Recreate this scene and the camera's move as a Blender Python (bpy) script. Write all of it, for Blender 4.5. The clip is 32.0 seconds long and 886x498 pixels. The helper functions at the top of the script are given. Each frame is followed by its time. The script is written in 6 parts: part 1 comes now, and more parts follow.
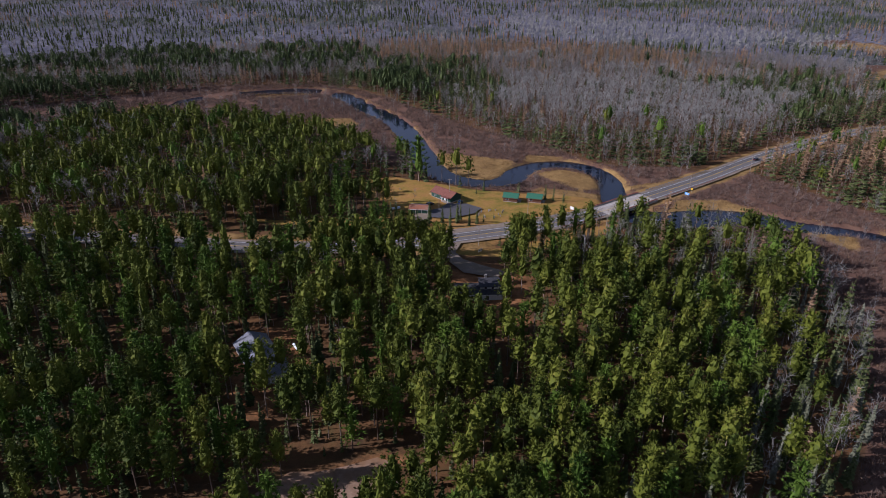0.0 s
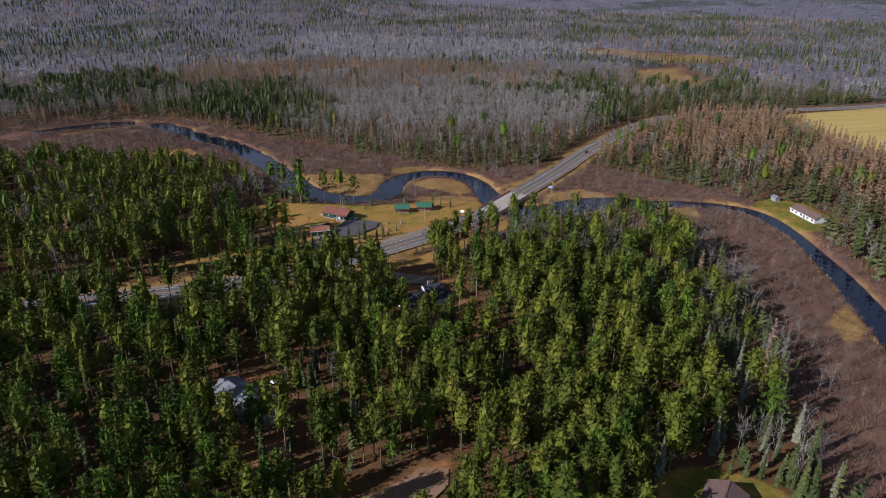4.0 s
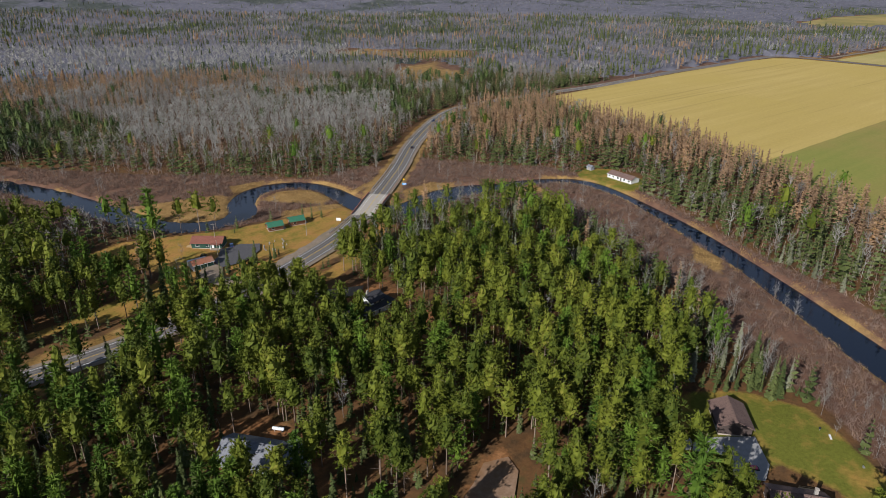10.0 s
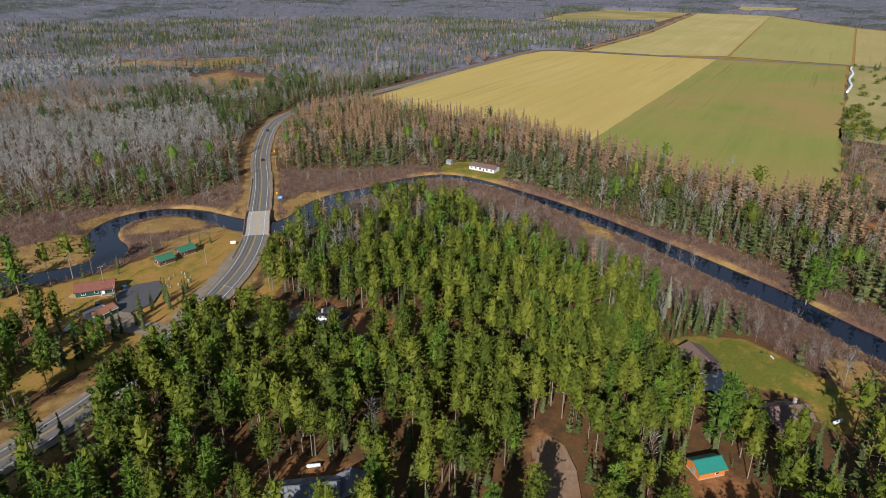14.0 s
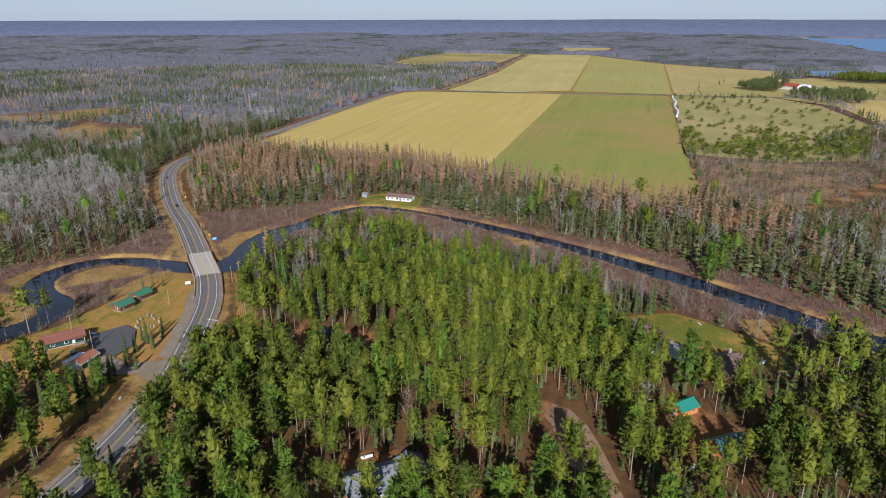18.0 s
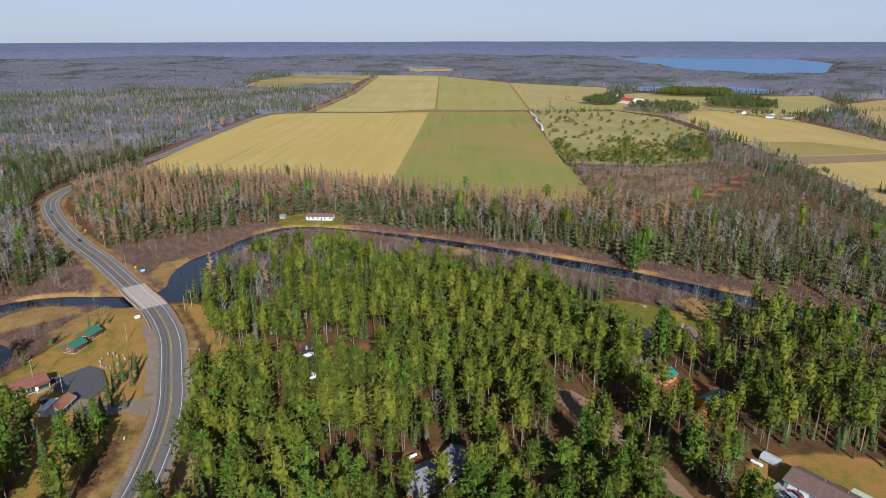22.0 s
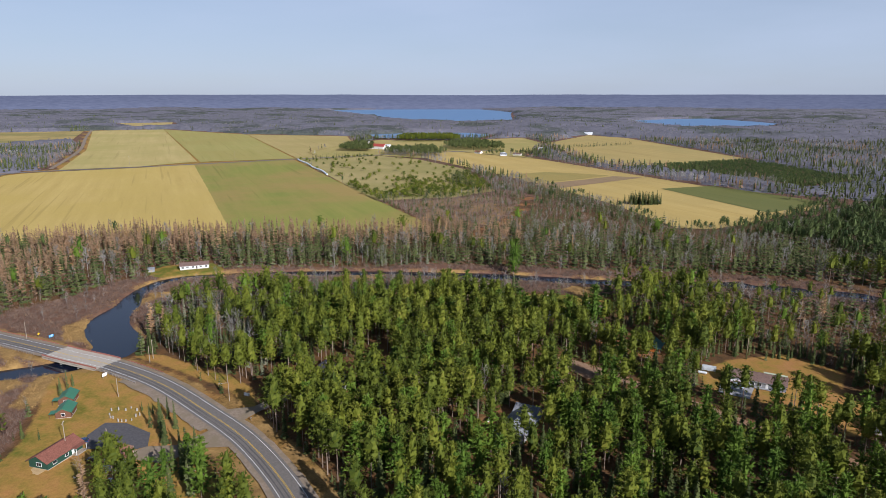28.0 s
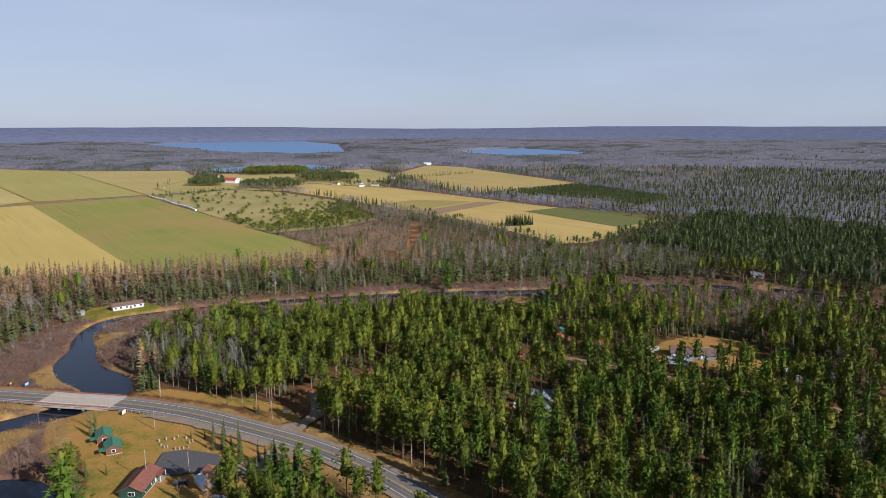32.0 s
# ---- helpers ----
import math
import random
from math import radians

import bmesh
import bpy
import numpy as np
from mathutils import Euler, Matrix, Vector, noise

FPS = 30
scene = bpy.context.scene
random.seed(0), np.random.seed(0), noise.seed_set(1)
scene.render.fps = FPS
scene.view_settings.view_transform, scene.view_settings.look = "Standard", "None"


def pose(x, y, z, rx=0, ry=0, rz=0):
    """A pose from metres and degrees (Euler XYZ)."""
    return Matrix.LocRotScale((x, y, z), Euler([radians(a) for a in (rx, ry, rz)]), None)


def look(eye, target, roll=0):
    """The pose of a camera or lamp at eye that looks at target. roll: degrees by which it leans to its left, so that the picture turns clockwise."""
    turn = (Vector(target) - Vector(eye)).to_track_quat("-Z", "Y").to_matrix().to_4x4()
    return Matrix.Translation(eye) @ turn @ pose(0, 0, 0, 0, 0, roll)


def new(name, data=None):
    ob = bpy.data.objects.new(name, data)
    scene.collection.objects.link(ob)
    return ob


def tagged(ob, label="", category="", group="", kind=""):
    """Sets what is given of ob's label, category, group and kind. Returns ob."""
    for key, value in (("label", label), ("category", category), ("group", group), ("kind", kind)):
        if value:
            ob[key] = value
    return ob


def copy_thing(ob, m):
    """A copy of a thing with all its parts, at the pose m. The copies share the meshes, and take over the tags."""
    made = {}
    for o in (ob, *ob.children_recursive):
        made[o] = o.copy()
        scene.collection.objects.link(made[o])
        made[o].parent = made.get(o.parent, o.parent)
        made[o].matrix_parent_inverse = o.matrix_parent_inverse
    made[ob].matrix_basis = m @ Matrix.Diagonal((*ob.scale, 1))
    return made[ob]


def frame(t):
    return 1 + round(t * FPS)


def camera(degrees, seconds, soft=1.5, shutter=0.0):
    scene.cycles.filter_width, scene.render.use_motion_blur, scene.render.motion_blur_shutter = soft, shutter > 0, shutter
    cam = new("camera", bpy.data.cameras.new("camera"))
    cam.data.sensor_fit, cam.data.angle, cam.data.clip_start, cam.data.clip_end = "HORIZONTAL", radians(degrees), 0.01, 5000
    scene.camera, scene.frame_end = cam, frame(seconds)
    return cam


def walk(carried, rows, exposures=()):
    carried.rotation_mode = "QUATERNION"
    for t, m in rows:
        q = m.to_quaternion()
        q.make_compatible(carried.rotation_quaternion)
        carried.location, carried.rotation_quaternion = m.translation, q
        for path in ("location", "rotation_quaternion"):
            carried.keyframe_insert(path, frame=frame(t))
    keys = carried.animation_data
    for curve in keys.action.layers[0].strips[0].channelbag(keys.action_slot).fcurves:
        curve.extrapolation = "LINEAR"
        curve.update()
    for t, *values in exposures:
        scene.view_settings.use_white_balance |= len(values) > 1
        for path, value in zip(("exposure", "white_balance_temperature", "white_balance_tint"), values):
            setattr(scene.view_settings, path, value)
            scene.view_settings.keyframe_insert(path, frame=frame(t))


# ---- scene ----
cam = camera(68.2, 32.0, soft=0.7)
METRES, EYE, TILT, LEAN, TURN = 521.2, 122.0, 0.45, 1.45, -9.0
ROWS = [
    (0.0, 0.0, 0.0, 0.0, 0.74, -25.89, -1.53),
    (0.5, -0.0148, -0.0028, -0.0, -1.99, -25.55, -1.62),
    (1.0, -0.0291, -0.0045, 0.0002, -4.55, -25.29, -1.74),
    (1.5, -0.0434, -0.0054, 0.0002, -7.13, -24.98, -1.8),
    (2.0, -0.0581, -0.0054, -0.0002, -9.73, -24.67, -1.85),
    (2.5, -0.0727, -0.0045, -0.0006, -12.32, -24.39, -1.9),
    (3.0, -0.0875, -0.0026, -0.0008, -14.91, -24.14, -1.94),
    (3.5, -0.1015, 0.0004, -0.0012, -17.47, -23.97, -1.94),
    (4.0, -0.114, 0.0037, -0.0019, -19.77, -23.8, -1.95),
    (4.5, -0.126, 0.0071, -0.0022, -21.98, -23.65, -1.94),
    (6.5, -0.1691, 0.0224, -0.0032, -29.91, -22.94, -1.86),
    (7.0, -0.1782, 0.0273, -0.0037, -31.68, -22.85, -1.83),
    (7.5, -0.1873, 0.0332, -0.0041, -33.55, -22.85, -1.81),
    (8.0, -0.1965, 0.0401, -0.0045, -35.49, -22.86, -1.78),
    (8.5, -0.2061, 0.0482, -0.005, -37.6, -22.86, -1.76),
    (9.0, -0.2159, 0.0575, -0.0055, -39.88, -22.86, -1.72),
    (9.5, -0.2258, 0.0672, -0.0059, -42.24, -22.85, -1.68),
    (10.0, -0.2352, 0.077, -0.0064, -44.52, -22.83, -1.66),
    (10.5, -0.2445, 0.0877, -0.0069, -46.95, -22.8, -1.61),
    (11.0, -0.2534, 0.0989, -0.0072, -49.4, -22.76, -1.6),
    (11.5, -0.2623, 0.1111, -0.0075, -51.97, -22.72, -1.57),
    (12.0, -0.2711, 0.125, -0.0078, -54.73, -22.67, -1.6),
    (12.5, -0.2791, 0.1395, -0.0081, -57.6, -22.68, -1.48),
    (13.0, -0.2869, 0.1532, -0.0082, -60.33, -22.67, -1.45),
    (13.5, -0.2968, 0.1661, -0.0093, -63.06, -22.43, -1.39),
    (14.0, -0.3082, 0.1776, -0.0097, -65.62, -22.05, -1.34),
    (14.5, -0.3197, 0.1876, -0.0099, -67.94, -21.56, -1.18),
    (16.5, -0.3621, 0.2196, -0.0118, -74.83, -19.5, -0.74),
    (17.0, -0.3723, 0.2273, -0.012, -76.34, -19.01, -0.7),
    (17.5, -0.3813, 0.2362, -0.0121, -77.89, -18.58, -0.66),
    (18.0, -0.3888, 0.2462, -0.0124, -79.49, -18.23, -0.63),
    (18.5, -0.3945, 0.2564, -0.0126, -81.03, -17.98, -0.62),
    (19.0, -0.3991, 0.2675, -0.0131, -82.66, -17.73, -0.6),
    (19.5, -0.403, 0.2796, -0.0133, -84.42, -17.5, -0.59),
    (20.0, -0.4068, 0.2925, -0.0134, -86.23, -17.25, -0.55),
    (20.5, -0.4105, 0.3059, -0.0137, -88.12, -17.01, -0.48),
    (21.0, -0.4142, 0.3191, -0.0142, -89.9, -16.8, -0.44),
    (21.5, -0.4175, 0.3315, -0.0147, -91.6, -16.61, -0.32),
    (22.0, -0.421, 0.3448, -0.0152, -93.39, -16.36, -0.29),
    (22.5, -0.424, 0.3592, -0.0158, -95.23, -16.12, -0.29),
    (23.0, -0.4269, 0.3753, -0.0167, -97.25, -15.84, -0.25),
    (23.5, -0.4304, 0.393, -0.0175, -99.41, -15.52, -0.2),
    (24.0, -0.434, 0.4122, -0.0186, -101.66, -15.13, -0.17),
    (24.5, -0.4374, 0.4313, -0.0197, -103.84, -14.74, -0.09),
    (25.0, -0.4405, 0.4512, -0.0206, -106.07, -14.35, -0.01),
    (25.5, -0.4433, 0.4715, -0.0215, -108.27, -13.96, 0.1),
    (27.5, -0.4491, 0.5541, -0.0238, -116.78, -12.35, 0.32),
    (28.0, -0.4489, 0.5751, -0.0239, -118.82, -12.02, 0.36),
    (28.5, -0.4477, 0.5965, -0.0239, -120.92, -11.65, 0.41),
    (29.0, -0.4453, 0.6178, -0.0235, -122.98, -11.34, 0.46),
    (29.5, -0.4421, 0.6395, -0.0229, -125.06, -10.99, 0.5),
    (30.0, -0.4383, 0.661, -0.0218, -127.09, -10.66, 0.55),
    (30.5, -0.4338, 0.6817, -0.021, -129.05, -10.38, 0.61),
    (31.0, -0.4283, 0.7025, -0.0207, -130.98, -10.1, 0.66),
    (31.5, -0.4222, 0.7231, -0.0205, -132.89, -9.8, 0.73),
    (32.0, -0.4153, 0.7433, -0.0201, -134.81, -9.5, 0.82),
]

EXPOSURES = [(0.0, 0.05, 5400, 25), (4.0, 0.1, 5600, 19), (9.0, 0.18, 5850, 11), (13.0, 0.28, 5880, 9), (19.0, 0.38, 5620, 11), (28.0, 0.38, 5720, 13), (32.0, 0.36, 5850, 14)]
walk(cam, [(t, pose(0, 0, EYE, TILT, LEAN, TURN) @ pose(METRES * x, METRES * y, METRES * z, 90 + pitch, roll, yaw)) for t, x, y, z, yaw, pitch, roll in ROWS], EXPOSURES)

# ---- world and sun ----
SUN_ELEVATION = 28.0
world = bpy.data.worlds.new("sky")
scene.world = world
world.use_nodes = True
wt = world.node_tree
wt.nodes.clear()
sky = wt.nodes.new("ShaderNodeTexSky")
sky.sky_type = "NISHITA"
sky.sun_disc = False
sky.sun_elevation = radians(SUN_ELEVATION)
sky.sun_rotation = radians(-90)
sky.altitude = 500
sky.dust_density = 0.6
sky.ozone_density = 2.0
sky_back = wt.nodes.new("ShaderNodeBackground")
sky_back.inputs["Strength"].default_value = 0.05
sky_out = wt.nodes.new("ShaderNodeOutputWorld")
# thin high cloud that pales the blue
veil_at = wt.nodes.new("ShaderNodeTexCoord")
veil_map = wt.nodes.new("ShaderNodeMapping")
veil_map.inputs["Scale"].default_value = (1, 1, 5)
veil = wt.nodes.new("ShaderNodeTexNoise")
veil.inputs["Scale"].default_value = 2.2
veil.inputs["Detail"].default_value = 5
veil_amount = wt.nodes.new("ShaderNodeMapRange")
veil_amount.inputs["From Min"].default_value, veil_amount.inputs["From Max"].default_value = 0.3, 0.75
veil_amount.inputs["To Min"].default_value, veil_amount.inputs["To Max"].default_value = 0.55, 0.8
veil_mix = wt.nodes.new("ShaderNodeMix")
veil_mix.data_type = "RGBA"
veil_mix.inputs[7].default_value = (8.7, 9.6, 11.2, 1)
wt.links.new(veil_at.outputs["Generated"], veil_map.inputs[0])
wt.links.new(veil_map.outputs[0], veil.inputs["Vector"])
wt.links.new(veil.outputs["Fac"], veil_amount.inputs["Value"])
low_sky = wt.nodes.new("ShaderNodeSeparateXYZ")
wt.links.new(veil_at.outputs["Generated"], low_sky.inputs[0])
low_amount = wt.nodes.new("ShaderNodeMapRange")
low_amount.inputs["From Min"].default_value, low_amount.inputs["From Max"].default_value = 0.15, 0.75
low_amount.inputs["To Min"].default_value, low_amount.inputs["To Max"].default_value = 1.0, 0.1
wt.links.new(low_sky.outputs["Z"], low_amount.inputs["Value"])
veil_share = wt.nodes.new("ShaderNodeMath")
veil_share.operation = "MULTIPLY"
wt.links.new(veil_amount.outputs[0], veil_share.inputs[0])
wt.links.new(low_amount.outputs[0], veil_share.inputs[1])
wt.links.new(veil_share.outputs[0], veil_mix.inputs[0])
wt.links.new(sky.outputs[0], veil_mix.inputs[6])
wt.links.new(veil_mix.outputs[2], sky_back.inputs["Color"])
wt.links.new(sky_back.outputs[0], sky_out.inputs["Surface"])

sun = new("sun", bpy.data.lights.new("sun", "SUN"))
sun.data.energy = 5.0
sun.data.angle = radians(0.6)
sun.data.color = (1.0, 0.94, 0.85)
sun.matrix_world = look((-math.cos(radians(SUN_ELEVATION)) * 400, 10, 300 + math.sin(radians(SUN_ELEVATION)) * 400), (0, 0, 300))


# ---- materials ----
def nodes(name, rough=0.9, metal=0.0, spec=0.3):
    m = bpy.data.materials.new(name)
    m.use_nodes = True
    b = m.node_tree.nodes["Principled BSDF"]
    b.inputs["Roughness"].default_value = rough
    b.inputs["Metallic"].default_value = metal
    b.inputs["Specular IOR Level"].default_value = spec
    return m, m.node_tree, b


def ramp(nt, fac, stops):
    r = nt.nodes.new("ShaderNodeValToRGB")
    while len(r.color_ramp.elements) < len(stops):
        r.color_ramp.elements.new(0.5)
    for e, (p, c) in zip(r.color_ramp.elements, stops):
        e.position, e.color = p, (*c, 1)
    nt.links.new(fac, r.inputs[0])
    return r.outputs[0]


def noise_at(nt, scale, detail=4.0, rough=0.6, stretch=(1, 1, 1), turn=0.0):
    co = nt.nodes.new("ShaderNodeTexCoord")
    mp = nt.nodes.new("ShaderNodeMapping")
    if turn:
        mp.vector_type = "TEXTURE"
        mp.inputs["Scale"].default_value = [1 / v for v in stretch]
        mp.inputs["Rotation"].default_value = (0, 0, turn)
    else:
        mp.inputs["Scale"].default_value = stretch
    n = nt.nodes.new("ShaderNodeTexNoise")
    n.inputs["Scale"].default_value = scale
    n.inputs["Detail"].default_value = detail
    n.inputs["Roughness"].default_value = rough
    nt.links.new(co.outputs["Object"], mp.inputs[0])
    nt.links.new(mp.outputs[0], n.inputs["Vector"])
    return n.outputs["Fac"]


def mix(nt, fac, a, b, mode="MIX"):
    n = nt.nodes.new("ShaderNodeMix")
    n.data_type, n.blend_type = "RGBA", mode
    for socket, value in ((n.inputs[0], fac), (n.inputs[6], a), (n.inputs[7], b)):
        if isinstance(value, bpy.types.NodeSocket):
            nt.links.new(value, socket)
        elif isinstance(value, (int, float)):
            socket.default_value = value
        else:
            socket.default_value = (*value, 1)
    return n.outputs[2]


def calc(nt, op, a, b=0.0, c=0.0):
    n = nt.nodes.new("ShaderNodeMath")
    n.operation = op
    for socket, value in zip(n.inputs, (a, b, c)):
        if isinstance(value, bpy.types.NodeSocket):
            nt.links.new(value, socket)
        else:
            socket.default_value = value
    return n.outputs[0]


def attribute(nt, name):
    n = nt.nodes.new("ShaderNodeAttribute")
    n.attribute_name = name
    return n


def bump(nt, b, height, strength=0.4, distance=0.1):
    n = nt.nodes.new("ShaderNodeBump")
    n.inputs["Strength"].default_value = strength
    n.inputs["Distance"].default_value = distance
    nt.links.new(height, n.inputs["Height"])
    nt.links.new(n.outputs[0], b.inputs["Normal"])


def leafy(name, dark, light, odd=None, rough=0.75, glow_through=0.0):
    """Needles, twigs and bark of many pieces: each piece and each plant differs a little."""
    m, nt, b = nodes(name, rough, 0, 0.2)
    info = nt.nodes.new("ShaderNodeObjectInfo")
    geo = nt.nodes.new("ShaderNodeNewGeometry")
    plant = calc(nt, "FRACT", calc(nt, "ADD", attribute(nt, "tint").outputs["Fac"], info.outputs["Random"]))
    piece = geo.outputs["Random Per Island"]
    fac = calc(nt, "ADD", calc(nt, "MULTIPLY", plant, 0.62), calc(nt, "MULTIPLY", piece, 0.38))
    stops = [(0.08, dark), (0.8, light)]
    if odd:
        stops.append((0.93, odd))
    col = ramp(nt, fac, stops)
    nt.links.new(col, b.inputs["Base Color"])
    if glow_through:
        thin = nt.nodes.new("ShaderNodeBsdfTranslucent")
        both = nt.nodes.new("ShaderNodeMixShader")
        both.inputs[0].default_value = glow_through
        nt.links.new(col, thin.inputs["Color"])
        nt.links.new(b.outputs[0], both.inputs[1])
        nt.links.new(thin.outputs[0], both.inputs[2])
        nt.links.new(both.outputs[0], nt.nodes["Material Output"].inputs["Surface"])
    return m


def rough_stuff(name, c1, c2, scale, rough=0.9, c3=None, spec=0.2, metal=0.0, stretch=(1, 1, 1), relief=0.3):
    m, nt, b = nodes(name, rough, metal, spec)
    n1 = noise_at(nt, scale, 5, 0.65, stretch)
    col = ramp(nt, n1, [(0.3, c1), (0.7, c2)])
    if c3:
        col = mix(nt, ramp(nt, noise_at(nt, scale * 0.17, 3), [(0.45, (0, 0, 0)), (0.65, (1, 1, 1))]), col, c3)
    nt.links.new(col, b.inputs["Base Color"])
    bump(nt, b, n1, relief, 0.05)
    return m


M = {}
M["pine"] = leafy("pine_needles", (0.037, 0.055, 0.005), (0.128, 0.142, 0.012), (0.162, 0.156, 0.02), glow_through=0.05)
M["white_pine"] = leafy("white_pine_needles", (0.043, 0.082, 0.008), (0.112, 0.17, 0.017), glow_through=0.05)
M["dark_pine"] = leafy("dark_pine_needles", (0.03, 0.048, 0.014), (0.085, 0.11, 0.03), glow_through=0.05)
M["spruce"] = leafy("spruce_needles", (0.038, 0.053, 0.014), (0.11, 0.125, 0.036), (0.155, 0.16, 0.08), glow_through=0.06)
M["lichen"] = leafy("lichen_grey_twigs", (0.1, 0.105, 0.058), (0.22, 0.217, 0.14))
M["larch"] = leafy("rusty_larch_twigs", (0.24, 0.155, 0.09), (0.4, 0.255, 0.145), (0.46, 0.28, 0.12), glow_through=0.3)
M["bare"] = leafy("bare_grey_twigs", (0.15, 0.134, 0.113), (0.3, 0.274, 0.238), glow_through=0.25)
# far twigs: near twig grey turned bluer, so some haze sits in the colour
M["bare_far"] = leafy("haze_tinted_bare_twigs", (0.15, 0.134, 0.125), (0.282, 0.255, 0.24), glow_through=0.3)
M["aspen"] = leafy("pale_aspen_twigs", (0.225, 0.212, 0.184), (0.39, 0.366, 0.322), glow_through=0.25)
M["shrub"] = leafy("alder_twigs", (0.092, 0.06, 0.046), (0.195, 0.132, 0.098), (0.25, 0.155, 0.078))
M["brush"] = leafy("pinkish_brown_brush", (0.17, 0.115, 0.092), (0.3, 0.215, 0.175), (0.34, 0.22, 0.13), glow_through=0.2)
M["sedge"] = leafy("dry_sedge", (0.22, 0.125, 0.042), (0.38, 0.245, 0.09))
M["bark"] = leafy("pine_bark", (0.13, 0.09, 0.065), (0.27, 0.2, 0.15))
M["pale_bark"] = leafy("pale_bark", (0.12, 0.105, 0.09), (0.27, 0.245, 0.22), (0.45, 0.43, 0.4))


# ---- plan ----
def spline(points, step=4.0):
    """A smooth line through points, about every step metres."""
    p = np.array(points, float)
    p = np.vstack([2 * p[0] - p[1], p, 2 * p[-1] - p[-2]])
    out = []
    for i in range(1, len(p) - 2):
        n = max(2, int(np.linalg.norm(p[i + 1] - p[i]) / step))
        t = np.linspace(0, 1, n, endpoint=False)[:, None]
        a, b, c, d = p[i - 1], p[i], p[i + 1], p[i + 2]
        out.append(0.5 * (2 * b + (c - a) * t + (2 * a - 5 * b + 4 * c - d) * t ** 2 + (3 * b - a - 3 * c + d) * t ** 3))
    out.append(p[-2:-1])
    return np.vstack(out)


def gap(x, y, line, width=None):
    """Distance from points to a line (less its half width where given)."""
    x, y = np.asarray(x, float), np.asarray(y, float)
    best = np.full(x.shape, 1e9)
    for i in range(len(line) - 1):
        (ax, ay), (bx, by) = line[i, :2], line[i + 1, :2]
        dx, dy = bx - ax, by - ay
        t = np.clip(((x - ax) * dx + (y - ay) * dy) / (dx * dx + dy * dy + 1e-9), 0, 1)
        d = np.hypot(x - ax - t * dx, y - ay - t * dy)
        if line.shape[1] > 2:
            d = d - (line[i, 2] + t * (line[i + 1, 2] - line[i, 2]))
        best = np.minimum(best, d)
    return best


def inside(x, y, poly):
    x, y = np.asarray(x, float), np.asarray(y, float)
    hit = np.zeros(x.shape, bool)
    px, py = poly[-1]
    for qx, qy in poly:
        cross = ((qy > y) != (py > y)) & (x < (px - qx) * (y - qy) / (py - qy + 1e-12) + qx)
        hit ^= cross
        px, py = qx, qy
    return hit


def edge(x, y, poly):
    """Signed distance to a polygon: negative inside."""
    d = gap(x, y, np.array(list(poly) + [poly[0]], float))
    return np.where(inside(x, y, poly), -d, d)


def smooth(a, b, v):
    t = np.clip((v - a) / (b - a), 0, 1)
    return t * t * (3 - 2 * t)


def wave(x, y, scale, seed=0):
    """A cheap smooth random field between about -1 and 1."""
    r = np.random.RandomState(seed)
    out = np.zeros(np.shape(x))
    for k in range(7):
        a, f, ph = r.uniform(0, 6.283), r.uniform(0.6, 1.9) / scale, r.uniform(0, 6.283)
        out = out + np.sin((np.cos(a) * x + np.sin(a) * y) * f * 6.283 + ph + 1.7 * np.sin((np.sin(a) * x - np.cos(a) * y) * f * 3.1 + ph * 2))
    return out / 3.2


# river: x, y, half width
RIVER = spline([(-420, 470, 6), (-330, 480, 6), (-240, 500, 6), (-175, 530, 6), (-116, 585, 6), (-47, 602, 6), (-7, 578, 7), (14, 528, 7), (33, 484, 7), (42, 430, 7),
                (45, 390, 7), (50, 358, 6.5), (62, 342, 6.5), (75, 337, 6), (88, 342, 6), (98, 356, 6), (112, 365, 6), (128, 364, 6), (140, 352, 6), (143, 333, 5.5),
                (138, 313, 6), (135, 298, 7), (138, 281, 9), (152, 274, 10), (172, 274, 10), (192, 269, 9), (209, 257, 6), (226, 249, 4.5), (242, 235, 4.5), (249, 218, 4.5),
                (241, 192, 4), (223, 162, 4), (202, 133, 4.5), (183, 110, 5), (163, 88, 6), (143, 67, 6.5), (120, 44, 6.5), (97, 25, 6.5), (74, 6, 6.5), (51, -17, 6.5),
                (15, -58, 6), (-12, -74, 6), (-50, -97, 6), (-85, -108, 6), (-120, -107, 6), (-170, -95, 6), (-260, -110, 6)])
ROAD = spline([(-420, 400), (-280, 345), (-180, 308), (-110, 285), (-60, 271), (-36, 265), (-12, 261.5), (20, 261), (50, 265), (85, 271.5), (116, 282.5), (141, 295.5), (157, 303.5), (199, 326), (250, 356),
               (305, 383), (345, 399), (378, 406), (412, 404), (450, 395), (497, 381), (579, 355), (720, 327), (807, 304), (930, 274), (968, 258), (980, 232), (974, 185),
               (952, 81), (913, -183), (868, -440), (820, -600)])
LANE = spline([(1000, 190), (1352, 91), (1800, 0), (2195, -86)], 40)
DIRT_ROAD = spline([(-260, 90), (-140, 108), (-80, 113), (-48, 115), (-28, 118), (-8, 122), (4, 126)])

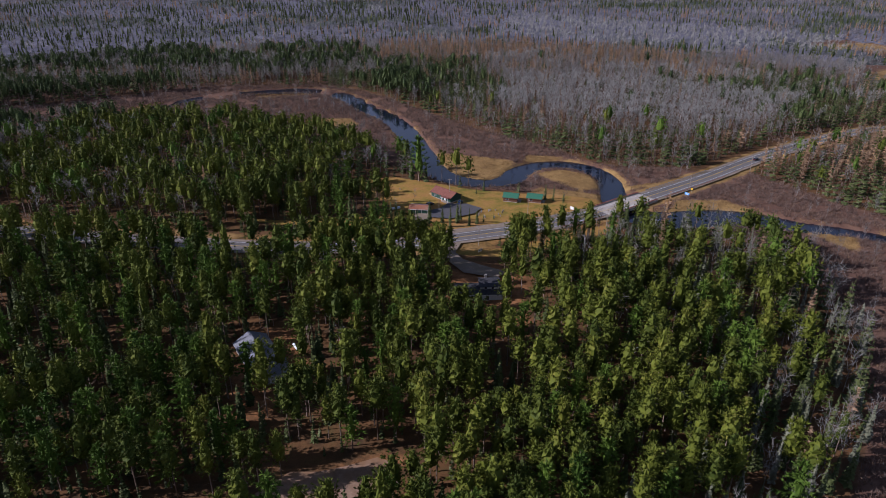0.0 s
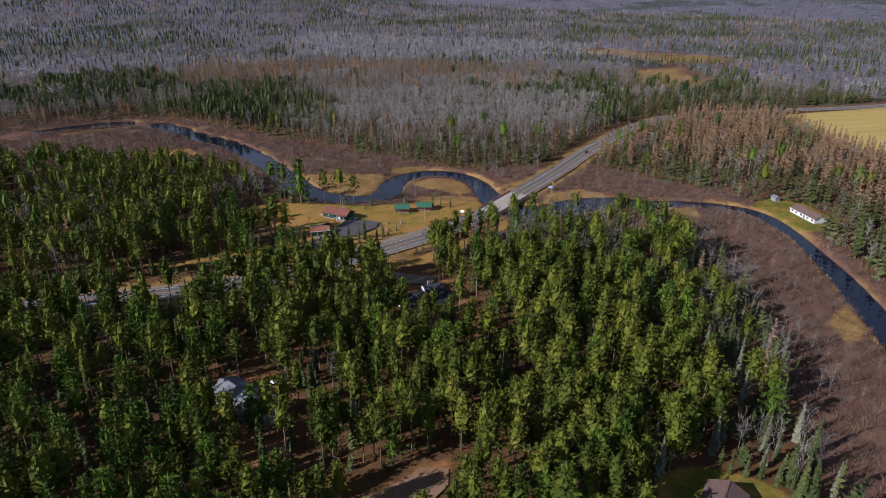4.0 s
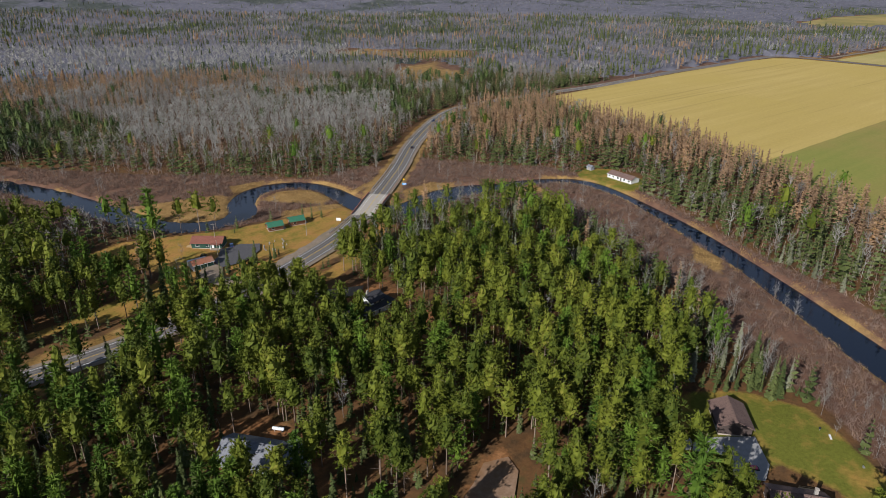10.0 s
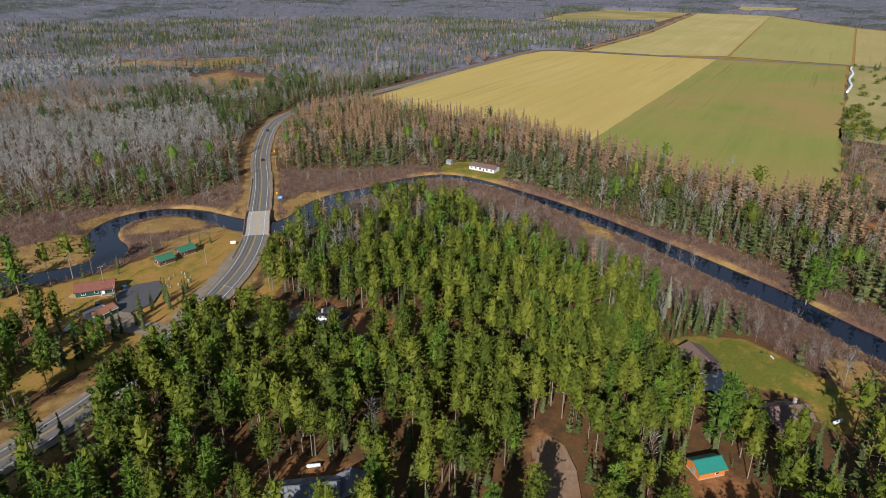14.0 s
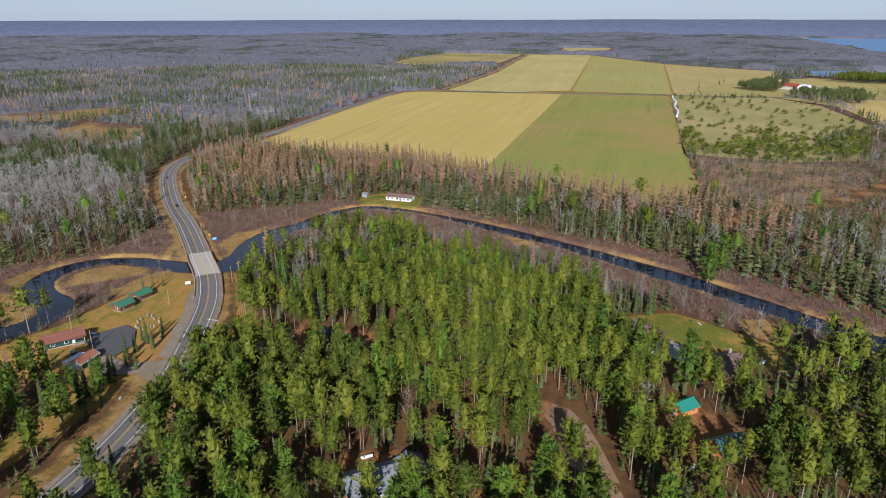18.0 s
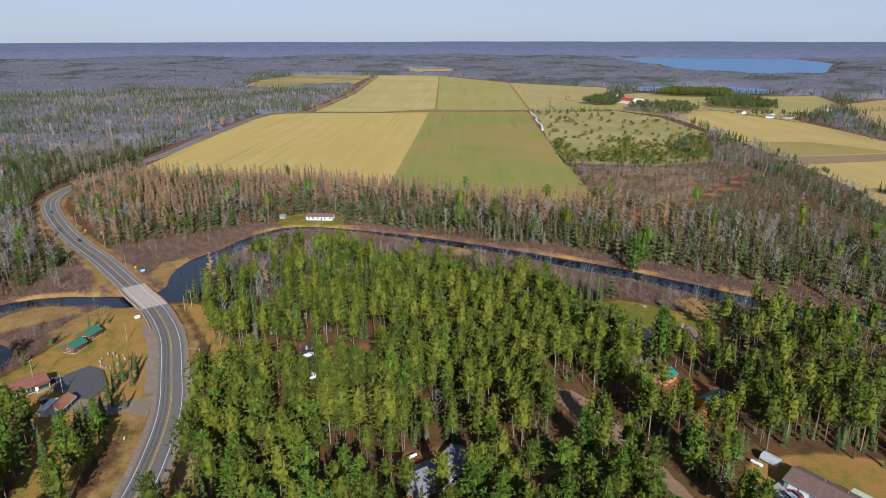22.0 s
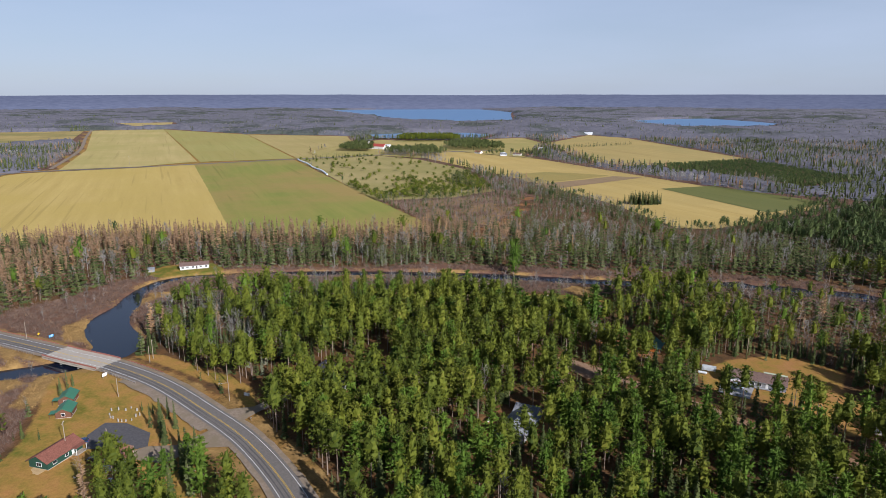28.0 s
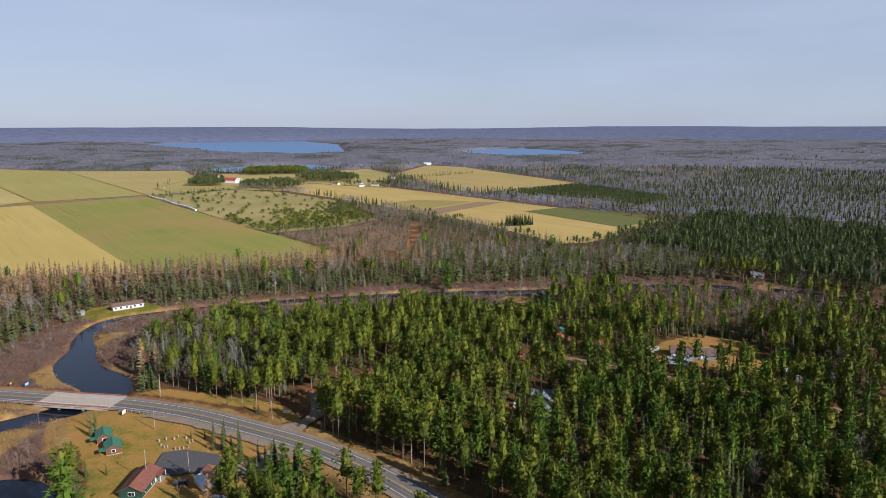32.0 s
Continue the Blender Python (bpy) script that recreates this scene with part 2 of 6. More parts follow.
FIELDS = {
    "hay": [(466, 371), (572, 350), (720, 319), (900, 275), (950, 255), (966, 232), (962, 185), (942, 80), (935, -10), (659, 61), (462, 113), (350, 142), (400, 205), (425, 300)],
    "clover": [(350, 142), (462, 113), (659, 61), (935, -10), (908, -176), (501, -70), (270, -12), (255, 20), (294, 78)],
    "pale": [(984, 180), (1352, 78), (2126, -75), (2064, -270), (978, -29), (958, 70)],
    "meadow": [(970, -32), (2064, -272), (1640, -380), (922, -186)],
    "straw": [(920, -190), (1640, -383), (1404, -569), (1189, -462), (1018, -260), (905, -230)],
    "scrub": [(905, -180), (660, -115), (431, -50), (395, -130), (403, -204), (603, -322), (777, -355), (890, -330)],
    "stubble": [(897, -500), (870, -420), (770, -375), (603, -338), (415, -292), (259, -240), (136, -179), (115, -200), (108, -248), (105, -405), (330, -455), (562, -510), (640, -527)],
    "meadow_far": [(882, -796), (1020, -1110), (882, -1101), (402, -816), (434, -570), (527, -556)],
    "farm_grass": [(892, -332), (907, -232), (1018, -262), (1187, -462), (1225, -562), (1150, -640), (1085, -742), (1060, -900), (884, -794), (780, -655), (715, -545), (645, -530), (899, -503), (872, -421), (772, -377)],
    "hay_far": [(1674, 346), (1915, 320), (2204, 202), (2121, -50), (1699, 50), (1551, 279)],
    "straw_far": [(2286, -202), (2615, -260), (2561, -441), (2204, -333)],
}
FARMLAND = [(466, 371), (950, 258), (1003, 190), (1352, 91), (2126, -60), (2064, -275), (1640, -383), (1404, -569), (1189, -462), (1018, -260), (915, -183), (501, -70), (270, -12), (255, 20), (294, 78), (350, 142), (400, 205), (425, 300)]
GREEN_PATCH = [(288, -377), (262, -450), (112, -428), (123, -316)]
WET_WOOD = [(-50, 47), (-75, 35), (-96, 7), (-130, -40), (-83, -80), (-18, -48), (12, -20), (-15, 12)]
PLANTATION = [(448, -590), (398, -789), (164, -663), (180, -529)]
LAKES = [[(3750, -1743), (3660, -2030), (3454, -2726), (2900, -2500), (2610, -2335), (2100, -1850), (1764, -1528), (1820, -1380), (1972, -1272), (2300, -1270), (2495, -1393), (2900, -1500)],
         [(1397, -638), (1395, -781), (1288, -910), (1190, -900), (1120, -803), (1209, -658), (1268, -584)],
         [(1489, -1949), (1500, -2200), (1425, -2388), (1150, -2260), (1000, -2150), (900, -1870), (980, -1740), (1056, -1650), (1250, -1750)]]

MARSH = [[(-420, 420), (-300, 440), (-190, 500), (-127, 482), (-66, 466), (-10, 420), (22, 375), (40, 350), (66, 326), (90, 318), (128, 300), (140, 296), (170, 312), (200, 334),
          (189, 346), (158, 352), (140, 371), (125, 397), (100, 430), (85, 455), (62, 498), (13, 589), (-27, 619), (-120, 625), (-300, 540), (-420, 510)],
         [(148, 294), (165, 304), (227, 330), (245, 280), (262, 248), (262, 205), (240, 163), (212, 127), (190, 98), (176, 73), (154, 47), (128, 20), (104, 0), (70, -30), (30, -72), (-20, -100),
          (-90, -128), (-170, -112), (-170, -70), (-80, -78), (-16, -44), (30, -6), (48, 20), (60, 42), (84, 62), (97, 84), (126, 112), (150, 138), (168, 165), (180, 195), (186, 225), (158, 258), (130, 266)]]
LAWNS = [[(-60, 302), (-28, 288), (0, 278), (24, 274), (60, 272), (100, 280), (126, 290), (126, 303), (108, 312), (92, 314), (66, 323), (45, 338), (22, 352), (8, 350), (0, 330), (14, 316), (20, 300), (-30, 296)],
         [(56, 100), (68, 97), (78, 84), (80, 66), (70, 55), (60, 44), (48, 32), (30, 36), (33, 50), (48, 52), (50, 68), (36, 74), (44, 88)],
         [(258, 228), (240, 196), (248, 186), (272, 186), (284, 214), (276, 232)],
         [(-46, 62), (-58, 35), (-84, 36), (-92, 60), (-118, 62), (-108, 92), (-80, 88), (-72, 98), (-56, 96), (-44, 86)],
         [(32, 252), (64, 251), (108, 266), (126, 274), (118, 262), (96, 254), (76, 246), (60, 243), (44, 247)]]
YARDS = [[(28, 203), (30, 222), (38, 240), (52, 240), (68, 233), (72, 222), (62, 205), (60, 186), (48, 178), (34, 186)],
         [(-38, 203), (-19, 196), (-16, 173), (-24, 161), (-32, 140), (-40, 142), (-42, 190)],
         [(-12, 120), (6, 122), (14, 128), (8, 134), (-6, 132), (-16, 127)],
         [(-46, 86), (-40, 60), (-62, 32), (-92, 34), (-100, 60), (-90, 100), (-62, 102)],
         [(-24, 92), (2, 96), (12, 84), (4, 72), (-14, 66), (-28, 74)]]
SEDGE = [[(56, 352), (50, 372), (54, 398), (66, 388), (84, 378), (98, 372), (92, 358), (82, 348), (70, 345)], [(108, 382), (130, 376), (124, 370), (104, 372)],
         [(-32, 492), (0, 490), (9, 470), (-14, 464), (-34, 476)], [(-76, 572), (-29, 575), (-34, 586), (-80, 588)], [(104, 348), (120, 352), (134, 340), (134, 318), (120, 316), (112, 330)],
         [(138, 313), (170, 318), (200, 338), (168, 322), (145, 320)], [(92, 316), (130, 302), (128, 310), (100, 324)], [(158, 284), (196, 280), (190, 292), (164, 296)],
         [(74, 40), (76, 28), (64, 21), (53, 31), (60, 43)], [(205, 250), (225, 240), (214, 225)], [(170, 128), (192, 134), (180, 118), (160, 112)]]
CLEARINGS = [[(485, 495), (470, 560), (545, 625), (605, 610), (565, 530), (535, 488)], [(590, 770), (650, 800), (735, 650), (700, 600), (625, 655)], [(290, -17), (225, -7), (205, -30), (270, -110), (320, -164), (374, -184), (420, -60)]]
ASPENS = [[(108, 497), (157, 417), (259, 392), (360, 465), (279, 545), (200, 583), (157, 583)], [(192, 899), (320, 772), (574, 707), (661, 789), (458, 988), (294, 1155)]]
RUSTY = [(45, 855), (33, 700), (110, 690), (200, 705), (300, 650), (380, 640), (350, 720), (270, 800), (262, 880), (150, 880)]
EAST_TRAIL = spline([(362, -228), (328, -185), (277, -120), (246, -66), (240, -41), (212, -8)], 10)


def ground_height(x, y):
    r = np.hypot(x - 0, y - 200)
    close = (np.abs(x + 60) < 420) & (np.abs(y - 250) < 420)
    to_road, d = np.full(np.shape(x), 99.0), np.full(np.shape(x), 99.0)
    to_road[close], d[close] = gap(x[close], y[close], ROAD[:200:2]), gap(x[close], y[close], RIVER)
    h = 0.5 * wave(x, y, 90, 1) * smooth(20, 60, to_road)
    from_fields = np.minimum.reduce([edge(x, y, f) for f in list(FIELDS.values()) + LAKES])
    open_land = smooth(40, 420, from_fields)
    h = h * smooth(5, 50, from_fields)
    h = h + smooth(900, 2200, r) * 16 * (0.5 + 0.5 * wave(x, y, 1500, 2)) * open_land
    north = np.exp(-(((x - 350) / 900) ** 2 + ((y - 1900) / 420) ** 2))
    h = h + 45 * north
    h = h - 3.4 * (1 - smooth(-1.5, 2.6, d)) - 0.6 * (1 - smooth(2, 16, d))
    return h


def axis_steps(lo, hi, fine, far0, far1):
    mid = list(np.arange(lo, hi + 0.01, fine))
    up, s = [mid[-1]], fine
    while up[-1] < far1:
        s = min(s * 1.16, 150)
        up.append(up[-1] + s)
    down, s = [mid[0]], fine
    while down[-1] > far0:
        s = min(s * 1.16, 150)
        down.append(down[-1] - s)
    return np.array(down[:0:-1] + mid + up[1:])


def raw_mesh(name, v, faces, mats, index=None, tint=None):
    """A mesh from arrays: faces all triangles or all quads."""
    v, faces = np.asarray(v, np.float32), np.asarray(faces, np.int32)
    me = bpy.data.meshes.new(name)
    k = faces.shape[1]
    me.vertices.add(len(v))
    me.vertices.foreach_set("co", v.ravel())
    me.loops.add(faces.size)
    me.loops.foreach_set("vertex_index", faces.ravel())
    me.polygons.add(len(faces))
    me.polygons.foreach_set("loop_start", np.arange(0, faces.size, k, dtype=np.int32))
    if index is not None:
        me.polygons.foreach_set("material_index", np.asarray(index, np.int32))
    for m in mats:
        me.materials.append(m)
    if tint is not None:
        me.attributes.new("tint", "FLOAT", "POINT").data.foreach_set("value", np.asarray(tint, np.float32))
    me.update()
    return me


# ---- ground ----
def ground_material():
    m, nt, b = nodes("forest_floor_and_grass", 0.95, 0, 0.1)
    zone = attribute(nt, "zone")
    sep = nt.nodes.new("ShaderNodeSeparateColor")
    nt.links.new(zone.outputs["Color"], sep.inputs[0])
    fine, mid, wide = noise_at(nt, 0.9, 6, 0.7), noise_at(nt, 0.13, 5, 0.6), noise_at(nt, 0.02, 4, 0.55)
    floor = ramp(nt, mid, [(0.3, (0.065, 0.042, 0.022)), (0.55, (0.14, 0.07, 0.028)), (0.75, (0.085, 0.068, 0.024))])
    lawn = ramp(nt, calc(nt, "SUBTRACT", calc(nt, "ADD", calc(nt, "MULTIPLY", mid, 0.6), calc(nt, "MULTIPLY", wide, 0.4)), calc(nt, "MULTIPLY", attribute(nt, "lush").outputs["Fac"], 0.13)), [(0.34, (0.135, 0.135, 0.02)), (0.47, (0.3, 0.185, 0.042)), (0.62, (0.38, 0.19, 0.06))])
    sedge = ramp(nt, mid, [(0.3, (0.19, 0.11, 0.04)), (0.65, (0.34, 0.21, 0.075))])
    dirt = ramp(nt, mid, [(0.25, (0.13, 0.075, 0.032)), (0.5, (0.27, 0.12, 0.045)), (0.72, (0.34, 0.17, 0.075))])
    marsh = ramp(nt, mid, [(0.3, (0.11, 0.058, 0.04)), (0.7, (0.19, 0.108, 0.068))])
    wob = calc(nt, "MULTIPLY", calc(nt, "SUBTRACT", calc(nt, "ADD", calc(nt, "MULTIPLY", mid, 0.6), calc(nt, "MULTIPLY", fine, 0.4)), 0.5), 0.9)

    def mask(value):
        return calc(nt, "SMOOTH_MIN", 1.0, calc(nt, "MAXIMUM", 0.0, calc(nt, "MULTIPLY", calc(nt, "SUBTRACT", calc(nt, "ADD", value, wob), 0.35), 3.3)), 0.1)

    col = mix(nt, mask(zone.outputs["Alpha"]), floor, marsh)
    col = mix(nt, mask(sep.outputs[0]), col, lawn)
    col = mix(nt, mask(sep.outputs[1]), col, sedge)
    col = mix(nt, mask(sep.outputs[2]), col, dirt)
    col = mix(nt, 0.6, col, ramp(nt, fine, [(0.25, (0.3, 0.3, 0.3)), (0.75, (0.7, 0.7, 0.7))]), "OVERLAY")
    nt.links.new(col, b.inputs["Base Color"])
    bump(nt, b, fine, 0.6, 0.25)
    return m


def build_ground():
    xs, ys = axis_steps(-130, 300, 2.6, -5300, 5300), axis_steps(20, 420, 2.6, -5300, 5300)
    gx, gy = np.meshgrid(xs, ys)
    x, y = gx.ravel(), gy.ravel()
    z = ground_height(x, y)
    nx, ny = len(xs), len(ys)
    i = (np.arange(ny - 1)[:, None] * nx + np.arange(nx - 1)[None]).ravel()
    me = raw_mesh("ground", np.column_stack([x, y, z]), np.column_stack([i, i + 1, i + nx + 1, i + nx]), [ground_material()])
    soft = lambda polys, w: np.max([1 - smooth(-w, w, edge(x, y, p)) for p in polys], axis=0)
    river = gap(x, y, RIVER)
    road = gap(x, y, ROAD)
    verge = (1 - smooth(np.where(x < 60, 12, 9), np.where(x < 60, 17, 13), road)) * (x < 420)
    lawn = np.maximum.reduce([soft(LAWNS, 3), verge * 0.5, 1 - smooth(-4, 4, edge(x, y, FARMLAND))])
    sedge = np.maximum.reduce([soft(SEDGE, 5), verge * np.clip(0.5 + 0.3 * wave(x, y, 25, 24), 0.2, 0.8), np.clip(0.45 + 0.4 * wave(x, y, 60, 23), 0, 0.8) * (1 - smooth(2, 5, np.abs(river))), soft(CLEARINGS[:2], 12) * 0.9, soft(CLEARINGS[2:], 12) * np.clip(0.5 + 0.5 * wave(x, y, 45, 31), 0, 0.9)])
    dirt = np.maximum(np.maximum(soft(YARDS[:3] + YARDS[4:], 5) * 0.62, soft(YARDS[3:4], 6) * 0.4), 0.8 * (1 - smooth(3, 8, gap(x, y, EAST_TRAIL))))
    far = smooth(330, 600, np.hypot(x - 60, y - 220))
    marsh = np.maximum(soft(MARSH, 6), far * 0.8)
    me.attributes.new("lush", "FLOAT", "POINT").data.foreach_set("value", soft(LAWNS[1:3], 3).astype(np.float32))
    zone = me.attributes.new("zone", "FLOAT_COLOR", "POINT")
    zone.data.foreach_set("color", np.column_stack([lawn, sedge, dirt, marsh]).astype(np.float32).ravel())
    me.shade_smooth()
    return tagged(new("ground", me), "rust-brown forest floor, tan grass and river marsh", "ground", kind="structure")


build_ground()


def distant_hills():
    """Low hills that close the view all round, distance haze painted in as blue."""
    a = np.linspace(0, 2 * np.pi, 361)
    rows_ = [(4150, -3.0), (4400, 0.32), (4620, 0.62), (4800, 0.85), (4960, 1.0)]
    v = []
    for r, f in rows_:
        x, y = r * np.cos(a[:-1]), 200 + r * np.sin(a[:-1])
        top = 97 + 2.5 * wave(x, y, 2600, 4) + 1.2 * wave(x, y, 700, 9)
        v.append(np.column_stack([x, y, np.where(f < 0, -60.0, top * max(f, 0))]))
    n = 360
    i = np.arange(n)
    faces = np.vstack([np.column_stack([k * n + i, k * n + (i + 1) % n, (k + 1) * n + (i + 1) % n, (k + 1) * n + i]) for k in range(len(rows_) - 1)])
    m, nt, b = nodes("haze_blue_hills", 1.0, 0, 0.0)
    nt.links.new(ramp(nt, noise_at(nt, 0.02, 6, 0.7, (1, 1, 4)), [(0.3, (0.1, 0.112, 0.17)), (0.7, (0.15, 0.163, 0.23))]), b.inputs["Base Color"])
    tagged(new("backdrop", raw_mesh("distant_hills", np.vstack(v), faces, [m])), "low wooded hills on the horizon, haze blue put in their colour", "hills", kind="structure")


distant_hills()


def ribbon(name, line, left, right, z, material, wiggle=0.0, seed=0):
    """A flat strip along a line, between two offsets to its left, lying on the ground."""
    p = line[:, :2]
    t = np.gradient(p, axis=0)
    t /= np.linalg.norm(t, axis=1)[:, None]
    n = np.column_stack([-t[:, 1], t[:, 0]])
    rnd = np.random.RandomState(seed)
    wl, wr = rnd.uniform(-wiggle, wiggle, (2, len(p), 1))
    a, b = p + n * (left + wl), p + n * (right + wr)
    za = np.full(len(p), z) if np.ndim(z) == 0 else z
    v = np.vstack([np.column_stack([a, za]), np.column_stack([b, za])])
    i = np.arange(len(p) - 1)
    return raw_mesh(name, v, np.column_stack([i, i + len(p), i + len(p) + 1, i + 1]), [material])


def sheet(name, poly, z, material, label, category, step=None):
    """A flat field or pavement with a slightly irregular outline, draped on the ground."""
    pts = np.array(list(poly) + [poly[0]], float)
    ring = np.vstack([np.linspace(pts[i], pts[i + 1], max(2, int(np.linalg.norm(pts[i + 1] - pts[i]) / (step or 8))), endpoint=False) for i in range(len(poly))])
    ring = ring + 0.06 * (step or 8) * np.column_stack([wave(ring[:, 0], ring[:, 1], 60, 5), wave(ring[:, 0], ring[:, 1], 50, 6)])
    bm = bmesh.new()
    bm.faces.new([bm.verts.new((x, y, z)) for x, y in ring])
    bmesh.ops.triangulate(bm, faces=bm.faces[:])
    me = bpy.data.meshes.new(name)
    bm.to_mesh(me)
    bm.free()
    me.materials.append(material)
    return tagged(new(name, me), label, category, kind="structure")


def asphalt(name, c1, c2, scale=1.2):
    return rough_stuff(name, c1, c2, scale, 0.85, None, 0.3)


M["asphalt"] = asphalt("worn_asphalt", (0.13, 0.114, 0.102), (0.185, 0.163, 0.146))
M["dark_asphalt"] = asphalt("dark_asphalt", (0.07, 0.066, 0.068), (0.11, 0.10, 0.10))
M["gravel"] = rough_stuff("gravel_shoulder", (0.2, 0.15, 0.108), (0.31, 0.24, 0.175), 0.9, c3=(0.22, 0.17, 0.11))
M["dirt"] = rough_stuff("dirt_track", (0.22, 0.13, 0.075), (0.33, 0.215, 0.14), 0.7, c3=(0.25, 0.14, 0.07))
M["concrete"] = rough_stuff("pale_concrete", (0.36, 0.31, 0.25), (0.46, 0.41, 0.34), 0.8, c3=(0.4, 0.33, 0.27))
M["drive"] = rough_stuff("concrete_drive", (0.26, 0.245, 0.235), (0.35, 0.335, 0.32), 0.5)
M["yellow_paint"] = rough_stuff("yellow_road_paint", (0.55, 0.34, 0.04), (0.62, 0.42, 0.07), 2.0)
M["white_paint"] = rough_stuff("white_road_paint", (0.6, 0.6, 0.58), (0.75, 0.75, 0.73), 2.0)
M["tar"] = rough_stuff("tyre_marks", (0.085, 0.078, 0.075), (0.12, 0.112, 0.105), 1.5)


def field_material(name, c1, c2, c3, turn, rows=0.05):
    m, nt, b = nodes(name, 0.95, 0, 0.1)
    wide = noise_at(nt, 0.006, 5, 0.6)
    streak = noise_at(nt, rows, 4, 0.65, (0.06, 1, 1), turn)
    fine = noise_at(nt, 0.5, 5, 0.7)
    col = ramp(nt, streak, [(0.3, c1), (0.7, c2)])
    col = mix(nt, ramp(nt, wide, [(0.42, (0, 0, 0)), (0.62, (0.8, 0.8, 0.8))]), col, c3)
    tracks = noise_at(nt, rows * 3.2, 2, 0.5, (0.02, 1, 1), turn)
    col = mix(nt, ramp(nt, tracks, [(0.62, (0, 0, 0)), (0.7, (0.45, 0.45, 0.45))]), col, tuple(0.72 * v for v in c1))
    col = mix(nt, 0.3, col, ramp(nt, fine, [(0.25, (0.35, 0.35, 0.35)), (0.75, (0.65, 0.65, 0.65))]), "OVERLAY")
    nt.links.new(col, b.inputs["Base Color"])
    return m


ROW_TURN = radians(-14.6)
FIELD_LOOK = {
    "hay": ((0.43, 0.308, 0.09), (0.53, 0.385, 0.128), (0.46, 0.333, 0.092), "dry yellow hay field with faint mowing rows"),
    "clover": ((0.205, 0.215, 0.046), (0.27, 0.25, 0.06), (0.335, 0.222, 0.078), "dull green clover field with faint rows"),
    "pale": ((0.41, 0.32, 0.117), (0.49, 0.375, 0.152), (0.37, 0.31, 0.100), "pale yellow mown field"),
    "meadow": ((0.30, 0.27, 0.077), (0.37, 0.31, 0.105), (0.33, 0.27, 0.082), "yellow-green meadow"),
    "straw": ((0.37, 0.28, 0.105), (0.43, 0.33, 0.129), (0.34, 0.27, 0.094), "straw-coloured field"),
    "scrub": ((0.32, 0.26, 0.105), (0.40, 0.31, 0.129), (0.25, 0.22, 0.070), "dry pasture with scattered shrubs"),
    "stubble": ((0.43, 0.3, 0.095), (0.5, 0.365, 0.13), (0.4, 0.29, 0.1), "tan stubble field"),
    "meadow_far": ((0.36, 0.26, 0.094), (0.43, 0.32, 0.117), (0.33, 0.26, 0.094), "tan mown meadow"),
    "farm_grass": ((0.36, 0.28, 0.099), (0.42, 0.32, 0.117), (0.3, 0.26, 0.081), "mown tan grass round the distant farm"),
    "hay_far": ((0.36, 0.26, 0.094), (0.42, 0.31, 0.117), (0.2, 0.18, 0.059), "distant yellow hay field"),
    "straw_far": ((0.38, 0.28, 0.105), (0.44, 0.33, 0.129), (0.36, 0.27, 0.105), "distant straw field"),
}
for i, (key, poly) in enumerate(FIELDS.items()):
    c1, c2, c3, words = FIELD_LOOK[key]
    r = np.hypot(np.mean([p[0] for p in poly]), np.mean([p[1] for p in poly]))
    sheet("field_" + str(i + 1), poly, 0.35 if r < 1000 else 0.5 if r < 1700 else 1.0, field_material("field_" + key, c1, c2, c3, ROW_TURN), words, "field")
sheet("field_13", [(510, -328), (497, -392), (455, -417), (412, -433), (411, -373), (416, -310), (437, -291)], 0.6, field_material("field_regrowth", (0.24, 0.2, 0.06), (0.3, 0.24, 0.08), (0.34, 0.25, 0.08), ROW_TURN), "greenish strip across the stubble field", "field")
sheet("field_14", [(414, -280), (409, -304), (404, -366), (403, -432), (368, -450), (368, -389), (369, -332), (367, -263)], 0.6, field_material("field_ploughed", (0.24, 0.16, 0.09), (0.3, 0.2, 0.115), (0.27, 0.19, 0.1), ROW_TURN), "brown ploughed strip across the stubble field", "field")
sheet("field_12", GREEN_PATCH, 0.6, field_material("field_green", (0.12, 0.13, 0.04), (0.16, 0.155, 0.05), (0.14, 0.14, 0.04), ROW_TURN), "green strip sown into the stubble field", "field")


def water_material(name, deep, rough):
    m, nt, b = nodes(name, rough, 0, 0.5)
    # the base colour holds painted sky blue, not only the water's own tone
    b.inputs["Base Color"].default_value = (*deep, 1)
    b.inputs["IOR"].default_value = 1.33
    b.inputs["Specular IOR Level"].default_value = 0.5
    n = noise_at(nt, 0.9, 3, 0.5)
    bump(nt, b, n, 0.05, 0.05)
    return m


# slight blue in the base: sky reflection put into the dark water's colour
M["river"] = water_material("dark_river_water", (0.005, 0.009, 0.02), 0.06)
# strong blue base colour paints in the high sky that ripples would reflect
M["lake"] = water_material("sky_tinted_lake_water", (0.12, 0.21, 0.36), 0.5)
wide = RIVER.copy()
me = raw_mesh("water", *(lambda p, n: (np.vstack([np.column_stack([p[:, :2] + n * (p[:, 2:] + 3), np.full(len(p), -1.9)]), np.column_stack([p[:, :2] - n * (p[:, 2:] + 3), np.full(len(p), -1.9)])]),
              np.column_stack([np.arange(len(p) - 1), np.arange(len(p) - 1) + len(p), np.arange(len(p) - 1) + len(p) + 1, np.arange(len(p) - 1) + 1])))(
              wide, (lambda t: np.column_stack([-t[:, 1], t[:, 0]]) / np.linalg.norm(t, axis=1)[:, None])(np.gradient(wide[:, :2], axis=0))), [M["river"]])
tagged(new("river_water", me), "dark still river water", "river", kind="structure")
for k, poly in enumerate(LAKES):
    sheet("lake_" + str(k + 1), poly, 2.0, M["lake"], "open lake among woods, reflected sky blue put in its colour", "lake", 60)


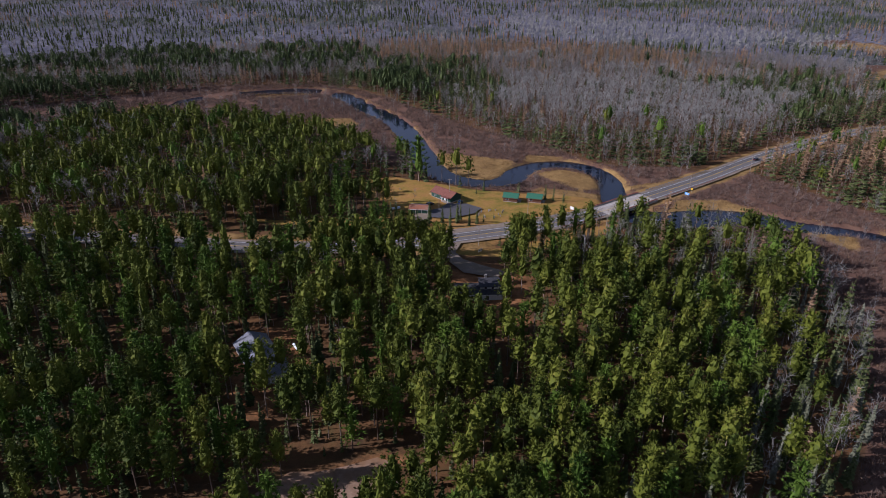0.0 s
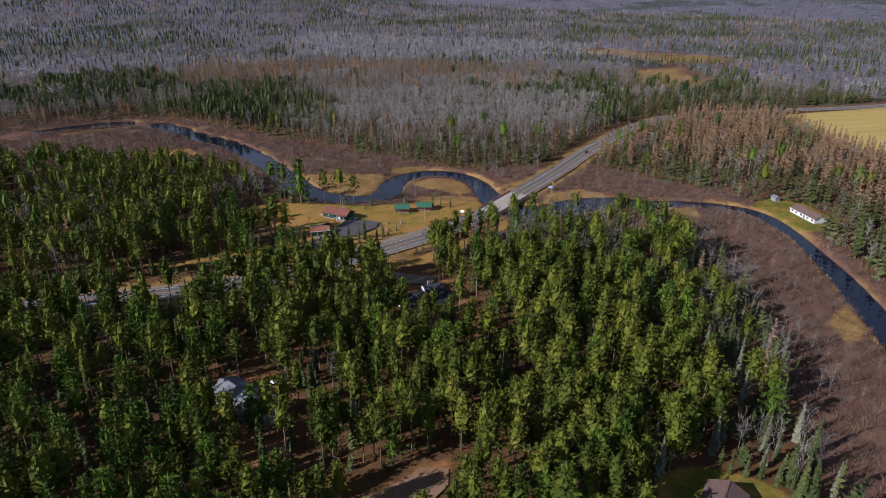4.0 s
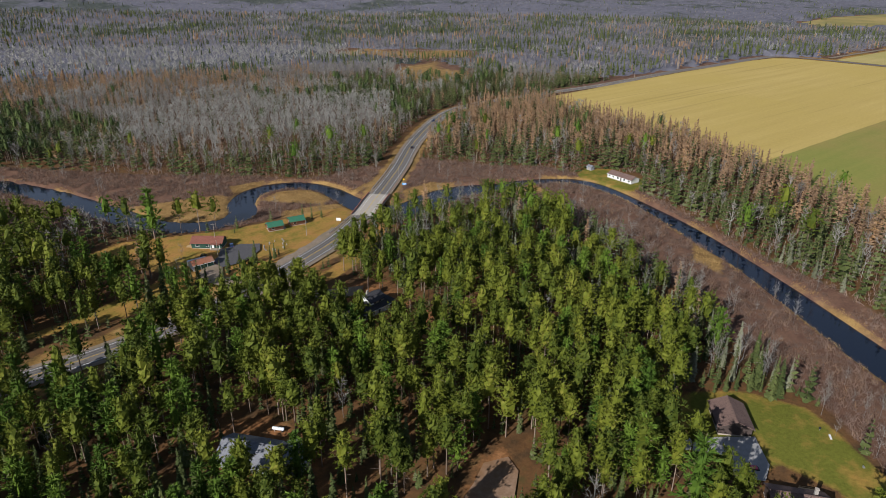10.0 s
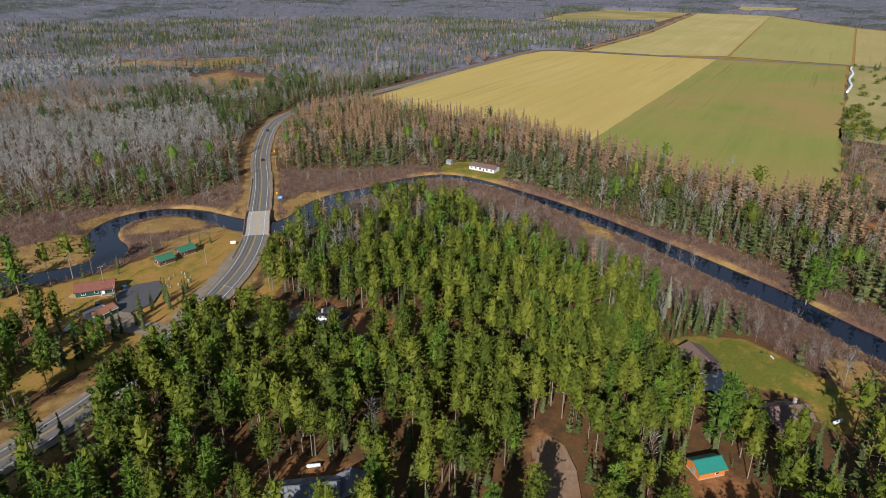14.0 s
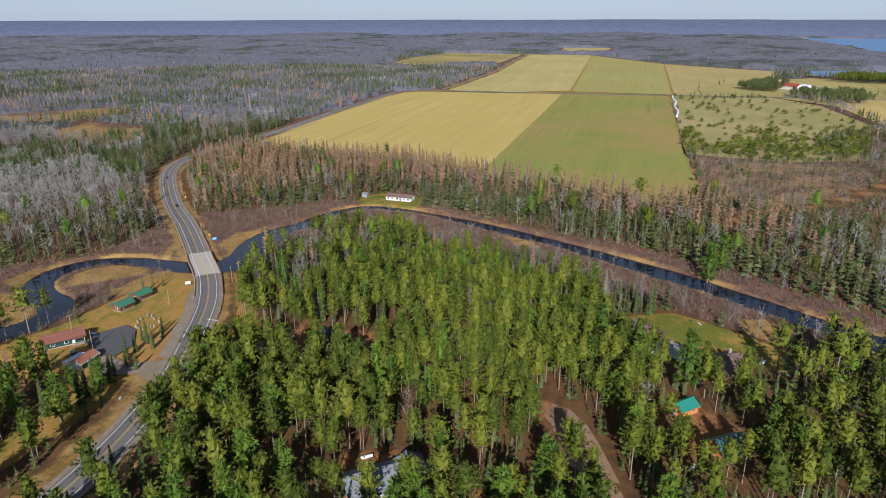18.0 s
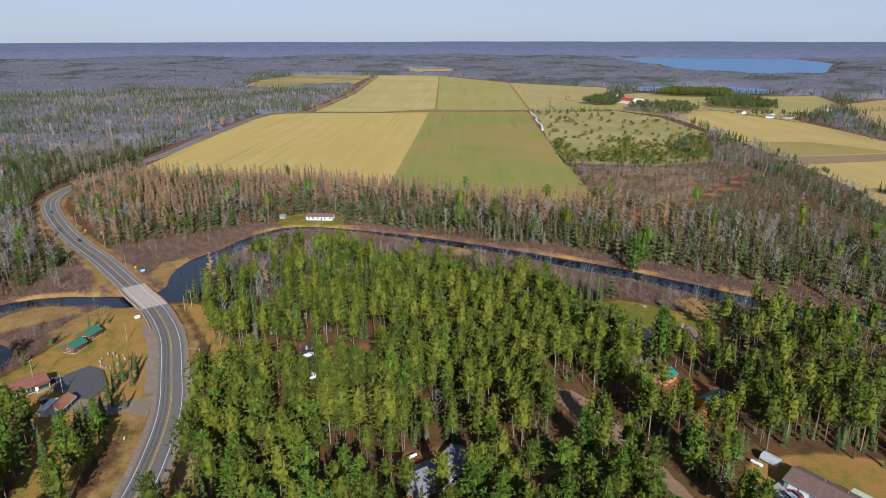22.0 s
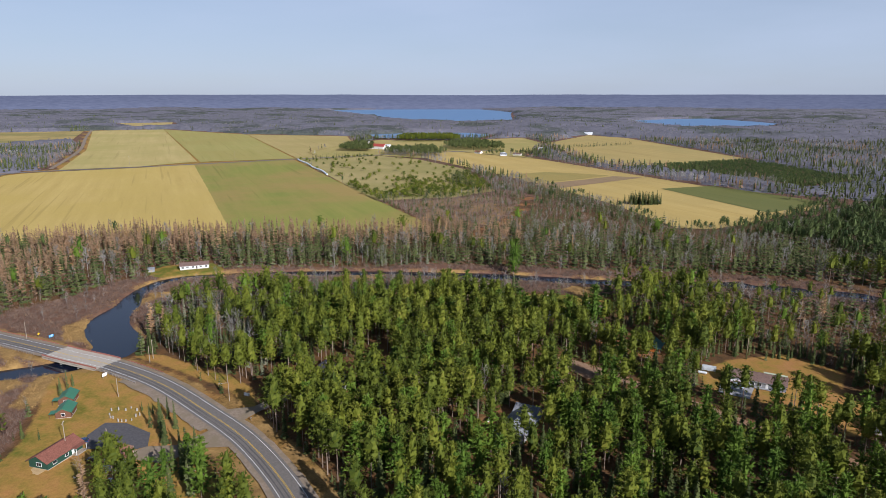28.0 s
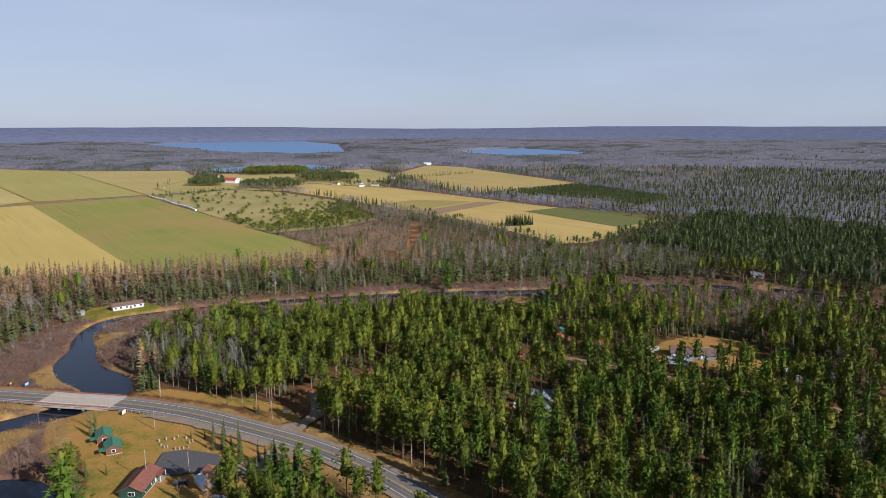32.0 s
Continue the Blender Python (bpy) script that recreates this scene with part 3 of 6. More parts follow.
# ---- road ----
road_z = 0.55 + 0.0 * ROAD[:, 0]
for name, l, r_, dz, mat, words in (("road_shoulder", 6.6, -6.6, -0.06, M["gravel"], "brown gravel shoulder beside the highway"), ("road", 4.7, -4.7, 0.0, M["asphalt"], "worn grey two-lane asphalt highway")):
    tagged(new(name, ribbon(name, ROAD, l, r_, road_z + dz, mat, 0.25 if dz else 0.05, 3)), words, "road", kind="structure")
for name, l, r_, mat, words in (("edge_line_north", 3.72, 3.54, M["white_paint"], "white edge line"), ("edge_line_south", -3.54, -3.72, M["white_paint"], "white edge line"),
                                ("centre_line_north", 0.24, 0.1, M["yellow_paint"], "yellow centre line"), ("centre_line_south", -0.1, -0.24, M["yellow_paint"], "yellow centre line")):
    line = ROAD[ROAD[:, 0] < 700]
    tagged(new(name, ribbon(name, line, l, r_, road_z[:len(line)] + 0.012, mat)), words, "road marking", kind="structure")
near_line = ROAD[(ROAD[:, 0] > -60) & (ROAD[:, 0] < 420)]
for name, off in (("tyre_track_a", 2.5), ("tyre_track_b", 1.2)):
    tagged(new(name, ribbon(name, near_line, off + 0.22, off - 0.22, 0.558, M["tar"], 0.12, 8)), "dark worn wheel track", "road marking", kind="structure")
tagged(new("farm_lane", ribbon("farm_lane", LANE, 3.6, -3.6, 0.9, M["gravel"])), "straight gravel lane between fields", "lane", kind="structure")
tagged(new("dirt_track", ribbon("dirt_track", DIRT_ROAD[:-3], 2.4, -2.4, 0.5, M["dirt"], 0.5, 4)), "sandy dirt track through the pines", "track", kind="structure")

# ---- buildings and small things ----
def part(name, bm, material, parent, label=""):
    me = bpy.data.meshes.new(name)
    bm.to_mesh(me)
    bm.free()
    for m in material if isinstance(material, (list, tuple)) else [material]:
        me.materials.append(m)
    ob = new(name, me)
    ob.parent = parent
    return tagged(ob, label)


def box(bm, x, y, z, sx, sy, sz, turn=0.0, tilt=0.0):
    """A box by its middle and sizes."""
    m = Matrix.LocRotScale((x, y, z), Euler((tilt, 0, turn)), (sx, sy, sz))
    return bmesh.ops.create_cube(bm, size=1.0, matrix=m)["verts"]


def one_box(x, y, z, sx, sy, sz, bevel=0.0, turn=0.0):
    bm = bmesh.new()
    box(bm, x, y, z, sx, sy, sz, turn)
    if bevel:
        bmesh.ops.bevel(bm, geom=bm.edges[:], offset=bevel, segments=2, affect="EDGES")
    return bm


def rod(bm, a, b, r0, r1=None, sides=8):
    a, b = Vector(a), Vector(b)
    d = b - a
    m = Matrix.Translation((a + b) / 2) @ d.to_track_quat("Z", "Y").to_matrix().to_4x4()
    bmesh.ops.create_cone(bm, cap_ends=True, segments=sides, radius1=r0, radius2=r0 if r1 is None else r1, depth=d.length, matrix=m)


def one_rod(a, b, r0, r1=None, sides=8):
    bm = bmesh.new()
    rod(bm, a, b, r0, r1, sides)
    return bm


def place(name, x, y, turn, label, category, group="", z=None):
    top = tagged(new(name), label, category, group)
    top.location = (x, y, ground_height(np.array([x]), np.array([y]))[0] if z is None else z)
    top.rotation_euler = (0, 0, radians(turn))
    return top


def plain(name, colour, rough=0.7, metal=0.0, spec=0.4):
    c = np.array(colour)
    return rough_stuff(name, tuple(c * 0.86), tuple(np.minimum(c * 1.12, 1)), 1.7, rough, tuple(c * 0.95), spec, metal, (1, 1, 3), 0.15)


def shingles(name, c1, c2):
    m, nt, b = nodes(name, 0.9, 0, 0.2)
    co = nt.nodes.new("ShaderNodeTexCoord")
    br = nt.nodes.new("ShaderNodeTexBrick")
    br.inputs["Scale"].default_value = 2.2
    br.inputs["Color1"].default_value, br.inputs["Color2"].default_value = (*c1, 1), (*c2, 1)
    br.inputs["Mortar"].default_value = (*[v * 0.6 for v in c1], 1)
    br.inputs["Mortar Size"].default_value = 0.012
    nt.links.new(co.outputs["Object"], br.inputs["Vector"])
    worn = ramp(nt, noise_at(nt, 0.6, 4), [(0.3, (0.4, 0.4, 0.4)), (0.7, (0.6, 0.6, 0.6))])
    nt.links.new(mix(nt, 0.6, br.outputs["Color"], worn, "OVERLAY"), b.inputs["Base Color"])
    return m


M["brown_roof"] = shingles("brown_shingles", (0.15, 0.095, 0.078), (0.20, 0.13, 0.105))
M["grey_roof"] = shingles("grey_shingles", (0.17, 0.17, 0.185), (0.24, 0.24, 0.255))
M["black_roof"] = shingles("black_shingles", (0.05, 0.048, 0.052), (0.08, 0.076, 0.08))
M["red_roof"] = shingles("red_brown_shingles", (0.19, 0.075, 0.052), (0.25, 0.10, 0.07))
M["rust_metal"] = rough_stuff("rusty_sheet_roof", (0.3, 0.11, 0.06), (0.42, 0.17, 0.09), 1.2, 0.6, (0.35, 0.2, 0.13), 0.4, 0.2, (1, 6, 1))
M["green_metal"] = rough_stuff("green_metal_roof", (0.045, 0.155, 0.085), (0.065, 0.2, 0.115), 0.9, 0.45, (0.05, 0.17, 0.1), 0.5, 0.1, (6, 1, 1))
M["teal_metal"] = rough_stuff("teal_metal_roof", (0.03, 0.2, 0.15), (0.045, 0.26, 0.2), 0.9, 0.4, (0.035, 0.23, 0.17), 0.5, 0.1, (6, 1, 1))
M["slate_metal"] = rough_stuff("dark_green_metal_roof", (0.05, 0.13, 0.12), (0.08, 0.19, 0.17), 0.9, 0.4, (0.06, 0.15, 0.14), 0.5, 0.1, (6, 1, 1))
M["white_metal"] = rough_stuff("white_sheet_metal", (0.6, 0.62, 0.64), (0.74, 0.76, 0.78), 1.0, 0.5, (0.55, 0.57, 0.58), 0.5, 0.1, (5, 1, 1))
M["white_wall"] = rough_stuff("white_siding", (0.66, 0.65, 0.62), (0.78, 0.77, 0.74), 1.5, 0.7, None, 0.3, 0, (0.2, 0.2, 6))
M["cream_wall"] = rough_stuff("cream_siding", (0.55, 0.5, 0.4), (0.66, 0.6, 0.5), 1.5, 0.7, None, 0.3, 0, (0.2, 0.2, 6))
M["pale_green"] = plain("pale_green_sheet", (0.48, 0.52, 0.36))
M["brown_log"] = rough_stuff("brown_log_wall", (0.11, 0.05, 0.03), (0.19, 0.085, 0.05), 1.4, 0.75, None, 0.3, 0, (0.2, 0.2, 7))
M["dark_wall"] = rough_stuff("dark_brown_siding", (0.055, 0.04, 0.035), (0.09, 0.065, 0.055), 1.4, 0.75, None, 0.3, 0, (0.2, 0.2, 7))
M["grey_wall"] = rough_stuff("grey_siding", (0.22, 0.22, 0.23), (0.3, 0.3, 0.31), 1.4, 0.75, None, 0.3, 0, (0.2, 0.2, 7))
M["orange_log"] = rough_stuff("orange_varnished_logs", (0.5, 0.15, 0.03), (0.65, 0.23, 0.05), 1.2, 0.5, None, 0.4, 0, (0.2, 0.2, 8))
M["green_paint"] = plain("dark_green_paint", (0.018, 0.06, 0.04))
M["white_trim"] = plain("white_trim", (0.76, 0.75, 0.73))
M["barn_red"] = plain("barn_red_boards", (0.35, 0.06, 0.045))
M["wood"] = rough_stuff("weathered_wood", (0.25, 0.2, 0.15), (0.38, 0.31, 0.24), 2.0, 0.85, None, 0.2, 0, (1, 1, 0.2))
M["fresh_wood"] = rough_stuff("yellow_deck_boards", (0.42, 0.28, 0.13), (0.55, 0.38, 0.2), 2.0, 0.8)
M["steel"] = plain("galvanised_steel", (0.42, 0.42, 0.42), 0.45, 0.6)
M["rail_red"] = plain("rusty_red_rail", (0.36, 0.13, 0.09), 0.7, 0.1)
M["rubber"] = plain("black_rubber", (0.025, 0.025, 0.025), 0.8)
M["glass"], _nt, _b = nodes("dark_window_glass", 0.06, 0.0, 0.6)
_b.inputs["Base Color"].default_value = (0.02, 0.024, 0.03, 1)
M["blue_sign"] = plain("blue_sign_face", (0.01, 0.3, 0.75), 0.4)
M["yellow_sign"] = plain("yellow_sign_face", (0.85, 0.55, 0.02), 0.4)
M["white_plastic"] = plain("white_plastic_film", (0.75, 0.77, 0.78), 0.35)
M["tank_white"] = plain("white_tank_paint", (0.72, 0.74, 0.74), 0.35)
M["stone"] = rough_stuff("grey_brown_stones", (0.26, 0.23, 0.2), (0.42, 0.38, 0.34), 2.5)


def house(name, label, category, x, y, turn, length, depth, wall_h, rise, wall, roof, windows=(), doors=(), over=0.45, chimney=None, group="", z=None, base=True):
    """A gabled building: ridge along its own x. windows: (side, place along it, sill height, width, height); doors: (side, place, width, height, material)."""
    top = place(name, x, y, turn, label, category, group, z)
    bm = bmesh.new()
    l, d = length / 2, depth / 2
    ends = []
    for sx in (-l, l):
        ends.append([bm.verts.new(p) for p in ((sx, -d, -0.6), (sx, d, -0.6), (sx, d, wall_h), (sx, 0, wall_h + rise), (sx, -d, wall_h))])
    bm.faces.new(ends[0][::-1]), bm.faces.new(ends[1])
    for i in range(5):
        j = (i + 1) % 5
        bm.faces.new((ends[0][i], ends[0][j], ends[1][j], ends[1][i]))
    part("wall", bm, wall, top)
    if base:
        part("foundation", one_box(0, 0, -0.1, length + 0.14, depth + 0.14, 0.7), M["concrete"], top, "pale concrete footing")
    slope = math.atan2(rise, d)
    run = math.hypot(rise, d) + over
    for s in (-1, 1):
        bm = bmesh.new()
        c = Vector((0, s * (d + over * math.cos(slope)) / 2, wall_h + rise - (rise + over * math.sin(slope)) / 2 + 0.12))
        box(bm, c.x, c.y, c.z, length + 2 * over, run, 0.16, 0, -s * slope)
        bmesh.ops.bevel(bm, geom=bm.edges[:], offset=0.03, segments=1, affect="EDGES")
        part("roof", bm, roof, top)
        part("eave_board", one_box(0, s * (d + over), wall_h - over * math.tan(slope) + 0.02, length + 2 * over + 0.04, 0.06, 0.24), M["white_trim"] if wall in (M["white_wall"], M["cream_wall"]) else wall, top)
    part("ridge_cap", one_box(0, 0, wall_h + rise + 0.24, length + 2 * over + 0.06, 0.4, 0.08, 0.02), roof, top)

    def at(side, along):
        return {"front": (along, -d, 0), "back": (along, d, 180), "left": (-l, -along, -90), "right": (l, along, 90)}[side]
    for side, along, sill, w, h in windows:
        px, py, ang = at(side, along)
        frame_ob = part("window", one_box(0, 0, h / 2, w + 0.2, 0.12, h + 0.2, 0.01), M["white_trim"], top, "white window frame")
        frame_ob.matrix_basis = pose(px, py, sill, 0, 0, ang)
        bm = bmesh.new()
        for k in range(max(1, round(w / 0.8))):
            n = max(1, round(w / 0.8))
            box(bm, (k + 0.5) * w / n - w / 2, -0.045, h / 2, w / n - 0.07, 0.06, h)
        part("pane", bm, M["glass"], frame_ob, "dark glass")
    for side, along, w, h, mat in doors:
        px, py, ang = at(side, along)
        door_ob = part("door", one_box(0, -0.02, h / 2, w, 0.12, h, 0.015), mat, top)
        door_ob.matrix_basis = pose(px, py, 0.25, 0, 0, ang)
        bm = bmesh.new()
        rows_ = 4 if w > 1.6 else 2
        for k in range(rows_):
            box(bm, 0, -0.09, (k + 0.5) * h / rows_, w * 0.9, 0.03, h / rows_ * 0.82)
        part("door_panel", bm, mat, door_ob)
    if chimney:
        cx, cy, ch = chimney
        stack = part("chimney", one_box(cx, cy, wall_h + rise * 0.5 + ch / 2, 0.8, 0.7, ch + rise, 0.02), M["stone"], top, "brick chimney stack")
        part("chimney_cap", one_box(cx, cy, wall_h + rise + ch + 0.05, 0.95, 0.85, 0.12, 0.02), M["concrete"], stack)
    return top


# red-roofed house with a porch, by the river lawn
rh = house("cottage", "low dark green cottage with red-brown shingle roof on the riverside lawn", "house", 47.5, 314.5, -54, 14, 7.5, 2.7, 1.9, M["green_paint"], M["red_roof"],
           [("left", 0.3, 1.0, 2.0, 1.2), ("front", -4.2, 1.0, 1.4, 1.1), ("front", 0.5, 1.0, 1.2, 1.1), ("back", -3, 1.0, 1.4, 1.1), ("back", 3, 1.0, 1.4, 1.1)], [("front", 3.0, 1.0, 2.05, M["white_trim"])], 0.6)
part("porch_roof", one_box(4.6, -4.6, 2.75, 4.5, 2.6, 0.14, 0.02), M["red_roof"], rh)
part("porch_floor", one_box(4.6, -4.7, 0.25, 4.5, 2.4, 0.3, 0.02), M["wood"], rh)
for px in (2.5, 6.7):
    part("porch_post", one_box(px, -5.7, 1.5, 0.14, 0.14, 2.5), M["white_trim"], rh)
part("terrace", one_box(-8.6, -0.5, 0.1, 3.0, 5.0, 0.3, 0.03), M["fresh_wood"], rh, "small plank terrace")
# white garage with rusty roof and lean-to
gr = house("garage", "white garage with rusty metal roof and green doors beside the parking", "garage", 31.5, 297.3, -14, 9.0, 5.0, 2.6, 1.3, M["white_wall"], M["rust_metal"],
           [], [("front", -2.8, 2.5, 2.1, M["green_paint"]), ("front", 0.1, 2.5, 2.1, M["green_paint"]), ("front", 3.0, 2.5, 2.1, M["green_paint"]), ("right", 0, 1.0, 2.0, M["green_paint"])], 0.3)
part("lean_to_wall", one_box(-0.5, 4.0, 1.0, 7.8, 3.0, 2.3), M["white_wall"], gr)
bm = bmesh.new()
box(bm, -0.5, 4.1, 2.35, 8.2, 3.5, 0.12, 0, -0.12)
part("lean_to_roof", bm, M["white_metal"], gr, "pale blue-white sheet roof")
# two rental cabins
for cx, cy, t in ((80.2, 306.8, -24), (92.0, 304.2, -24)):
    cb = house("cabin", "small brown log cabin with green metal roof on the riverside lawn", "cabin", cx, cy, t, 7.2, 5.2, 2.4, 1.5, M["brown_log"], M["green_metal"],
               [("front", -1.6, 1.0, 1.1, 1.0), ("left", 0, 1.0, 1.2, 1.0), ("back", 1.2, 1.0, 1.0, 1.0)], [("right", 0.5, 0.95, 2.0, M["white_trim"])], 0.5, group="riverside cabins")
    part("porch_roof", one_box(-2.2, 3.6, 2.2, 3.0, 2.4, 0.12, 0.02), M["green_metal"], cb)
    for px in (-3.5, -0.9):
        part("porch_post", one_box(px, 4.6, 1.1, 0.12, 0.12, 2.2), M["brown_log"], cb)
    part("porch_floor", one_box(4.4, 0, 0.12, 1.7, 4.0, 0.25, 0.02), M["wood"], cb)

# dark-roofed roadside house in the pine clearing
ha = house("roadside_house", "long white house with black shingle roof in the pine clearing", "house", 43.5, 212.6, -6, 19, 8.5, 2.8, 1.9, M["white_wall"], M["black_roof"],
           [("front", p, 0.95, 1.5, 1.2) for p in (-7.5, -5.4, -3.3, -1.2, 1.0)] + [("back", p, 0.95, 1.3, 1.2) for p in (-6, -2, 2)], [("front", 4.2, 1.0, 2.05, M["dark_wall"])], 0.6)
part("upper_storey", one_box(5.0, 0.6, 4.1, 7.0, 6.0, 2.8), M["white_wall"], ha)
for s in (-1, 1):
    bm = bmesh.new()
    box(bm, 5.0, 0.6 + s * 1.9, 6.0, 8.0, 4.3, 0.16, 0, -s * 0.45)
    part("upper_roof", bm, M["black_roof"], ha)
for px in (3.6, 6.2):
    up = part("window", one_box(px, -2.46, 4.4, 1.2, 0.12, 1.2), M["white_trim"], ha)
    part("pane", one_box(px, -2.52, 4.4, 0.9, 0.08, 0.95), M["glass"], up)
part("chimney", one_box(4.0, 2.2, 6.6, 0.8, 0.7, 2.2, 0.02), M["stone"], ha)
part("carport_roof", one_box(11.3, -0.4, 2.7, 3.8, 7.6, 0.16, 0.02), M["black_roof"], ha)
for px, py in ((13.0, -3.9), (13.0, 3.1), (9.8, -3.9)):
    part("carport_post", one_box(px, py, 1.3, 0.14, 0.14, 2.7), M["white_trim"], ha)
house("shed", "small white shed with dark roof in the pine clearing", "shed", 38.8, 193.5, -14, 5.6, 4.4, 2.3, 1.1, M["white_wall"], M["black_roof"], [("front", 1.2, 1.0, 0.8, 0.7)], [("front", -0.9, 1.6, 1.9, M["white_trim"])], 0.3)

# grey-roofed house with garage wing among the pines
hb = house("forest_house", "grey-shingled house with white garage door among tall pines", "house", -33.2, 181.5, 114, 16, 10, 2.9, 2.6, M["grey_wall"], M["grey_roof"],
           [("front", p, 0.9, 1.5, 1.2) for p in (-5, -1.5, 4)] + [("back", p, 0.9, 1.5, 1.2) for p in (-5, 0, 5)], [("back", 2.4, 1.0, 2.05, M["white_trim"])], 0.6)
house("garage_wing", "grey-roofed garage wing with white garage door", "garage", -28.0, 171.5, 24, 8.5, 8.0, 2.8, 2.0, M["grey_wall"], M["grey_roof"], [], [("front", 0.3, 4.8, 2.2, M["white_trim"])], 0.5)
# brown garage on the river lawn
house("garage", "brown-roofed two-car garage with dark doors at a concrete drive", "garage", 59.5, 83.2, 28, 11.5, 9.0, 2.8, 2.0, M["dark_wall"], M["brown_roof"], [("front", 2.0, 1.1, 1.0, 0.9)], [("left", -1.9, 2.8, 2.2, M["dark_wall"]), ("left", 1.9, 2.8, 2.2, M["dark_wall"]), ("back", -3.5, 1.0, 2.05, M["white_trim"])], 0.6)
# dark brown house on the river lawn
hc = house("river_house", "dark brown shingle-roofed house on the river lawn", "house", 35.0, 61.0, -67, 13, 9, 2.9, 2.2, M["dark_wall"], M["brown_roof"],
           [("back", p, 0.9, 1.6, 1.2) for p in (-4, 0, 4)] + [("front", p, 0.9, 1.4, 1.1) for p in (-3.5, 2.5)], [("front", 0, 1.0, 2.05, M["wood"])], 0.6, chimney=(4.0, 1.8, 1.0))
part("side_wing", one_box(-3.0, -5.6, 1.1, 6.0, 3.4, 3.0), M["dark_wall"], hc)
bm = bmesh.new()
box(bm, -3.0, -5.9, 2.95, 6.8, 4.4, 0.16, 0, 0.22)
part("wing_roof", bm, M["brown_roof"], hc)
part("deck", one_box(4.6, 6.4, 0.35, 4.6, 3.8, 0.3, 0.02), M["fresh_wood"], hc, "yellow plank deck")
for a, b in (((2.4, 8.2, 0.9), (6.8, 8.2, 0.9)), ((6.8, 4.6, 0.9), (6.8, 8.2, 0.9)), ((2.4, 4.8, 0.9), (2.4, 8.2, 0.9))):
    part("deck_rail", one_rod(a, b, 0.06), M["fresh_wood"], hc)
# teal-roofed shed and orange log cabin
house("woodshed", "small log shed with teal metal roof under the pines", "shed", 5.5, 85.2, -60, 7.6, 5.6, 2.4, 1.6, M["orange_log"], M["teal_metal"], [("front", 1.4, 1.0, 0.9, 0.8)], [("left", 0, 1.6, 2.0, M["wood"])], 0.5)
oc = house("log_cabin", "orange log cabin with dark green metal roof under the pines", "cabin", -15.5, 79.0, 112, 9.5, 7.5, 2.8, 2.4, M["orange_log"], M["slate_metal"],
           [("front", -2.4, 1.0, 1.3, 1.1), ("back", 2.2, 1.0, 1.3, 1.1), ("left", 1.4, 1.0, 1.2, 1.1), ("left", 0, 3.4, 0.9, 0.8)], [("front", 1.2, 1.0, 2.05, M["wood"])], 0.8)
part("porch_floor", one_box(0, 4.9, 0.25, 9.0, 2.2, 0.3, 0.02), M["wood"], oc)
part("porch_roof", one_box(0, 5.0, 2.5, 9.6, 2.8, 0.12, 0.02), M["slate_metal"], oc)
for px in (-4.3, -1.4, 1.4, 4.3):
    part("porch_post", one_box(px, 5.9, 1.3, 0.16, 0.16, 2.4), M["orange_log"], oc)
# long ranch house
rn = house("ranch_house", "long ranch house with brown shingle roof and grey siding", "house", -66.0, 76.5, 203, 22, 9, 2.8, 1.9, M["grey_wall"], M["brown_roof"],
           [("front", p, 0.9, 1.7, 1.2) for p in (-1.5, 1.2, 6.5)] + [("back", p, 0.9, 1.5, 1.2) for p in (-7, -2, 3, 7)], [("front", -8.6, 2.6, 2.2, M["white_trim"]), ("front", -5.4, 2.6, 2.2, M["white_trim"]), ("front", 4.0, 1.0, 2.05, M["white_trim"])], 0.45)
part("sunroom_roof", one_box(6.5, 6.0, 2.55, 9.0, 3.2, 0.14, 0.02), M["pale_green"], rn, "pale green flat roof")
part("sunroom_wall", one_box(6.5, 5.9, 1.2, 8.4, 2.6, 2.5), M["cream_wall"], rn)
part("walkway", one_box(3.5, -5.6, 0.45, 12.0, 1.2, 0.2), M["drive"], rn)
for px in (-3, 3):
    part("roof_vent", one_rod((px, 1.4, 4.2), (px, 1.4, 5.0), 0.12), M["steel"], rn)
house("low_house", "low house with pale sheet-metal roof among pines", "house", -119.0, 74.0, 28, 20, 9, 2.7, 1.6, M["grey_wall"], M["white_metal"], [("front", -4, 0.9, 1.5, 1.2), ("front", 4, 0.9, 1.5, 1.2)], [("front", 0, 1.0, 2.05, M["white_trim"])])
# white mobile home across the river
house("mobile_home", "long white house with brown metal roof on the far bank", "house", 266.0, 200.5, 72, 18.5, 7.5, 2.4, 1.6, M["white_wall"], M["brown_roof"],
      [("back", p, 0.9, 1.5, 1.1) for p in (-7.5, -4, 1, 4.5, 7.6)], [("back", -1.4, 1.0, 2.05, M["dark_wall"])], 0.4)
house("shed", "tiny grey shed on the far bank lawn", "shed", 275.0, 226.5, 72, 4.0, 3.0, 2.0, 0.9, M["grey_wall"], M["grey_roof"], [], [("back", 0, 0.9, 1.9, M["wood"])], 0.25)
house("lake_cabin", "pale-roofed cabin deep in the pines", "cabin", -56, -136, 20, 9, 7, 2.6, 1.8, M["wood"], M["grey_roof"], [("back", 0, 0.9, 1.4, 1.1)], [("back", 2.5, 0.9, 2.0, M["white_trim"])])

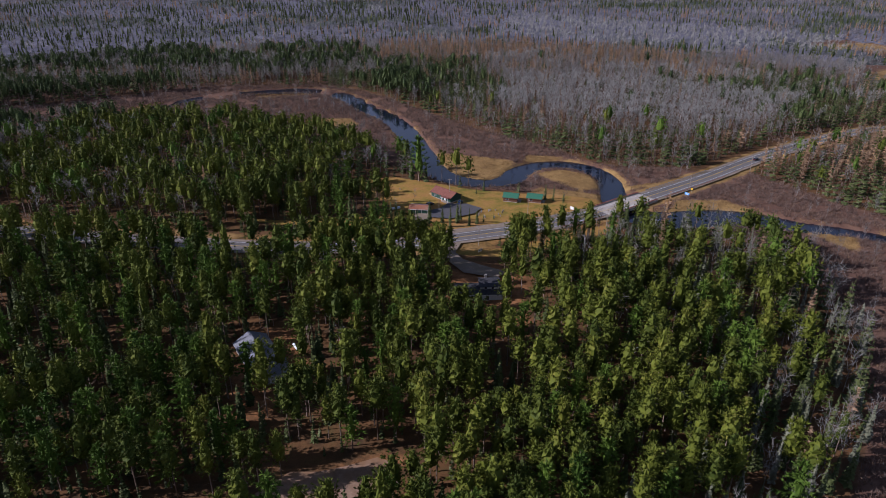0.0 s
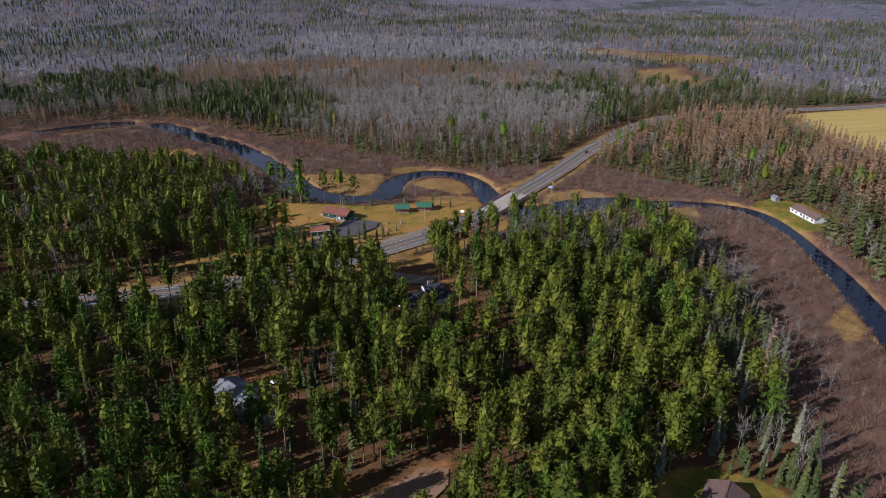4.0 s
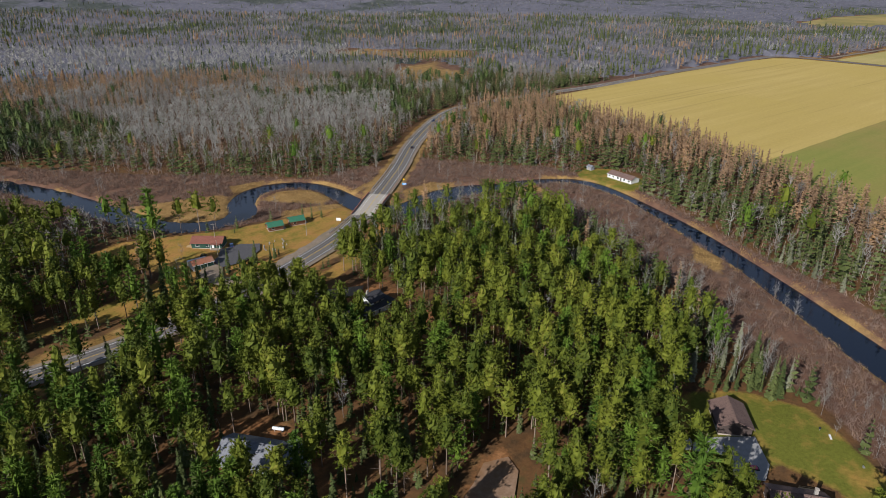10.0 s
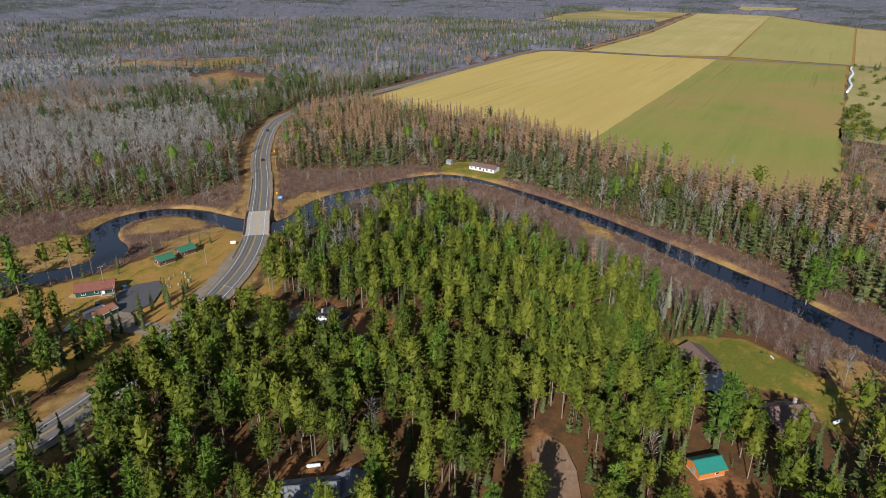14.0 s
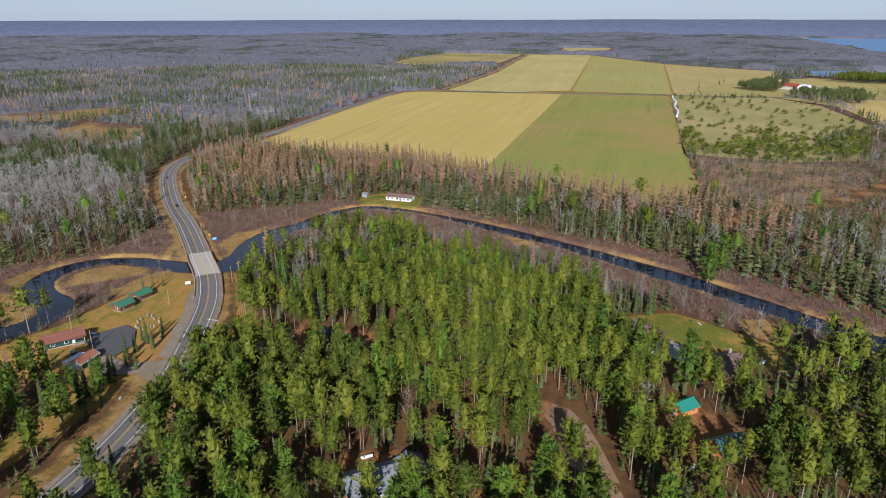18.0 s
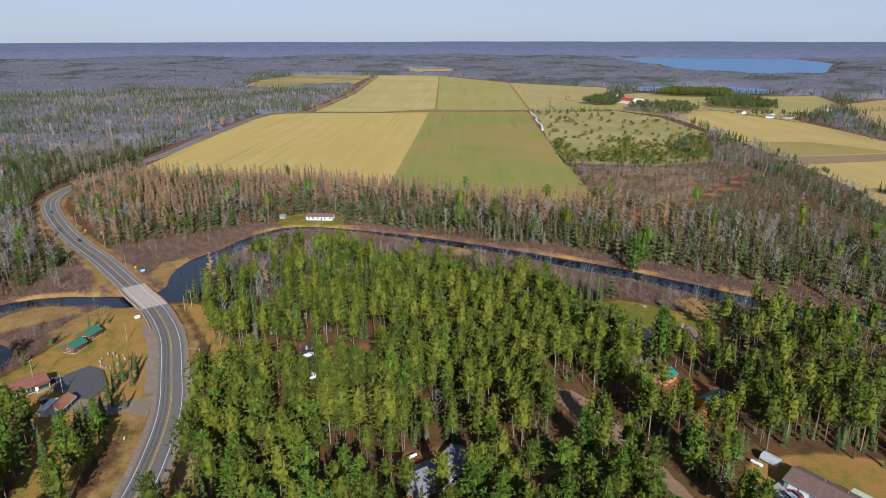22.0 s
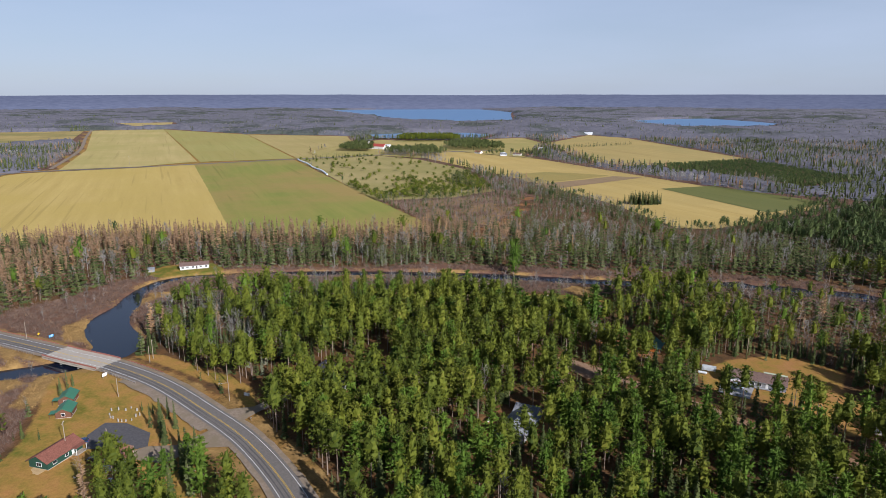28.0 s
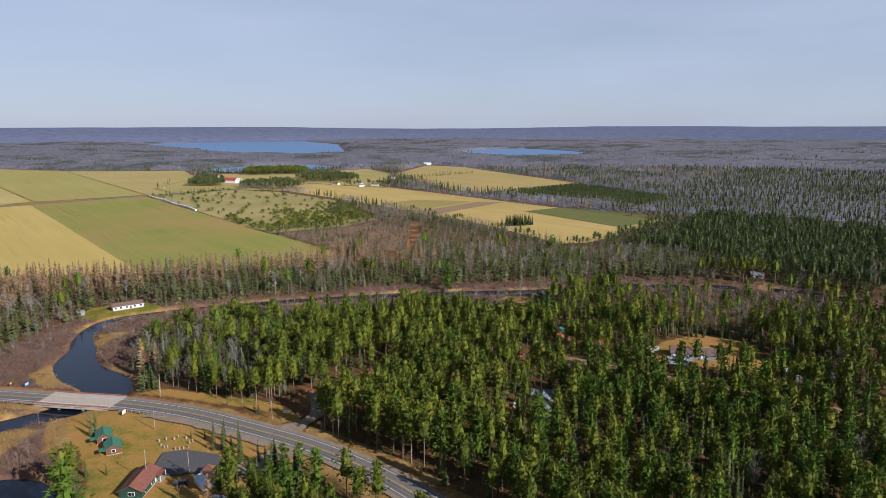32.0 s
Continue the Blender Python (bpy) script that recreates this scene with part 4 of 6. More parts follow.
# distant farm
for x, y, t, l, d, h, r, wall, roof, words in (
        (1005, -418, 20, 36, 14, 6, 5, M["white_wall"], M["barn_red"], "distant white barn with red roof"), (1030, -452, 20, 24, 11, 4, 3, M["white_wall"], M["white_metal"], "distant white farm building with metal roof"),
        (975, -452, 110, 14, 9, 4, 3, M["white_wall"], M["grey_roof"], "distant white farmhouse beside the barns"), (795, -516, 10, 14, 8, 3, 2.4, M["white_wall"], M["red_roof"], "distant white house with red roof"),
        (728, -520, 60, 12, 8, 3, 2.2, M["white_wall"], M["grey_roof"], "distant white house among field trees"), (716, -545, 30, 15, 9, 3, 2.2, M["cream_wall"], M["brown_roof"], "distant cream house with brown roof"),
        (745, -535, 10, 10, 7, 3, 2, M["white_wall"], M["white_metal"], "distant white outbuilding beside the houses"), (1035, -1130, 40, 22, 10, 4, 3, M["white_wall"], M["white_metal"], "distant white shed on the meadow"),
        (783, -678, 15, 10, 6, 3, 2, M["white_wall"], M["white_metal"], "distant white hut beside the field"), (690, -552, 20, 9, 6, 2.6, 1.5, M["wood"], M["rust_metal"], "distant wooden hut with rusty roof")):
    house("farm_building", words, "farm building", x, y, t, l, d, h, r, wall, roof, [("front", -l / 4, 1, 1.6, 1.3), ("front", l / 4, 1, 1.6, 1.3)], [("front", 0, 2.4, 2.4, M["dark_wall"])], 0.5, group="distant farm")
silo = place("silo", 1018, -402, 0, "distant pale concrete silo with domed cap", "silo")
part("shaft", one_rod((0, 0, -1), (0, 0, 15), 2.6, 2.6, 20), M["concrete"], silo)
part("dome", one_rod((0, 0, 15), (0, 0, 17), 2.6, 0.6, 20), M["steel"], silo)
# plastic-wrapped bale row along the clover field
tube = place("bale_row", 0, 0, 0, "long white plastic-wrapped row of hay bales beside the field", "hay bales", z=0.4)
p0, p1 = Vector((900, -182, 0.9)), Vector((668, -118, 0.9))
for i in range(60):
    a = p0.lerp(p1, (i + 0.04) / 60) + Vector((0, 1.6 * math.sin(i * 0.23), 0))
    b = p0.lerp(p1, (i + 0.96) / 60) + Vector((0, 1.6 * math.sin((i + 1) * 0.23), 0))
    part("bale", one_rod(a, b, 1.35, 1.35, 9), M["white_plastic"], tube)


# vehicles
def car(label, x, y, turn, paint, tall=False, z=None, kind_="car"):
    top = place("car", x, y, turn, label, kind_, z=z)
    l, w = (4.7, 1.85) if tall else (4.5, 1.78)
    h1, h2 = (1.02, 1.75) if tall else (0.9, 1.42)
    lower = [(-l / 2, 0.35), (-l / 2, h1 * 0.9), (-l / 2 + 0.15, h1), (l * 0.22, h1), (l / 2 - 0.1, h1 * 0.82), (l / 2, 0.6), (l / 2, 0.35)]
    upper = [(-l / 2 + 0.25, h1), (-l * 0.33 if not tall else -l / 2 + 0.45, h2), (l * 0.08, h2), (l * 0.24, h1)]
    for name, prof, half, mat in (("body", lower, w / 2, paint), ("cabin", upper, w / 2 - 0.1, M["glass"])):
        bm = bmesh.new()
        a = [bm.verts.new((px, -half, pz)) for px, pz in prof]
        b = [bm.verts.new((px, half * 1.0, pz)) for px, pz in prof]
        bm.faces.new(a), bm.faces.new(b[::-1])
        for i in range(len(prof)):
            j = (i + 1) % len(prof)
            bm.faces.new((a[j], a[i], b[i], b[j]))
        bmesh.ops.recalc_face_normals(bm, faces=bm.faces[:])
        bmesh.ops.bevel(bm, geom=bm.edges[:], offset=0.06, segments=2, affect="EDGES")
        part(name, bm, mat, top)
    part("roof", one_box((-l * 0.33 + l * 0.08) / 2 - (0.15 if tall else 0), 0, h2 + 0.01, l * 0.41 + (0.5 if tall else 0), w - 0.24, 0.06, 0.02), paint, top)
    for px in (-l * 0.3, l * 0.31):
        for py in (-w / 2 + 0.06, w / 2 - 0.06):
            wheel = part("wheel", one_rod((px, py - 0.11, 0.34), (px, py + 0.11, 0.34), 0.34, 0.34, 16), M["rubber"], top)
            part("rim", one_rod((px, py - 0.12, 0.34), (px, py + 0.12, 0.34), 0.2, 0.2, 12), M["steel"], wheel)
    for py in (-w / 2 + 0.3, w / 2 - 0.3):
        part("headlight", one_box(l / 2 - 0.02, py, 0.68, 0.08, 0.36, 0.16, 0.02), M["white_trim"], top)
        part("tail_light", one_box(-l / 2 + 0.01, py, 0.78, 0.06, 0.3, 0.2, 0.02), M["red_paint"], top)
    return top


def gloss(name, colour):
    m, nt, b = nodes(name, 0.25, 0.1, 0.6)
    nt.links.new(ramp(nt, noise_at(nt, 3, 3), [(0.3, tuple(0.9 * c for c in colour)), (0.7, colour)]), b.inputs["Base Color"])
    b.inputs["Coat Weight"].default_value = 0.6
    return m


M["red_paint"], M["blue_paint"], M["black_paint"] = gloss("red_car_paint", (0.45, 0.02, 0.06)), gloss("blue_car_paint", (0.02, 0.05, 0.14)), gloss("black_car_paint", (0.02, 0.02, 0.025))
M["silver_paint"], M["maroon_paint"] = gloss("silver_blue_car_paint", (0.42, 0.48, 0.54)), gloss("maroon_car_paint", (0.2, 0.03, 0.05))
car("red hatchback parked on a concrete drive", 43.3, 72.3, -62, M["red_paint"])
car("dark blue sedan parked beside the asphalt yard", 53.5, 306.0, 62, M["blue_paint"])
car("dark red-and-black estate car on the grass", 38.0, 305.5, 40, M["black_paint"], True)
car("silver-blue sport utility vehicle on a concrete drive", -63.5, 86.5, 185, M["silver_paint"], True)
car("maroon sedan parked on a concrete drive", -61.0, 83.8, 10, M["maroon_paint"])
car("dark pickup standing on bare earth", -50.5, 99.0, 120, M["black_paint"], True)
car("dark car driving on the highway", 243, 350.4, 29, M["black_paint"], z=0.56)
car("dark car on the highway beyond the bridge", 322, 391, 205, M["blue_paint"], z=0.56)
boat = place("boat_trailer", 20.5, 303.0, 20, "small boat under a pale blue tarpaulin", "boat")
bm = one_box(0, 0, 0.9, 5.0, 1.9, 0.8, 0.3)
for v in bm.verts:
    v.co.y *= 1 - 0.55 * max(0, v.co.x - 0.5) / 2
part("hull", bm, M["white_plastic"], boat)
part("trailer_frame", one_box(-0.3, 0, 0.35, 4.5, 1.2, 0.15), M["steel"], boat)
for py in (-0.85, 0.85):
    part("wheel", one_rod((-0.8, py - 0.1, 0.32), (-0.8, py + 0.1, 0.32), 0.32, 0.32, 14), M["rubber"], boat)


def gas_tank(x, y, turn):
    top = place("gas_tank", x, y, turn, "white horizontal propane tank on feet", "gas tank", "propane tanks")
    bm = one_rod((-1.6, 0, 0.85), (1.6, 0, 0.85), 0.5, 0.5, 16)
    for s in (-1, 1):
        bmesh.ops.create_uvsphere(bm, u_segments=14, v_segments=8, radius=0.5, matrix=Matrix.Translation((1.6 * s, 0, 0.85)) @ Matrix.Diagonal((0.6, 1, 1, 1)))
    part("vessel", bm, M["tank_white"], top)
    part("dome_lid", one_rod((0, 0, 1.3), (0, 0, 1.5), 0.2, 0.16, 10), M["steel"], top)
    for px in (-1.1, 1.1):
        part("foot", one_box(px, 0, 0.2, 0.25, 0.7, 0.6), M["concrete"], top)


for x, y, t in ((-21.7, 185, -65), (37, 46, -50), (-47, 85.5, 25), (-24, 92, -40)):
    gas_tank(x, y, t)
cp = place("carport", -47.0, 80.5, 203, "white arched fabric carport beside the ranch house", "carport")
bm = bmesh.new()
ring_v = [[bm.verts.new((sx, 1.9 * math.cos(math.pi * i / 12), 0.9 + 1.7 * math.sin(math.pi * i / 12))) for i in range(13)] for sx in (-2.8, 2.8)]
for i in range(12):
    bm.faces.new((ring_v[0][i], ring_v[0][i + 1], ring_v[1][i + 1], ring_v[1][i]))
bmesh.ops.solidify(bm, geom=bm.faces[:], thickness=0.06)
part("cover", bm, M["white_plastic"], cp)
for sx in (-2.7, 0, 2.7):
    for sy in (-1.85, 1.85):
        part("post", one_rod((sx, sy, -0.3), (sx, sy, 1.0), 0.05), M["steel"], cp)

# bridge
near_bridge = ROAD[(ROAD[:, 0] > 117) & (ROAD[:, 0] < 153)]
bridge = place("bridge", 0, 0, 0, "low concrete road bridge with pale deck and rusty red rails", "bridge", z=0.0)


def strip_solid(line, left, right, z0, z1):
    """A solid strip along a line between two offsets and two heights."""
    p = line[:, :2]
    t = np.gradient(p, axis=0)
    t /= np.linalg.norm(t, axis=1)[:, None]
    n = np.column_stack([-t[:, 1], t[:, 0]])
    bm = bmesh.new()
    rows_ = []
    for q, k in zip(p, n):
        rows_.append([bm.verts.new((*(q + k * o), z)) for o, z in ((left, z0), (left, z1), (right, z1), (right, z0))])
    for a, b in zip(rows_[:-1], rows_[1:]):
        for i in range(4):
            j = (i + 1) % 4
            bm.faces.new((a[i], a[j], b[j], b[i]))
    bm.faces.new(rows_[0][::-1]), bm.faces.new(rows_[-1])
    bmesh.ops.recalc_face_normals(bm, faces=bm.faces[:])
    return bm


part("deck", strip_solid(near_bridge, 6.4, -6.4, -0.5, 0.566), M["concrete"], bridge)
for o in (-4.6, -1.6, 1.6, 4.6):
    part("girder", strip_solid(near_bridge, o + 0.25, o - 0.25, -1.25, -0.5), M["rail_red"], bridge)
for o0, o1 in ((6.4, 6.05), (-6.05, -6.4)):
    part("kerb", strip_solid(near_bridge, o0, o1, 0.566, 0.85), M["concrete"], bridge)
    part("railing", strip_solid(near_bridge, o0 - 0.05, o1 + 0.05, 1.25, 1.5), M["rail_red"], bridge)
    part("railing", strip_solid(near_bridge, o0 - 0.08, o1 + 0.08, 0.95, 1.08), M["rail_red"], bridge)
mid_p = near_bridge[:, :2]
tt = np.gradient(mid_p, axis=0)
tt /= np.linalg.norm(tt, axis=1)[:, None]
nn = np.column_stack([-tt[:, 1], tt[:, 0]])
for i in range(0, len(mid_p), 1):
    for o in (6.22, -6.22):
        q = mid_p[i] + nn[i] * o
        part("rail_post", one_box(q[0], q[1], 1.05, 0.22, 0.22, 0.9, 0, math.atan2(tt[i, 1], tt[i, 0])), M["rail_red"], bridge)
for k in (len(mid_p) // 3, 2 * len(mid_p) // 3):
    for o in (-4.6, -1.6, 1.6, 4.6):
        q = mid_p[k] + nn[k] * o
        part("pile", one_rod((q[0], q[1], -4.5), (q[0], q[1], -0.9), 0.3, 0.3, 10), M["concrete"], bridge)
    part("cap_beam", one_box(mid_p[k][0], mid_p[k][1], -1.3, 0.9, 11.5, 0.6, 0, math.atan2(tt[k, 1], tt[k, 0])), M["concrete"], bridge)
for k in (0, len(mid_p) - 1):
    part("abutment", one_box(mid_p[k][0], mid_p[k][1], -1.5, 1.2, 12.4, 3.2, 0, math.atan2(tt[k, 1], tt[k, 0])), M["concrete"], bridge)
line = near_bridge
for name, l, r_, mat in (("edge_line", 3.72, 3.54, M["white_paint"]), ("edge_line", -3.54, -3.72, M["white_paint"]), ("centre_line", 0.24, 0.1, M["yellow_paint"]), ("centre_line", -0.1, -0.24, M["yellow_paint"])):
    ob = new(name, ribbon(name, line, l, r_, 0.574, mat))
    ob.parent = bridge

# guard rails on the approaches
def guard_rail(x0, x1, off, mat, label):
    line = ROAD[(ROAD[:, 0] > x0) & (ROAD[:, 0] < x1)]
    top = place("guard_rail", 0, 0, 0, label, "guard rail", "guard rails", z=0.0)
    part("beam", strip_solid(line, off + 0.06, off - 0.06, 0.95, 1.27), mat, top)
    p = line[:, :2]
    t = np.gradient(p, axis=0)
    t /= np.linalg.norm(t, axis=1)[:, None]
    for i in range(len(p) - 1):
        for f in (0.0, 0.5):
            q = p[i] * (1 - f) + p[i + 1] * f + np.array([-t[i, 1], t[i, 0]]) * (off + (0.16 if off > 0 else -0.16))
            part("post", one_box(q[0], q[1], 0.55, 0.2, 0.16, 1.35, 0, math.atan2(t[i, 1], t[i, 0])), M["wood"], top)


guard_rail(152, 206, 6.2, M["steel"], "grey steel guard rail on posts at the bridge approach")
guard_rail(90, 119, 6.2, M["steel"], "grey steel guard rail curving off the bridge")
guard_rail(152, 206, -6.2, M["rail_red"], "rusty red guard rail on posts at the bridge approach")
guard_rail(92, 119, -6.2, M["rail_red"], "rusty red guard rail on posts beside the highway")


# poles, lamps, signs
def utility_pole(x, y, h, arm=True, lean=0.0, turn=0.0, z=None):
    top = place("utility_pole", x, y, turn, "weathered wooden utility pole" + (" with crossarm" if arm else ""), "utility pole", "utility poles", z)
    part("pole", one_rod((0, 0, -0.8), (lean, 0, h), 0.17, 0.11, 8), M["wood"], top)
    if arm:
        part("crossarm", one_box(lean, 0, h - 0.5, 0.12, 2.2, 0.14), M["wood"], top)
        for py in (-0.95, 0, 0.95):
            part("insulator", one_rod((lean, py, h - 0.42), (lean, py, h - 0.2), 0.06, 0.04), M["white_plastic"], top)
    return top


for x, y, h, arm in ((84, 288, 8, False), (41.8, 300, 8.5, False), (48.9, 311.4, 11.5, True), (116, 266.5, 9, True), (112, 269, 8, False), (179, 309, 9, False), (31, 248, 3.0, False), (228, 332, 9, True), (300, 398, 10, True), (340, 418, 10, True), (282, 363, 9, False)):
    utility_pole(x, y, h, arm, 0, 60)
for k in range(9):
    y = 78 - 165 * k / 1.0
    if y > -560:
        utility_pole(985 - 0.2 * 165 * k, y, 16, True, 0, 10, z=0.3)
for k in range(6):
    utility_pole(470 + 95 * k, 377 - 20.5 * k + (3 if k > 4 else 0) + 12, 10, True, 0, 80)


def street_lamp(x, y, turn):
    top = place("street_lamp", x, y, turn, "wooden street lamp pole with long steel arm", "street lamp")
    part("pole", one_rod((0, 0, -0.6), (0, 0, 8.2), 0.14, 0.1, 8), M["wood"], top)
    part("arm", one_rod((0, 0, 7.8), (3.4, 0, 8.5), 0.05, 0.05), M["steel"], top)
    part("lamp_head", one_box(3.6, 0, 8.5, 0.7, 0.3, 0.16, 0.04), M["steel"], top)


street_lamp(53, 254.5, 95)


def sign(label, x, y, turn, w, h, low, face, posts=2, back=None):
    top = place("road_sign", x, y, turn, label, "sign")
    part("panel", one_box(0, 0, low + h / 2, w, 0.06, h, 0.01), face, top)
    for px in ((-w * 0.32, w * 0.32) if posts == 2 else (0,)):
        part("post", one_box(px, 0.06, (low + h * 0.6) / 2 - 0.2, 0.1, 0.08, low + h * 0.6 + 0.4), M["wood"], top)
    return top


sg = sign("blue roadside information sign on two posts", 172.5, 299.3, -58, 2.6, 1.3, 0.9, M["blue_sign"])
for k, (zz, ww) in enumerate(((1.95, 1.9), (1.6, 2.1), (1.25, 1.5))):
    part("writing_bar", one_box(0, -0.036, zz, ww, 0.012, 0.16), M["white_trim"], sg)
for x, y, t in ((177.5, 304, -58), (262, 352, -60), (329, 407, 210)):
    yd = place("warning_sign", x, y, t, "yellow diamond warning sign on a post", "sign", "warning signs")
    ob = part("panel", one_box(0, 0, 0, 0.95, 0.05, 0.95, 0.01), M["yellow_sign"], yd)
    ob.matrix_basis = pose(0, 0, 2.2, 0, 45, 0)
    part("post", one_box(0, 0.05, 1.0, 0.08, 0.06, 2.6), M["steel"], yd)
sign("white painted board beside the bridge end", 106.5, 288.5, 120, 2.4, 1.5, 0.8, M["white_trim"])
wsn = sign("white lodge sign on posts at the turn-off", 52.3, 247.8, 35, 2.6, 1.3, 0.6, M["white_trim"])
part("writing_bar", one_box(0, -0.036, 1.35, 1.9, 0.012, 0.25), M["dark_wall"], wsn)
sign("small white board on the road verge", 7, 272, 160, 0.9, 0.9, 0.7, M["white_trim"], 1)
sign("small white road sign on a post beside the field road", 478, 371, 100, 0.9, 1.1, 1.6, M["white_trim"], 1)
mb = place("mailbox", 32.5, 254, 20, "grey mailbox on a wooden post", "mailbox")
part("post", one_box(0, 0, 0.5, 0.12, 0.12, 1.4), M["wood"], mb)
part("letter_box", one_box(0, 0, 1.25, 0.28, 0.6, 0.3, 0.06), M["steel"], mb)

# ring of stone posts on the lawn
for k in range(14):
    a = k / 14 * 2 * math.pi
    bm = one_box(0, 0, 0.5, 0.5 + 0.15 * math.sin(k * 3), 0.45, 1.2 + 0.35 * math.cos(k * 5), 0.1)
    ob = part("standing_stone", bm, M["stone"], None)
    tagged(ob, "upright grey-brown stone in a ring on the lawn", "stone", "ring of standing stones")
    ob.location, ob.rotation_euler = (65.5 + (6.3 + 1.6 * math.sin(k * 7.1)) * math.cos(a + 0.25 * math.sin(k * 4.3)), 290.5 + (4.2 + 1.3 * math.cos(k * 5.7)) * math.sin(a), ground_height(np.array([65.5]), np.array([290.5]))[0]), (0, 0, k * 1.3)
# swing set by the forest house
sw = place("swing_set", -32.5, 201, 5, "pale wooden swing set on bare needles", "swing set")
part("beam", one_rod((-2.2, 0, 2.3), (2.2, 0, 2.3), 0.07), M["wood"], sw)
for px in (-2.2, 2.2):
    for py in (-0.9, 0.9):
        part("leg", one_rod((px, py, -0.2), (px, 0, 2.3), 0.06), M["wood"], sw)
for px in (-0.8, 0.8):
    seat = part("seat", one_box(px, 0, 0.5, 0.5, 0.2, 0.05), M["rubber"], sw)
    for dx in (-0.22, 0.22):
        part("rope", one_rod((px + dx, 0, 0.5), (px + dx, 0, 2.3), 0.02), M["steel"], seat)
# bench and chair on the river lawn
bn = place("bench", 68.5, 58.5, 20, "pale wooden bench under a bare tree", "bench")
part("seat", one_box(0, 0, 0.45, 2.2, 0.5, 0.08, 0.01), M["white_trim"], bn)
for px in (-0.8, 0.8):
    part("leg", one_box(px, 0, 0.2, 0.1, 0.45, 0.5), M["wood"], bn)
gr_ = place("grill", 70.5, 61.5, 0, "small black garden grill on the lawn", "grill")
part("bowl", one_rod((0, 0, 0.6), (0, 0, 0.95), 0.25, 0.35, 12), M["rubber"], gr_)
part("stand", one_rod((0, 0, -0.1), (0, 0, 0.6), 0.06), M["steel"], gr_)
for x, y in ((60.5, 49.5), (30.5, 312), (25.0, 330)):
    cn = place("garden_chair", x, y, 30, "grey plastic garden chair on the lawn", "chair", "garden chairs")
    part("seat", one_box(0, 0, 0.42, 0.5, 0.5, 0.06, 0.02), M["steel"], cn)
    part("backrest", one_box(0, 0.24, 0.72, 0.5, 0.06, 0.6, 0.02), M["steel"], cn)
    for px in (-0.2, 0.2):
        for py in (-0.2, 0.2):
            part("leg", one_box(px, py, 0.2, 0.05, 0.05, 0.5), M["steel"], cn)

# paved and bare surfaces
sheet("parking", [(47, 306), (57, 304), (63, 297), (58, 291), (45, 286), (36, 289), (37, 298), (42, 300)], 0.62, M["dark_asphalt"], "dark asphalt parking by the cottage", "parking", 3)
sheet("gravel_drive", [(36, 298), (36, 289), (31, 281), (34, 268.5), (19, 267.5), (24, 275), (22, 288), (28, 293)], 0.6, M["gravel"], "tan gravel drive off the highway", "drive", 3)
lay = ROAD[(ROAD[:, 0] > 34) & (ROAD[:, 0] < 104)]
tagged(new("gravel_lay_by", ribbon("gravel_lay_by", lay, 9.2, 6.0, 0.52, M["gravel"], 0.5, 12)), "worn gravel lay-by beside the highway", "lay-by", kind="structure")
sheet("side_drive", [(46, 258), (34, 256), (37, 249), (38, 240), (42, 230), (54, 224), (60, 228), (50, 236), (44, 242), (42, 249)], 0.57, M["gravel"], "grey gravel turn-off to the roadside house", "drive", 3)
sheet("sandy_turning_place", [(-31, 114), (-14, 116), (-4, 118), (5, 122), (8, 127), (2, 131), (-6, 129), (-13, 128), (-20, 129), (-28, 123)], 0.52, M["dirt"], "sandy turning place at the end of the dirt track", "track", 2)
sheet("concrete_drive", [(42, 95), (46, 89), (52, 82), (57, 75.5), (47, 69.5), (40, 69), (37, 76), (44, 80), (41, 87), (38, 93)], 0.52, M["drive"], "pale concrete drive before the brown garage", "drive", 3)
sheet("concrete_apron", [(-55, 83), (-67, 79), (-72, 93), (-61, 97)], 0.52, M["drive"], "pale concrete apron before the ranch house", "drive", 3)
sheet("pond", [(246, -258), (239, -300), (228, -290), (234, -262)], 0.75, M["river"], "small dark pond in the field", "pond", 6)

# power line over the north woods
pl = [(452, 1500), (470, 1150), (545, 800), (640, 545), (700, 440), (760, 330)]
towers = []
for k, (x, y) in enumerate(pl):
    tw = place("transmission_tower", x, y, math.degrees(math.atan2(pl[min(k + 1, 5)][1] - pl[max(k - 1, 0)][1], pl[min(k + 1, 5)][0] - pl[max(k - 1, 0)][0])), "tall wooden H-frame transmission tower", "transmission tower", "power line towers")
    for py in (-2.6, 2.6):
        part("pole", one_rod((0, py, -1), (0, py, 24), 0.3, 0.2, 8), M["wood"], tw)
    part("crossarm", one_box(0, 0, 22, 0.3, 11, 0.35), M["wood"], tw)
    towers.append((Vector((x, y, ground_height(np.array([float(x)]), np.array([float(y)]))[0] + 21.2)), tw.rotation_euler.z))
wires = place("power_cable", 0, 0, 0, "sagging steel cables of the power line", "cables", z=0.0)
for off in (-5, 0, 5):
    for (a, ta), (b, tb) in zip(towers[:-1], towers[1:]):
        bm = bmesh.new()
        pts_ = []
        for i in range(15):
            f = i / 14
            q = a.lerp(b, f) + Vector((-math.sin(ta), math.cos(ta), 0)) * off
            q.z -= 7 * 4 * f * (1 - f)
            pts_.append(q)
        for p, q in zip(pts_[:-1], pts_[1:]):
            rod(bm, p, q, 0.035, 0.035, 4)
        part("cable", bm, M["steel"], wires)


# ---- plants ----
def unit(v):
    return v / (np.linalg.norm(v, axis=-1, keepdims=True) + 1e-9)


